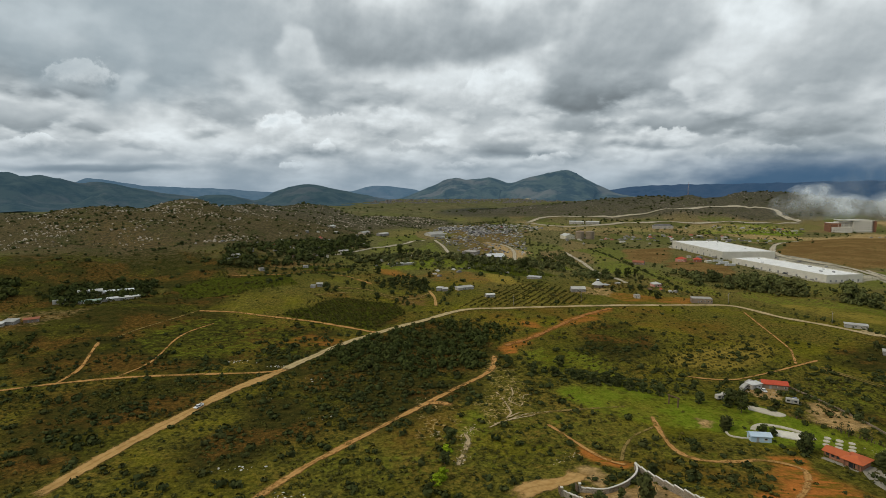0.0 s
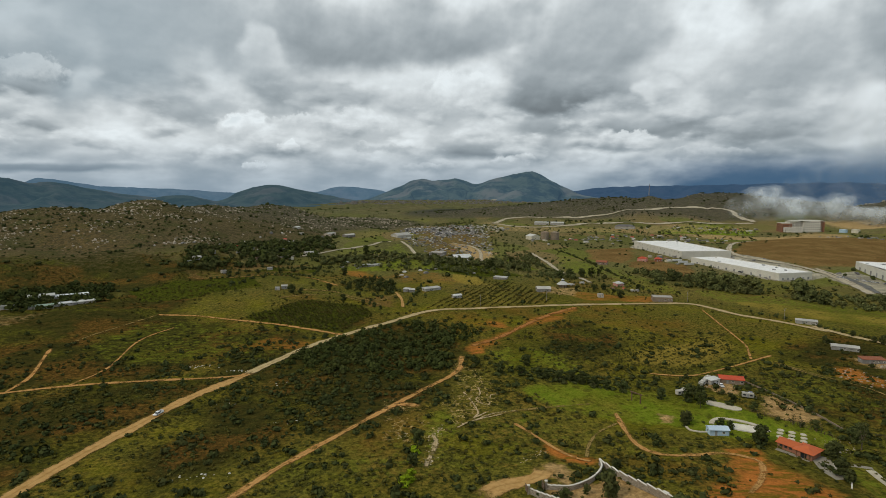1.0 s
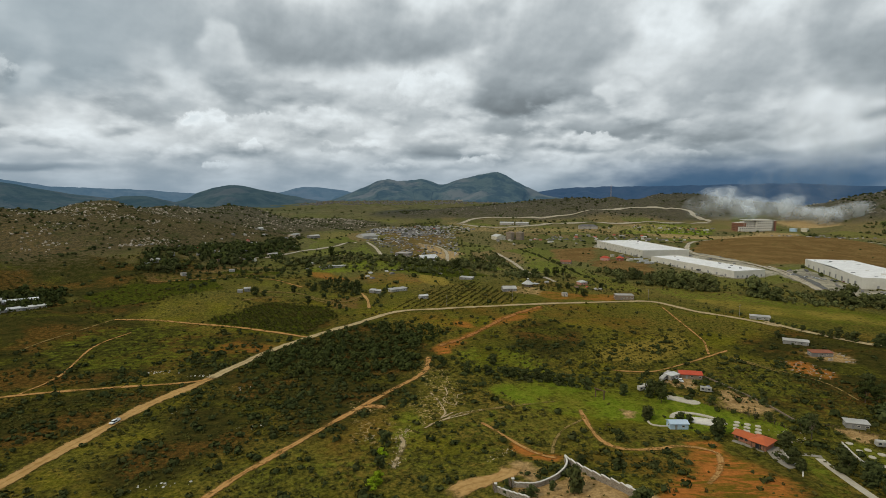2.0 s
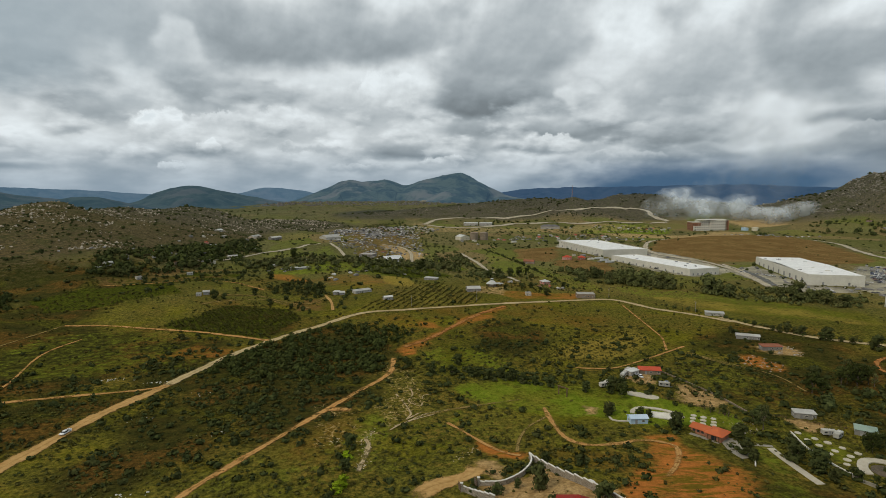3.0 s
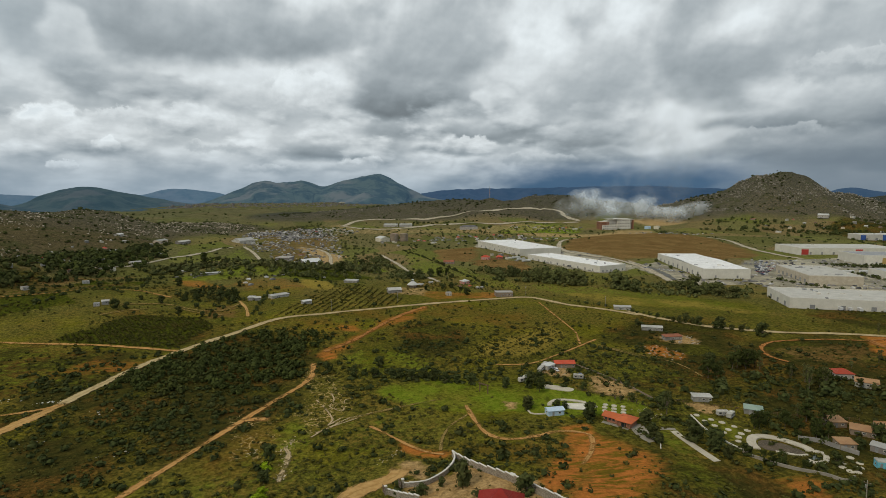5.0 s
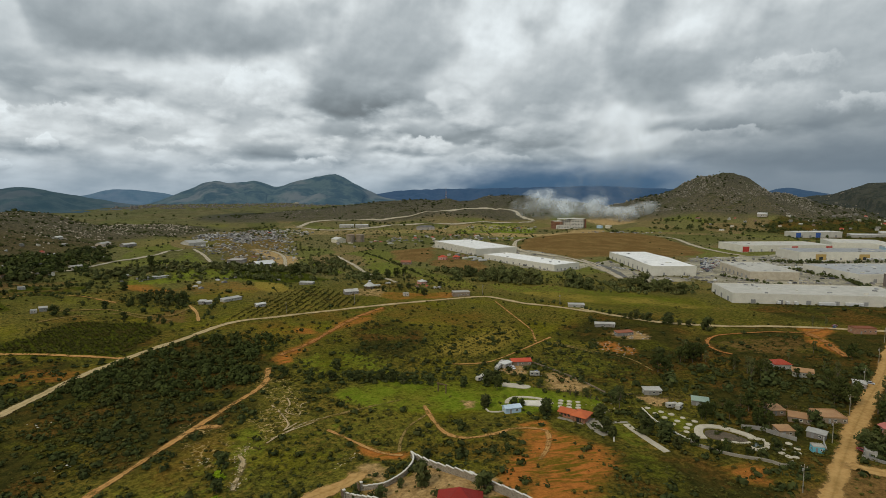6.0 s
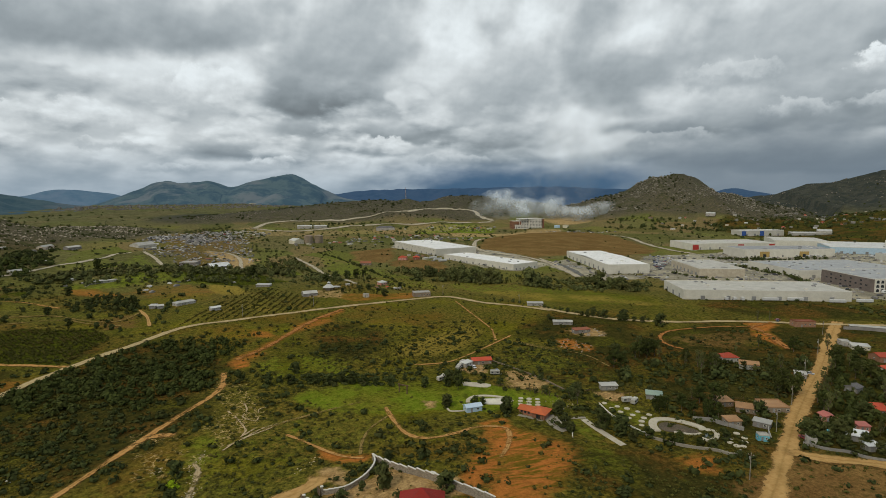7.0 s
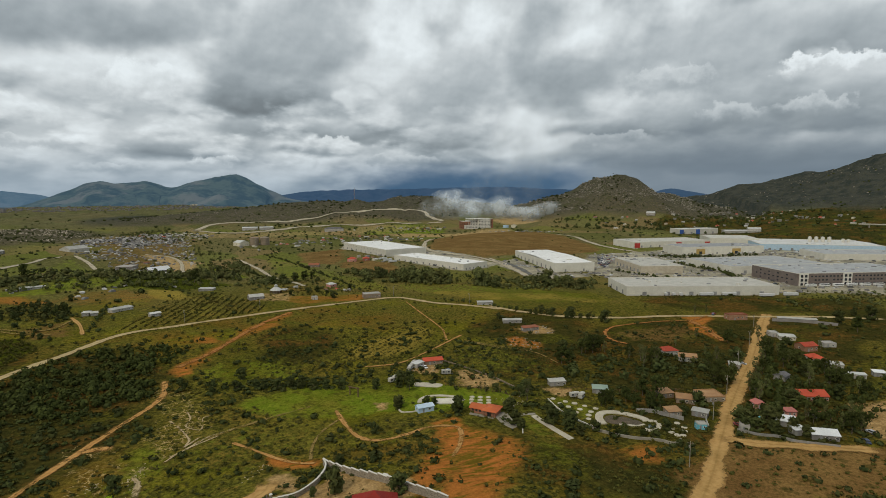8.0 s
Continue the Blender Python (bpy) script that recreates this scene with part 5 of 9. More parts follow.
def tri_mesh(name, v, f, mat, smooth=False):
    me = bpy.data.meshes.new(name)
    me.vertices.add(len(v))
    me.vertices.foreach_set("co", np.ascontiguousarray(v, np.float32).ravel())
    me.loops.add(f.size)
    me.loops.foreach_set("vertex_index", np.ascontiguousarray(f, np.int32).ravel())
    me.polygons.add(len(f))
    me.polygons.foreach_set("loop_start", np.arange(0, f.size, 3, dtype=np.int32))
    me.polygons.foreach_set("use_smooth", np.full(len(f), smooth))
    me.update(calc_edges=True)
    me.materials.append(mat)
    return me


def scatter(name, label, templates, x, y, size, mat, tall=1.0, sink=0.08, category="scrub"):
    """One object of uncountable plants or stones, each a turned and scaled template on the ground."""
    z = ground_z(x, y)
    pick = rng.integers(0, len(templates), len(x))
    turn = rng.random(len(x)) * 6.283
    stretch = 0.8 + 0.45 * rng.random(len(x))
    V, Fc, base = [], [], 0
    for k, (tv, tf) in enumerate(templates):
        m = np.where(pick == k)[0]
        if not len(m):
            continue
        c, s = np.cos(turn[m])[:, None], np.sin(turn[m])[:, None]
        r = size[m][:, None]
        vx = (tv[None, :, 0] * c - tv[None, :, 1] * s) * r + x[m][:, None]
        vy = (tv[None, :, 0] * s + tv[None, :, 1] * c) * r + y[m][:, None]
        vz = tv[None, :, 2] * r * (stretch[m] * tall)[:, None] + (z[m] - size[m] * sink)[:, None]
        V.append(np.stack([vx, vy, vz], -1).reshape(-1, 3))
        Fc.append((tf[None] + (np.arange(len(m)) * len(tv))[:, None, None] + base).reshape(-1, 3))
        base += len(m) * len(tv)
    ob = new(name, tri_mesh(name, np.vstack(V), np.vstack(Fc), mat))
    return tagged(ob, label, category, kind="stuff")


LEAF_SCRUB = foliage("scrub_leaves", (0.046, 0.047, 0.0120), (0.092, 0.088, 0.0200), (0.104, 0.077, 0.0200))
LEAF_DARK = foliage("oak_leaves", (0.031, 0.040, 0.0135), (0.066, 0.077, 0.0240), (0.064, 0.062, 0.0205))
LEAF_GROVE = foliage("olive_grove_leaves", (0.027, 0.036, 0.0105), (0.060, 0.071, 0.0180), (0.054, 0.056, 0.0155))
LEAF_GREY = foliage("eucalyptus_leaves", (0.058, 0.068, 0.0240), (0.132, 0.140, 0.0480), (0.112, 0.100, 0.0360))
LEAF_LIME = foliage("spring_leaves", (0.10, 0.16, 0.0060), (0.26, 0.34, 0.0150), (0.20, 0.26, 0.0150))
BARK = mottled("bark", (0.09, 0.065, 0.045), (0.16, 0.125, 0.09), scale=2.0, bump=0.6)
STONE = mottled("granite", (0.17, 0.148, 0.115), (0.27, 0.238, 0.19), (0.075, 0.064, 0.048), scale=0.5, bump=0.5, jitter=0.3)

BUSH_LOW = [clump(13, 0.95, 0.58, 0.62, 0.30) for _ in range(7)]
BUSH_NEAR = [clump(24, 0.98, 0.66, 0.64, 0.24) for _ in range(7)]
BUSH_FAR = [clump(8, 0.92, 0.66, 0.8, 0.45) for _ in range(5)]
TREE_FAR = [clump(34, 1.02, 1.0, 0.58, 0.25) for _ in range(8)]


def cover_at(x, y, kind):
    total = np.zeros(len(x))
    for k, amount, soft, outline in COVER.values():
        if k == kind:
            total = np.maximum(total, amount * inside(x, y, outline, soft))
    return total


def heath_at(x, y):
    total = np.zeros(len(x))
    for outline in HEATH_SHADE.values():
        total = np.maximum(total, inside(x, y, outline, 25))
    return total


def off_roads(x, y, margin):
    ok = np.ones(len(x), bool)
    for _, width, course in ROADS.values():
        d, _ = to_line(x, y, [(a, b, 0) for a, b in course])
        ok &= d > width / 2 + margin
    return ok


def sector(n, r0, r1, a0=-46, a1=78):
    """Even random places in a sector of the land."""
    a = np.radians(a0 + (a1 - a0) * rng.random(n))
    r = np.sqrt(r0 * r0 + (r1 * r1 - r0 * r0) * rng.random(n))
    return r * np.sin(a), r * np.cos(a)


def scrub_field(name, label, n, r0, r1, size, templates, mat, patch):
    x, y = sector(n, r0, r1)
    keep = 0.08 + 1.05 * np.clip(grain(x, y, patch, 41, 4) * 2.4 + 0.30, 0, 1)
    keep *= np.clip(1 - 0.78 * cover_at(x, y, "lush") - 0.9 * cover_at(x, y, "red") - 0.35 * cover_at(x, y, "straw"), 0, 1)
    keep *= (1 - cover_at(x, y, "dust")) * (1 - cover_at(x, y, "asphalt")) * (1 - 0.8 * cover_at(x, y, "brown"))
    for name_ in ("east_field", "east_field_b", "meadow", "plain_field", "brown_hill", "sports", "disc_lawn", "red_slope", "pool_lawn", "corner_lawn"):
        keep *= 1 - 0.85 * inside(x, y, COVER[name_][3], 8)
    keep *= 0.78 + 0.4 * heath_at(x, y)
    m = (rng.random(n) < keep) & off_roads(x, y, 0.8)
    x, y = x[m], y[m]
    s = size * (0.35 + 1.1 * rng.random(len(x)) ** 2.2)
    return scatter(name, label, templates, x, y, s, mat)


scrub_field("scrub", "low olive-green scrub scattered over dry grass", 26000, 150, 340, 0.80, BUSH_LOW, LEAF_SCRUB, 22)
scrub_field("bush_clumps", "dense clumps of dark green bushes between grassy clearings", 7500, 150, 370, 1.7, BUSH_LOW, LEAF_DARK, 13)
scrub_field("brush", "dark low brush scattered over the fields", 4200, 150, 420, 1.45, BUSH_NEAR, LEAF_DARK, 45)
scrub_field("field_scrub", "olive scrub dotted over the middle fields", 23000, 330, 720, 0.96, BUSH_FAR, LEAF_SCRUB, 40)
scrub_field("valley_brush", "dark brush dotted over the valley", 10000, 420, 1500, 1.7, BUSH_FAR, LEAF_DARK, 90)
scrub_field("valley_trees", "small dark trees standing over the valley fields", 5200, 560, 1500, 2.5, BUSH_FAR, LEAF_DARK, 70)
scrub_field("far_brush", "dark brush on the far slopes", 6500, 1300, 2600, 3.4, BUSH_FAR, LEAF_DARK, 160)


def in_outline(density, outline):
    p = np.array(outline, float)
    lo, hi = p.min(0), p.max(0)
    n = int((hi - lo).prod() * density)
    x, y = lo[0] + (hi[0] - lo[0]) * rng.random(n), lo[1] + (hi[1] - lo[1]) * rng.random(n)
    m = (inside(x, y, outline, 6) > 0.5)
    m &= off_roads(x, y, 1.2)
    return x[m], y[m]


for name, (density, height, outline) in WOODS.items():
    x, y = in_outline(density * (2.6 if name == "village_fill" else 1.1), outline)
    if name in ("village_fill", "village_fill_b", "village_fill_c", "rest_fill", "mid_green", "houses_green"):
        keep = rng.random(len(x)) < 0.75
        x, y = x[keep], y[keep]
    if height > 3.4 or "west" in name:
        keep = rng.random(len(x)) < np.clip(0.72 + 1.0 * grain(x, y, 34, 77, 3), 0.12, 1)
        x, y = x[keep], y[keep]
    s = height * 0.5 * (0.5 + 0.8 * rng.random(len(x)))
    tall = 1.25 if name == "village_fill" else 0.75 if height < 4 else 0.95
    scatter("woodland" if height > 4 else "thicket", "dense dark green trees and brush in a belt" if height > 4 else "thicket of dark green bushes and small trees", TREE_FAR if height > 3.2 else BUSH_NEAR, x, y, s, LEAF_GROVE if "grove" in name or name == "village_fill" or "west" in name else LEAF_GREY if name in ("plant_thicket", "plant_thicket_b", "creek_wood", "creek_belt", "hall_belt", "park_trees", "east_strip", "town_green", "town_green_b", "houses_green") else LEAF_DARK, tall, category="woodland")


def hedge(label, course, gap, size, mat, wander=0.8):
    line = resample(course, gap)
    line = line + rng.normal(size=line.shape) * wander
    scatter("hedgerow", label, TREE_FAR, line[:, 0], line[:, 1], size * (0.5 + 0.7 * rng.random(len(line))), mat, 0.9, category="hedge")


for name, course in HEDGES.items():
    far_ = float(np.hypot(*np.mean(course, 0)))
    hedge("uneven hedgerow of dark bushes and small trees between plots", course, 3.0 + far_ * 0.004, (1.1 + far_ * 0.0012) * (1.6 if "halls" in name else 1.0), LEAF_DARK)


def planted(name, label, outline, step, gap, turn, size, mat):
    p = np.array(outline, float)
    c = p.mean(0)
    span = np.ptp(p, 0).max()
    u, v = np.meshgrid(np.arange(-span, span, step), np.arange(-span, span, gap))
    u, v = u.ravel() + rng.normal(size=u.size) * 0.35, v.ravel() + rng.normal(size=u.size) * 0.25
    a = radians(turn)
    x, y = c[0] + u * math.cos(a) - v * math.sin(a), c[1] + u * math.sin(a) + v * math.cos(a)
    m = (inside(x, y, outline, 3) > 0.5) & (rng.random(len(x)) > 0.1) & off_roads(x, y, 2)
    scatter(name, label, BUSH_NEAR, x[m], y[m], size * (0.6 + 0.6 * rng.random(m.sum())), mat, 1.2, category="orchard")


planted("orchard", "young orchard trees planted in straight rows", ROWS["orchard"], 3.4, 6.6, 62, 1.0, LEAF_SCRUB)
planted("slope_shrubs", "small grey-green shrubs dotted in loose rows over the slope", COVER["dry_middle"][3], 3.4, 4.6, 35, 0.62, LEAF_SCRUB)
planted("plantation", "low shrub crop planted in close rows", ROWS["plantation"], 3.2, 5.0, 20, 1.3, LEAF_SCRUB)


TAN_STONE = mottled("tan_granite", (0.32, 0.275, 0.205), (0.46, 0.40, 0.31), (0.15, 0.125, 0.09), scale=0.5, bump=0.5, jitter=0.3)


def boulders(name, label, ridge, reach, n, size, mat=None):
    w, pts = RIDGES[ridge]
    p = np.array(pts, float)
    lo, hi = p[:, :2].min(0) - w * reach, p[:, :2].max(0) + w * reach
    x, y = lo[0] + (hi[0] - lo[0]) * rng.random(n), lo[1] + (hi[1] - lo[1]) * rng.random(n)
    d, _ = to_line(x, y, pts)
    m = (d < w * reach) & (rng.random(n) < 0.05 + np.clip(grain(x, y, 60, 51, 4) * 3.6 + 0.1, 0, 1)) & (ground_z(x, y) > 6)
    x, y = x[m], y[m]
    rocks = []
    for _ in range(6):
        v = ICO_V * (0.6 + 0.6 * rng.random((len(ICO_V), 1))) * (1, 0.8 + 0.4 * rng.random(), 0.75)
        rocks.append((v + (0, 0, 0.3), ICO_F))
    return scatter(name, label, rocks, x, y, size * (0.35 + 1.0 * rng.random(len(x)) ** 3.5), mat or STONE, category="boulders")


boulders("boulders", "pale granite boulders strewn over the scrubby hill", "left_hill", 1.05, 26000, 1.75, TAN_STONE)


def hill_brush(ridge, reach, n, size):
    """Dark brush that gathers in the hollows of a rocky hill."""
    w, pts = RIDGES[ridge]
    p = np.array(pts, float)
    lo, hi = p[:, :2].min(0) - w * reach, p[:, :2].max(0) + w * reach
    x, y = lo[0] + (hi[0] - lo[0]) * rng.random(n), lo[1] + (hi[1] - lo[1]) * rng.random(n)
    d, _ = to_line(x, y, pts)
    m = (d < w * reach) & (rng.random(n) < np.clip(grain(x, y, 80, 53, 4) * 3.0 + 0.3, 0, 1))
    scatter("hill_brush", "dark brush in the hollows of the rocky hill", BUSH_FAR, x[m], y[m], size * (0.4 + rng.random(m.sum()) ** 2), LEAF_DARK)


hill_brush("left_hill", 1.2, 12000, 1.6)
hill_brush("dome", 1.2, 3500, 3.2)
hill_brush("rocky", 1.0, 4500, 3.0)
boulders("ridge_boulders", "pale boulders along the low rocky ridge", "rocky", 0.8, 6000, 2.2)
boulders("dome_boulders", "grey boulders covering the domed hill", "dome", 1.0, 13000, 3.0)
boulders("mountain_boulders", "grey boulders on the long mountain slope", "right_mountain", 1.0, 6000, 3.0)


def part(name, mesh, mat, parent, label=""):
    """A mesh under a thing or a part; takes a bmesh or a mesh."""
    if isinstance(mesh, bmesh.types.BMesh):
        me = bpy.data.meshes.new(name)
        mesh.to_mesh(me)
        mesh.free()
    else:
        me = mesh
    if mat and not me.materials:
        me.materials.append(mat)
    ob = new(name, me)
    ob.parent = parent
    return tagged(ob, label) if label else ob


def limb(bm, a, b, ra, rb, sides=7):
    """A tapered round bar from a to b."""
    a, b = Vector(a), Vector(b)
    m = Matrix.Translation((a + b) / 2) @ (b - a).to_track_quat("Z", "Y").to_matrix().to_4x4()
    bmesh.ops.create_cone(bm, cap_ends=True, segments=sides, radius1=ra, radius2=rb, depth=(b - a).length, matrix=m)


def tree(kind):
    """A tree one metre high: trunk with limbs, crown of loose leaf clumps."""
    root = new({"b": "tree", "e": "eucalyptus_tree", "r": "bushy_tree", "c": "cypress_tree", "l": "bush", "w": "willow_tree"}[kind])
    width, low, n, sq = {"b": (0.44, 0.24, 26, 0.9), "e": (0.27, 0.24, 24, 1.2), "r": (0.48, 0.10, 22, 0.9), "w": (0.52, 0.06, 30, 0.9), "c": (0.16, 0.06, 16, 1.7), "l": (0.62, 0.0, 22, 0.7)}[kind]
    bm = bmesh.new()
    limb(bm, (0, 0, -0.02), (0.01, 0, low + 0.22), 0.032, 0.02)
    for k in range(5):
        a = k * 1.3 + rng.random()
        limb(bm, (0.01, 0, low + 0.03 * k), (math.cos(a) * width * 0.6, math.sin(a) * width * 0.6, low + 0.3 + 0.08 * k), 0.014, 0.005, 5)
    part("trunk", bm, BARK, root)
    V, Fc, base = [], [], 0
    for k in range(n):
        a, h = rng.random() * 6.283, rng.random()
        h = low + (0.97 - low) * h
        env = width * math.sqrt(max(0.06, 1 - abs((h - low - (1 - low) * 0.42) / ((1 - low) * 0.62)) ** 2.2))
        r = env * rng.random() ** 0.45
        tv, tf = clump(24, 1.05, 0.85, 0.62 if kind in "rlw" else 0.42, 0.20)
        s = width * ((0.38 if kind in "rlw" else 0.31 if kind == "b" else 0.26) + 0.2 * rng.random()) * (0.8 if kind == "c" else 1)
        V.append(tv * (s, s, s * sq) + (math.cos(a) * r * 0.85, math.sin(a) * r * 0.85, h - s * 0.75))
        Fc.append(tf + base)
        base += len(tv)
    mat = {"b": LEAF_GROVE, "e": LEAF_GREY, "w": LEAF_GREY, "r": LEAF_DARK, "c": LEAF_DARK, "l": LEAF_LIME}[kind]
    v = np.vstack(V)
    v[:, 2] = np.maximum(v[:, 2], 0.0)
    part("crown", tri_mesh("crown", v, np.vstack(Fc), mat), None, root)
    return tagged(root, {"b": "broad dark green tree with an uneven crown", "e": "tall grey-green eucalyptus with a narrow crown", "r": "round dark green bushy tree low to the ground", "c": "slim upright dark cypress", "l": "bright lime-green bush in fresh leaf", "w": "broad feathery grey-green willow beside the field"}[kind], "bush" if kind == "l" else "tree")


def set_down(thing, x, y, turn, size):
    return pose(x, y, float(ground_z(x, y)), 0, 0, turn) @ Matrix.Diagonal((*size, 1))


proto = {k: [tree(k) for _ in range(3 if k in "br" else 2)] for k in "bercw"}
proto["l"] = [tree("l")]
for group, rows in TREES.items():
    for k, (x, y, h, kind) in enumerate(rows):
        src = proto[kind][k % len(proto[kind])]
        wide = (0.62 if kind in "be" else 0.9) + 0.35 * rng.random()
        m = set_down(src, x, y, 360 * rng.random(), (0.72 * h * wide, 0.72 * h * wide, 0.85 * h))
        if "group" not in src:
            src.matrix_basis = m
            made = tagged(src, group=group.replace("_", " "))
            made.scale = (1, 1, 1)
            src.matrix_basis = m
        else:
            made = copy_thing(src, m @ Matrix.Diagonal((1 / src.scale[0], 1 / src.scale[1], 1 / src.scale[2], 1)))
            made["group"] = group.replace("_", " ")


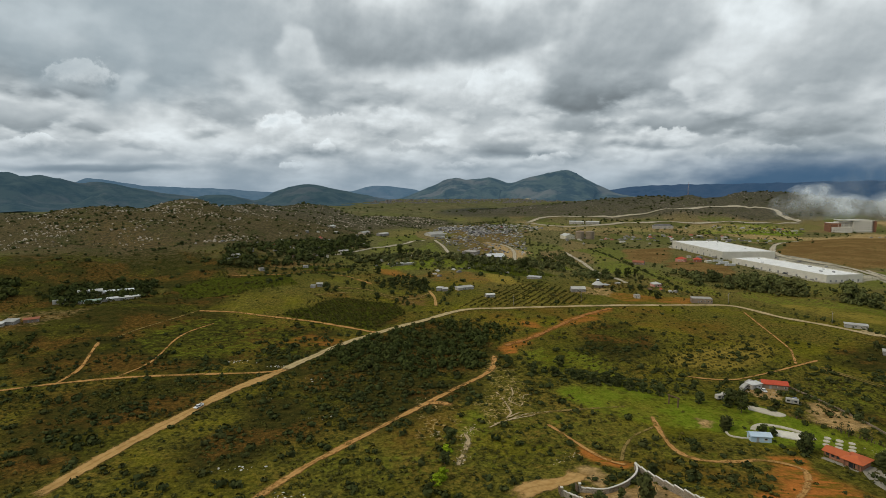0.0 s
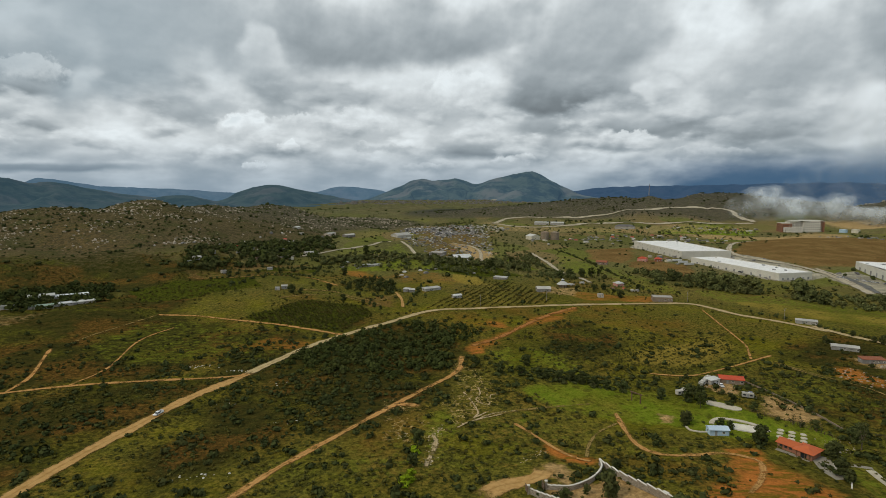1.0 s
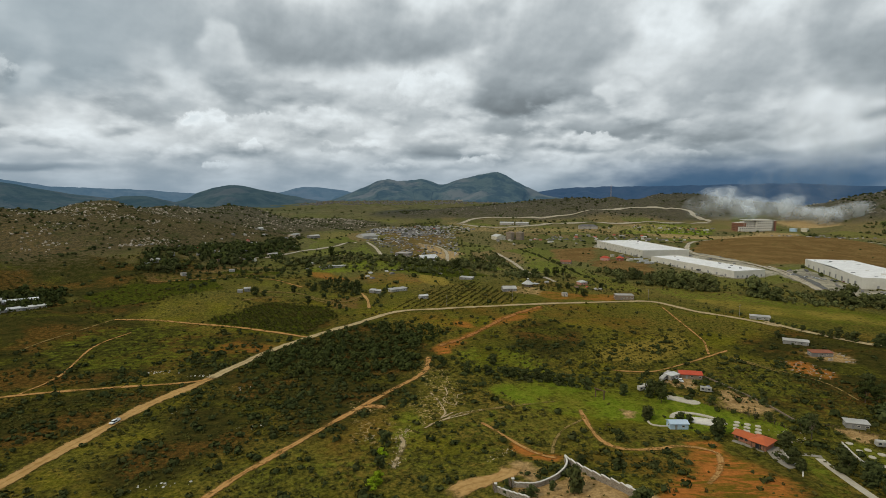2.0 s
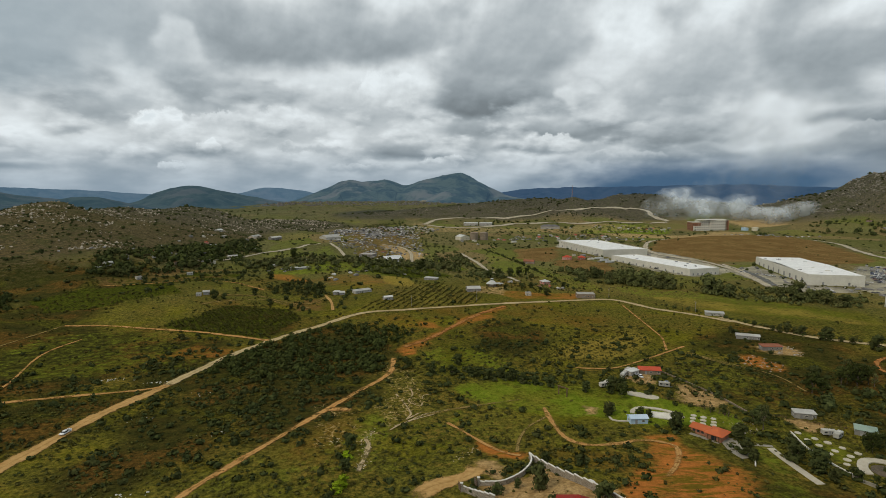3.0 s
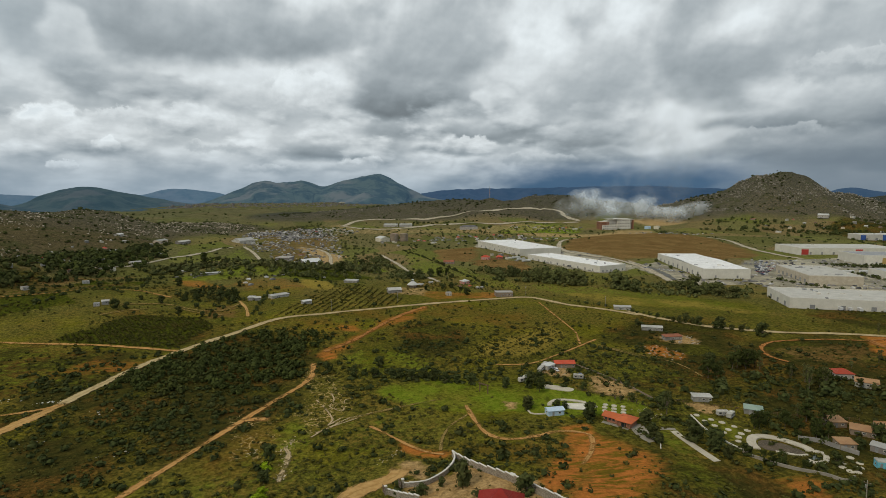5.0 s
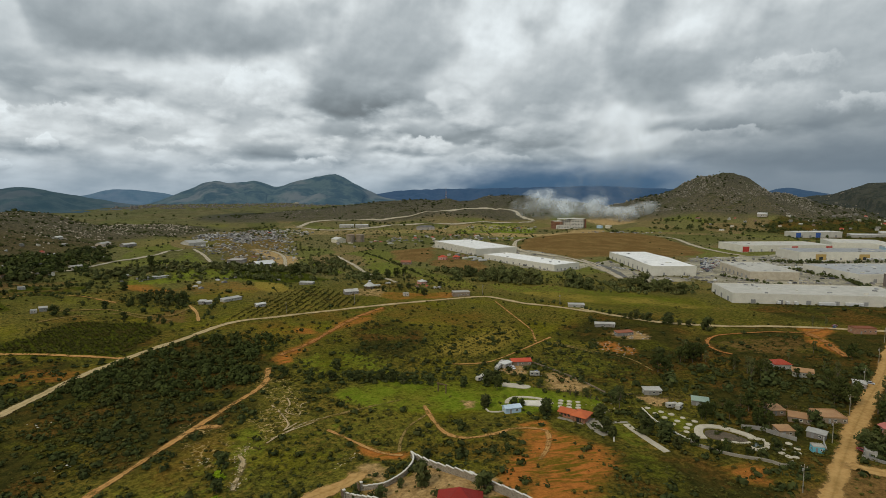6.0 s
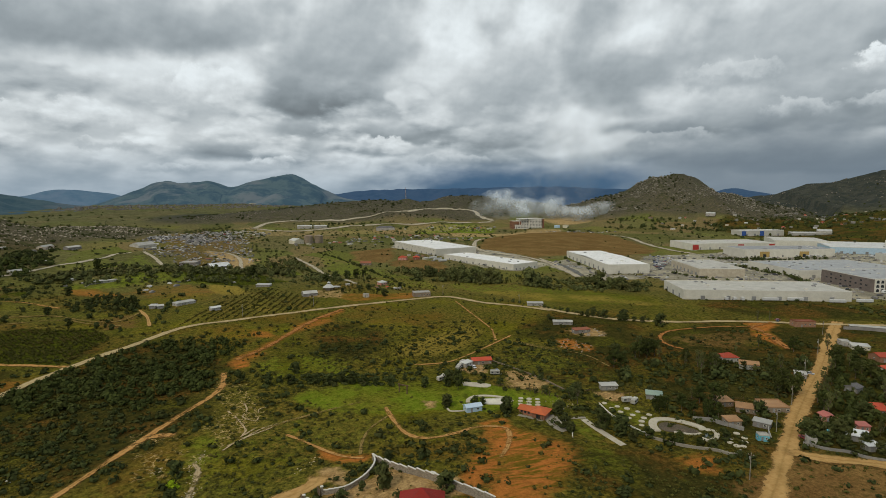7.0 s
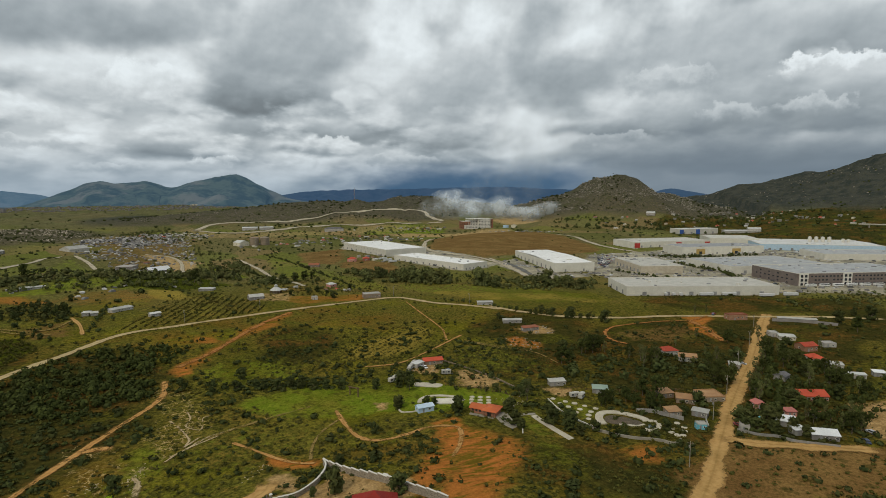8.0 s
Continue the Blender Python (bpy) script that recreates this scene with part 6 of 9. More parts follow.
# ---- plan: houses and sheds (x, y, turn, width, depth, wall height, roof form, wall and roof finish) ----
HOUSES = {
    "valley": [
        (129.4, 516.3, -2.0, 13.1, 9.6, 2.6, "gable", "grey", "metal"),
        (216.2, 547.0, 8.6, 8.3, 8.0, 3.0, "hip", "pink", "white"),
        (228.5, 475.0, -14.4, 16.6, 9.6, 4.0, "flat", "brown", "concrete"),
        (176.0, 487.5, -5.1, 5.0, 4.8, 2.6, "flat", "cream", "concrete"),
        (-3.3, 525.8, -18.1, 5.3, 5.6, 2.6, "shed", "grey", "metal"),
        (2.0, 522.9, 3.2, 5.1, 5.6, 2.2, "shed", "grey", "metal"),
        (21.0, 529.5, 29.3, 18.1, 6.4, 2.2, "shed", "white", "metal"),
        (43.0, 492.5, 16.8, 8.1, 4.8, 2.5, "gable", "white", "white"),
        (99.6, 588.2, -32.9, 14.8, 6.4, 2.2, "shed", "grey", "metal"),
        (260.3, 719.7, -29.7, 14.5, 9.6, 3.2, "gable", "brown", "rust"),
        (329.8, 749.5, -39.7, 12.1, 9.6, 4.1, "hip", "pink", "red"),
        (351.6, 747.2, -14.9, 9.9, 9.6, 3.4, "hip", "brick", "red"),
    ],
    "west": [
        (-323.0, 451.0, 19.5, 8.0, 6.4, 2.8, "flat", "white", "white"),
        (-323.0, 492.0, 33.0, 19.0, 8.0, 2.5, "gable", "white", "white"),
        (-301.5, 457.5, 30.0, 17.0, 5.5, 2.3, "shed", "white", "greenmetal"),
        (-305.0, 503.0, 30.0, 27.0, 7.0, 2.5, "gable", "grey", "bright"),
        (-284.0, 481.0, 40.0, 22.0, 6.0, 2.2, "shed", "white", "white"),
        (-305.7, 377.4, 7.9, 8.0, 7.2, 2.2, "shed", "grey", "metal"),
        (-294.0, 472.0, 40.0, 14.0, 5.0, 2.3, "gable", "white", "bright"),
        (-312.0, 370.0, 20.0, 12.0, 5.0, 2.2, "shed", "white", "white"),
        (-296.0, 384.0, 35.0, 9.0, 5.0, 2.2, "shed", "brown", "rust"),
        (-125.9, 520.8, 5.8, 4.3, 4.0, 2.2, "flat", "white", "white"),
        (-120.6, 526.0, 9.8, 5.4, 4.8, 2.7, "gable", "grey", "metal"),
        (-137.8, 751.6, 33.0, 12.5, 8.0, 3.2, "gable", "white", "metal"),
        (-185.3, 859.9, 39.5, 14.8, 6.4, 2.9, "gable", "white", "white"),
        (-235.8, 797.5, 47.7, 9.4, 11.2, 3.4, "gable", "grey", "metal"),
        (-47.1, 665.5, 8.8, 20.9, 4.8, 2.2, "shed", "white", "white"),
        (-165.8, 651.1, 16.5, 6.3, 4.8, 2.2, "flat", "white", "metal"),
    ],
    "north": [
        (-217.4, 1063.1, 79.4, 20, 8, 3.4, "gable", "white", "white"),
        (-147.4, 1016.7, 71.8, 30, 10, 4.3, "gable", "cream", "metal"),
        (-120.1, 1083.0, 51.1, 26, 10, 4.5, "gable", "grey", "metal"),
        (-208.5, 619.8, 36.7, 5.4, 6.0, 2.7, "flat", "white", "concrete"),
        (72.2, 760.5, 21.2, 26, 20, 3.9, "gable", "grey", "bright"),
        (-16.9, 1056.4, 40.1, 34, 22, 5.4, "gable", "white", "metal"),
        (42.6, 827.3, -23.7, 21.2, 20.0, 4.3, "flat", "grey", "concrete"),
        (249.0, 1086.7, 15.5, 19.5, 25.0, 6.9, "gable", "cream", "white"),
        (550.1, 1363.4, -15.5, 48.0, 18.0, 6.5, "hip", "white", "dark"),
        (358.0, 1461.2, -20.9, 37.9, 15.0, 6.2, "shed", "white", "white"),
        (397.6, 1450.5, -11.0, 34.5, 15.0, 6.2, "shed", "white", "white"),
        (1326.9, 705.1, -35.7, 84.0, 20.0, 4.7, "shed", "white", "metal"),
        (1353.9, 689.1, -52.8, 28.0, 18.0, 7.8, "gable", "white", "white"),
        (1382.8, 999.4, -60.7, 23.2, 18.0, 7.0, "gable", "white", "white"),
    ],
    "garden": [
        (126.0, 207.8, -7.5, 7.6, 4.2, 2.4, "gable", "blue", "blue"),
        (166.3, 265.2, -18.0, 11.5, 6.0, 2.4, "gable", "brown", "red"),
        (155.7, 263.8, 20.6, 6.6, 3.5, 2.4, "shed", "white", "white"),
        (201.4, 198.8, -24.6, 8.4, 4.0, 2.4, "shed", "grey", "metal"),
        (212.6, 179.7, -45.1, 7.3, 5.0, 2.4, "shed", "grey", "greenmetal"),
        (273.6, 319.2, -32.3, 14.3, 5.0, 2.4, "gable", "grey", "metal"),
        (269.0, 293.7, -12.0, 12.2, 5.0, 2.4, "shed", "grey", "rust"),
        (299.2, 386.6, -29.9, 13.8, 5.0, 2.4, "shed", "white", "metal"),
    ],
    "lane": [
        (290.1, 117.6, -36.9, 14.3, 9.0, 2.7, "gable", "brick", "red"),
        (357.6, 142.7, -33.9, 7.7, 9.0, 3.3, "hip", "cream", "red"),
        (381.2, 157.5, -22.2, 9.8, 8.0, 3.5, "gable", "brick", "red"),
        (355.4, 131.5, -52.2, 7.8, 5.0, 2.4, "shed", "white", "metal"),
        (398.7, 186.1, -43.8, 5.4, 7.0, 2.8, "flat", "white", "concrete"),
        (397.6, 176.6, -48.3, 9.7, 6.0, 2.4, "shed", "cream", "metal"),
        (258.7, 125.2, -32.4, 4.9, 5.0, 2.4, "gable", "pink", "pinkroof"),
        (260.6, 112.7, -32.9, 4.7, 4.0, 2.4, "shed", "pink", "pinkroof"),
        (248.2, 108.6, -56.6, 7.5, 6.0, 2.4, "shed", "grey", "bright"),
        (246.8, 93.9, -46.2, 9.9, 7.0, 2.4, "gable", "grey", "bright"),
        (242.2, 101.2, -27.2, 5.0, 4.0, 2.4, "shed", "grey", "bright"),
        (228.1, 115.5, -50.2, 3.5, 4.0, 2.4, "flat", "white", "concrete"),
        (308.5, 138.3, -84.5, 5.7, 7.0, 2.5, "gable", "grey", "dark"),
        (214.1, 126.5, -34.5, 4.0, 3.0, 2.4, "flat", "teal", "concrete"),
    ],
    "lane_b": [
        (344.0, 117.3, -47.9, 9.5, 3.0, 2.4, "shed", "white", "white"),
        (358.1, 111.5, -51.7, 5.5, 4.0, 2.4, "shed", "grey", "bright"),
        (401.7, 153.5, -35.3, 7.8, 6.0, 2.4, "flat", "white", "concrete"),
        (267.9, 105.4, -18.6, 4.2, 3.0, 2.4, "shed", "brown", "rust"),
        (460.7, 197.9, -50.5, 26.8, 4.0, 2.4, "shed", "grey", "concrete"),
        (300.4, 201.3, -24.9, 9.5, 8.0, 3.1, "hip", "white", "red"),
        (297.8, 186.5, -51.4, 9.9, 7.0, 3.0, "gable", "white", "tanroof"),
        (235.6, 158.9, -21.0, 6.6, 6.0, 2.4, "shed", "brown", "tanroof"),
        (237.7, 148.8, -52.8, 8.6, 7.0, 2.4, "gable", "brown", "tanroof"),
        (250.4, 144.5, -29.7, 10.7, 10.0, 2.4, "flat", "brown", "tanroof"),
        (218.0, 142.5, -24.2, 6.2, 5.0, 2.4, "shed", "brown", "tanroof"),
        (227.1, 134.7, -68.6, 6.5, 4.0, 2.4, "shed", "grey", "metal"),
        (429.6, 229.1, -27.7, 15.3, 7.0, 4.1, "flat", "brick", "rust"),
        (307.3, 163.3, -53.8, 5.4, 5.0, 2.4, "shed", "grey", "metal"),
    ],
}


# ---- building materials ----
def ribbed(name, a, b, pitch=3.0, rough=0.5, metal=0.0, rust=(0.22, 0.12, 0.06), worn=0.35):
    """Ribbed sheet with streaks of wear."""
    m, n = material(name, rough, 0.14, metal)
    p = n.node("ShaderNodeTexCoord", out=3)
    big = n.noise(n.pos, 0.12, 5, 0.65)
    small = n.noise(n.pos, 1.4, 4, 0.6)
    seam = n.node("ShaderNodeTexWave", {"wave_type": "BANDS", "bands_direction": "X"}, vector=p, scale=pitch, distortion=0.0)
    col = n.mix(n.ramp(big, 0.35, 0.65), a, b)
    col = n.mix(n.math("MULTIPLY", n.ramp(small, 0.55, 0.8), worn), col, rust)
    col = n.mix(n.math("MULTIPLY", n.ramp(seam, 0.75, 1.0), 0.18), col, (0.12, 0.12, 0.12))
    rnd = n.node("ShaderNodeObjectInfo", out=5)
    col = n.node("ShaderNodeHueSaturation", hue=0.5, saturation=1.0, value=n.ramp(rnd, 0, 1, 0.82, 1.1, False), color=col)
    n.put(col, n.bsdf.inputs["Base Color"])
    bumped(n, seam, 0.4, 0.05)
    return m


WALLS = {
    "white": mottled("white_plaster", (0.44, 0.42, 0.37), (0.34, 0.32, 0.28), (0.26, 0.24, 0.20), 0.25, jitter=0.3),
    "cream": mottled("cream_plaster", (0.58, 0.52, 0.40), (0.48, 0.42, 0.32), (0.35, 0.30, 0.22), 0.25, jitter=0.4),
    "grey": mottled("bare_block", (0.26, 0.245, 0.22), (0.20, 0.19, 0.17), (0.14, 0.13, 0.11), 0.3, jitter=0.5),
    "brown": mottled("brown_block", (0.26, 0.20, 0.145), (0.20, 0.155, 0.11), (0.13, 0.10, 0.075), 0.3, jitter=0.3),
    "brick": mottled("red_brick_wall", (0.30, 0.145, 0.085), (0.24, 0.11, 0.065), (0.36, 0.24, 0.17), 0.8, jitter=0.3),
    "pink": mottled("pink_plaster", (0.55, 0.26, 0.20), (0.46, 0.22, 0.17), (0.36, 0.20, 0.15), 0.3),
    "blue": mottled("pale_blue_paint", (0.42, 0.55, 0.66), (0.36, 0.48, 0.58), (0.30, 0.38, 0.44), 0.4),
    "teal": mottled("teal_paint", (0.10, 0.36, 0.44), (0.14, 0.42, 0.50), (0.3, 0.4, 0.42), 0.5),
    "taupe": mottled("taupe_panels", (0.155, 0.125, 0.11), (0.185, 0.15, 0.135), (0.12, 0.10, 0.09), 0.2),
    "rustbrown": mottled("rust_brown_cladding", (0.25, 0.115, 0.065), (0.21, 0.095, 0.055), (0.16, 0.08, 0.05), 0.2),
}
ROOFS = {
    "terracotta": ribbed("terracotta_roof", (0.52, 0.135, 0.045), (0.44, 0.105, 0.038), 6, 0.8, rust=(0.30, 0.11, 0.05), worn=0.5),
    "red": ribbed("red_roof", (0.48, 0.075, 0.032), (0.40, 0.06, 0.028), 6, 0.6, rust=(0.28, 0.10, 0.06), worn=0.5),
    "metal": ribbed("galvanised_sheet", (0.36, 0.345, 0.31), (0.46, 0.445, 0.41), 6, 0.5, 0.0),
    "white": ribbed("white_sheet", (0.46, 0.46, 0.43), (0.56, 0.55, 0.52), 4, 0.5, rust=(0.4, 0.37, 0.32), worn=0.3),
    "bright": ribbed("bright_sheet", (0.60, 0.61, 0.61), (0.72, 0.725, 0.72), 6, 0.4, rust=(0.4, 0.38, 0.35), worn=0.3),
    "deepred": ribbed("deep_red_roof", (0.33, 0.028, 0.018), (0.27, 0.024, 0.016), 6, 0.6, rust=(0.2, 0.05, 0.03), worn=0.3),
    "rust": ribbed("rusty_sheet", (0.30, 0.10, 0.05), (0.22, 0.085, 0.045), 6, 0.8),
    "dark": ribbed("dark_roof", (0.10, 0.095, 0.095), (0.14, 0.13, 0.13), 4, 0.6),
    "concrete": mottled("roof_concrete", (0.40, 0.38, 0.34), (0.32, 0.30, 0.27), (0.22, 0.20, 0.18), 0.3, jitter=0.4),
    "blue": ribbed("blue_sheet", (0.50, 0.62, 0.74), (0.58, 0.69, 0.79), 8, 0.4, rust=(0.42, 0.5, 0.56), worn=0.2),
    "greenmetal": ribbed("green_sheet", (0.22, 0.30, 0.24), (0.28, 0.36, 0.29), 8, 0.5),
    "pinkroof": ribbed("faded_red_sheet", (0.50, 0.16, 0.13), (0.44, 0.15, 0.12), 8, 0.6),
    "tanroof": ribbed("clay_tile_roof", (0.40, 0.235, 0.115), (0.32, 0.175, 0.085), 9, 0.8, rust=(0.18, 0.12, 0.08), worn=0.5),
}
PLANT_ROOF = ribbed("plant_roof_sheet", (0.46, 0.455, 0.43), (0.55, 0.545, 0.52), 1.2, 0.5, rust=(0.40, 0.38, 0.34), worn=0.45)
PLANT_WHITE = ribbed("plant_white_roof", (0.70, 0.69, 0.66), (0.80, 0.79, 0.76), 1.2, 0.5, rust=(0.44, 0.42, 0.38), worn=0.4)
PLANT_GREY = ribbed("plant_grey_roof", (0.27, 0.275, 0.275), (0.35, 0.355, 0.35), 1.2, 0.5, rust=(0.28, 0.27, 0.26), worn=0.4)
PLANT_TAN = ribbed("plant_tan_roof", (0.42, 0.40, 0.345), (0.51, 0.485, 0.425), 1.2, 0.5, rust=(0.34, 0.30, 0.24), worn=0.5)
PLANT_WALL = ribbed("white_wall_panel", (0.60, 0.575, 0.50), (0.53, 0.505, 0.435), 1.0, 0.55, rust=(0.5, 0.48, 0.44), worn=0.3)
GLASS = mottled("dark_window_glass", (0.025, 0.03, 0.035), (0.04, 0.045, 0.05), scale=0.5, rough=0.12, spec=0.6)
DOOR = mottled("grey_metal_door", (0.20, 0.20, 0.20), (0.26, 0.26, 0.25), scale=1.0, jitter=0.6)
TRIM = mottled("white_trim", (0.64, 0.61, 0.54), (0.55, 0.52, 0.46), (0.38, 0.35, 0.29), 0.8)
CONCRETE = mottled("worn_concrete", (0.30, 0.27, 0.215), (0.24, 0.215, 0.17), (0.16, 0.145, 0.115), 0.25, bump=0.3)
PALE_CONCRETE = mottled("pale_terrace", (0.50, 0.45, 0.35), (0.42, 0.37, 0.28), (0.36, 0.32, 0.25), 0.35, bump=0.2)
WOOD = mottled("dark_timber", (0.10, 0.06, 0.035), (0.15, 0.095, 0.055), scale=1.5, bump=0.4)
STEEL = mottled("grey_steel", (0.30, 0.30, 0.30), (0.40, 0.40, 0.39), scale=0.8, rough=0.45, metal=0.6)
RUBBER = mottled("tyre_rubber", (0.02, 0.02, 0.02), (0.03, 0.03, 0.03), scale=4)


def block(bm, x, y, z, sx, sy, sz, bevel=0.0):
    """A box from its centre below, standing on z."""
    r = bmesh.ops.create_cube(bm, size=1.0, matrix=Matrix.Translation((x, y, z + sz / 2)) @ Matrix.Diagonal((sx, sy, sz, 1)))
    if bevel:
        es = list({e for v in r["verts"] for e in v.link_edges})
        bmesh.ops.bevel(bm, geom=es, offset=bevel, segments=1, affect="EDGES")


def boxed(x, y, z, sx, sy, sz, bevel=0.0):
    bm = bmesh.new()
    block(bm, x, y, z, sx, sy, sz, bevel)
    return bm


def window(parent, x, y, z, w, h, side, mat=None):
    """A framed pane on a wall; side is the way the wall faces: front, back, left or right."""
    t = 0.12
    bm = bmesh.new()
    if side in ("front", "back"):
        for dx, dz, sx, sz in ((0, 0, w, 0.12), (0, h - 0.12, w, 0.12), (-w / 2 + 0.06, 0.12, 0.12, h - 0.24), (w / 2 - 0.06, 0.12, 0.12, h - 0.24)):
            block(bm, x + dx, y, z + dz, sx, t, sz)
        fr = part("window", bm, mat or TRIM, parent)
        part("pane", boxed(x, y, z + 0.1, w - 0.2, t * 0.6, h - 0.2), GLASS, fr)
    else:
        for dy, dz, sy, sz in ((0, 0, w, 0.12), (0, h - 0.12, w, 0.12), (-w / 2 + 0.06, 0.12, 0.12, h - 0.24), (w / 2 - 0.06, 0.12, 0.12, h - 0.24)):
            block(bm, x, y + dy, z + dz, t, sy, sz)
        fr = part("window", bm, mat or TRIM, parent)
        part("pane", boxed(x, y, z + 0.1, t * 0.6, w - 0.2, h - 0.2), GLASS, fr)
    return fr


def roof_mesh(form, w, d, h, eave):
    """A roof with thickness over walls of height h."""
    bm = bmesh.new()
    W, D, t = w / 2 + eave, d / 2 + eave, 0.18
    if form == "flat":
        block(bm, 0, 0, h, w, d, 0.16)
        for x, y, sx, sy in ((0, d / 2 - 0.1, w, 0.2), (0, 0.1 - d / 2, w, 0.2), (w / 2 - 0.1, 0, 0.2, d - 0.4), (0.1 - w / 2, 0, 0.2, d - 0.4)):
            block(bm, x, y, h + 0.16, sx, sy, 0.35)
        return bm
    rise = {"gable": 0.20, "hip": 0.24, "steep": 0.38, "shed": 0.10}[form] * min(w, d)
    if form == "shed":
        top = [(-W, -D, h), (W, -D, h), (W, D, h + rise), (-W, D, h + rise)]
        faces = [(0, 1, 2, 3)]
    elif form == "gable":
        if w >= d:
            top = [(-W, -D, h - 0.1), (W, -D, h - 0.1), (W, 0, h + rise), (-W, 0, h + rise), (W, D, h - 0.1), (-W, D, h - 0.1)]
        else:
            top = [(W, -D, h - 0.1), (W, D, h - 0.1), (0, D, h + rise), (0, -D, h + rise), (-W, D, h - 0.1), (-W, -D, h - 0.1)]
        faces = [(0, 1, 2, 3), (3, 2, 4, 5)]
    else:
        k = abs(w - d) / 2
        a, b = ((-k, 0, h + rise), (k, 0, h + rise)) if w >= d else ((0, -k, h + rise), (0, k, h + rise))
        top = [(-W, -D, h - 0.1), (W, -D, h - 0.1), (W, D, h - 0.1), (-W, D, h - 0.1), a, b]
        faces = [(0, 1, 5, 4), (1, 2, 5), (2, 3, 4, 5), (3, 0, 4)] if w >= d else [(0, 1, 4), (1, 2, 5, 4), (2, 3, 5), (3, 0, 4, 5)]
    vs = [bm.verts.new(v) for v in top]
    fs = [bm.faces.new([vs[i] for i in f]) for f in faces]
    r = bmesh.ops.extrude_face_region(bm, geom=fs)
    for v in r["geom"]:
        if isinstance(v, bmesh.types.BMVert):
            v.co.z += t
    bmesh.ops.recalc_face_normals(bm, faces=bm.faces)
    return bm


def gable_fill(bm, form, w, d, h):
    """The wall triangles or wedge under a pitched roof."""
    if form == "gable":
        rise = 0.20 * min(w, d)
        rows = [((-w / 2, -d / 2), (-w / 2, d / 2), (-w / 2, 0)), ((w / 2, -d / 2), (w / 2, d / 2), (w / 2, 0))] if w >= d else [((-w / 2, -d / 2), (w / 2, -d / 2), (0, -d / 2)), ((-w / 2, d / 2), (w / 2, d / 2), (0, d / 2))]
        for a, b, c in rows:
            sx, sy = (0.2 if a[0] < 0 else -0.2, 0) if w >= d else (0, 0.2 if a[1] < 0 else -0.2)
            q = [bm.verts.new((p[0], p[1], z)) for p, z in ((a, h), (b, h), (c, h + rise))]
            q2 = [bm.verts.new((p[0] + sx, p[1] + sy, z)) for p, z in ((a, h), (b, h), (c, h + rise))]
            bm.faces.new(q), bm.faces.new(q2)
    elif form == "shed":
        rise = 0.10 * min(w, d)
        block(bm, 0, d / 2 - 0.1, h, w, 0.2, rise)


WORDS = {"white": "white-plastered", "cream": "cream-plastered", "grey": "bare grey block", "brown": "brown block", "brick": "red brick", "pink": "pink-painted", "blue": "pale blue", "teal": "teal-painted"}
TOPS = {"deepred": "deep red", "red": "bright red", "metal": "grey sheet-metal", "white": "white sheet-metal", "bright": "bright silvery metal", "rust": "rusty sheet-metal", "dark": "dark grey", "concrete": "flat concrete", "blue": "pale blue metal", "greenmetal": "faded green metal", "pinkroof": "faded red metal", "tanroof": "clay-brown tiled"}


def house(x, y, turn, w, d, h, form, wall, roof, group=""):
    shed = form == "shed" or w * d < 30 or (roof in ("metal", "bright", "rust") and w > 2.2 * d)
    root = new("shed" if shed else "house")
    bm = boxed(0, 0, -0.8, w, d, h + 0.8)
    gable_fill(bm, form, w, d, h)
    part("wall", bm, WALLS[wall], root)
    part("roof", roof_mesh(form, w, d, h + 0.004, 0.0 if form == "flat" else 0.35), ROOFS[roof], root)
    part("door", boxed(-w * 0.18, -d / 2, 0, min(1.0, w * 0.2) if w < 20 else 3.0, 0.14, min(2.1, h * 0.85), 0.02), DOOR, root)
    for k in range(max(1, min(4, int(w / 4)))):
        n_ = max(1, min(4, int(w / 4)))
        wx = w * (0.12 + 0.72 * (k + 0.5) / n_ - 0.36 + 0.1)
        if abs(wx + w * 0.18) > 1.2:
            window(root, min(wx, w / 2 - 0.8), -d / 2, h * 0.38, min(1.3, w * 0.2), min(1.0, h * 0.36), "front")
    window(root, -w / 2, 0, h * 0.38, min(1.3, d * 0.25), min(1.0, h * 0.36), "left")
    root.matrix_basis = pose(x, y, float(ground_z(x, y)), 0, 0, turn)
    return tagged(root, f"{WORDS[wall]} {'shed' if shed else 'house'} with a {TOPS[roof]} roof", "shed" if shed else "house", group)


GROUPS = {"valley": "houses along the orchard road", "west": "western village houses", "north": "sheds of the northern yards", "garden": "garden sheds", "lane": "houses along the dirt road", "lane_b": "houses along the dirt road"}
for area, rows in HOUSES.items():
    for row in rows:
        house(*row, group=GROUPS[area])


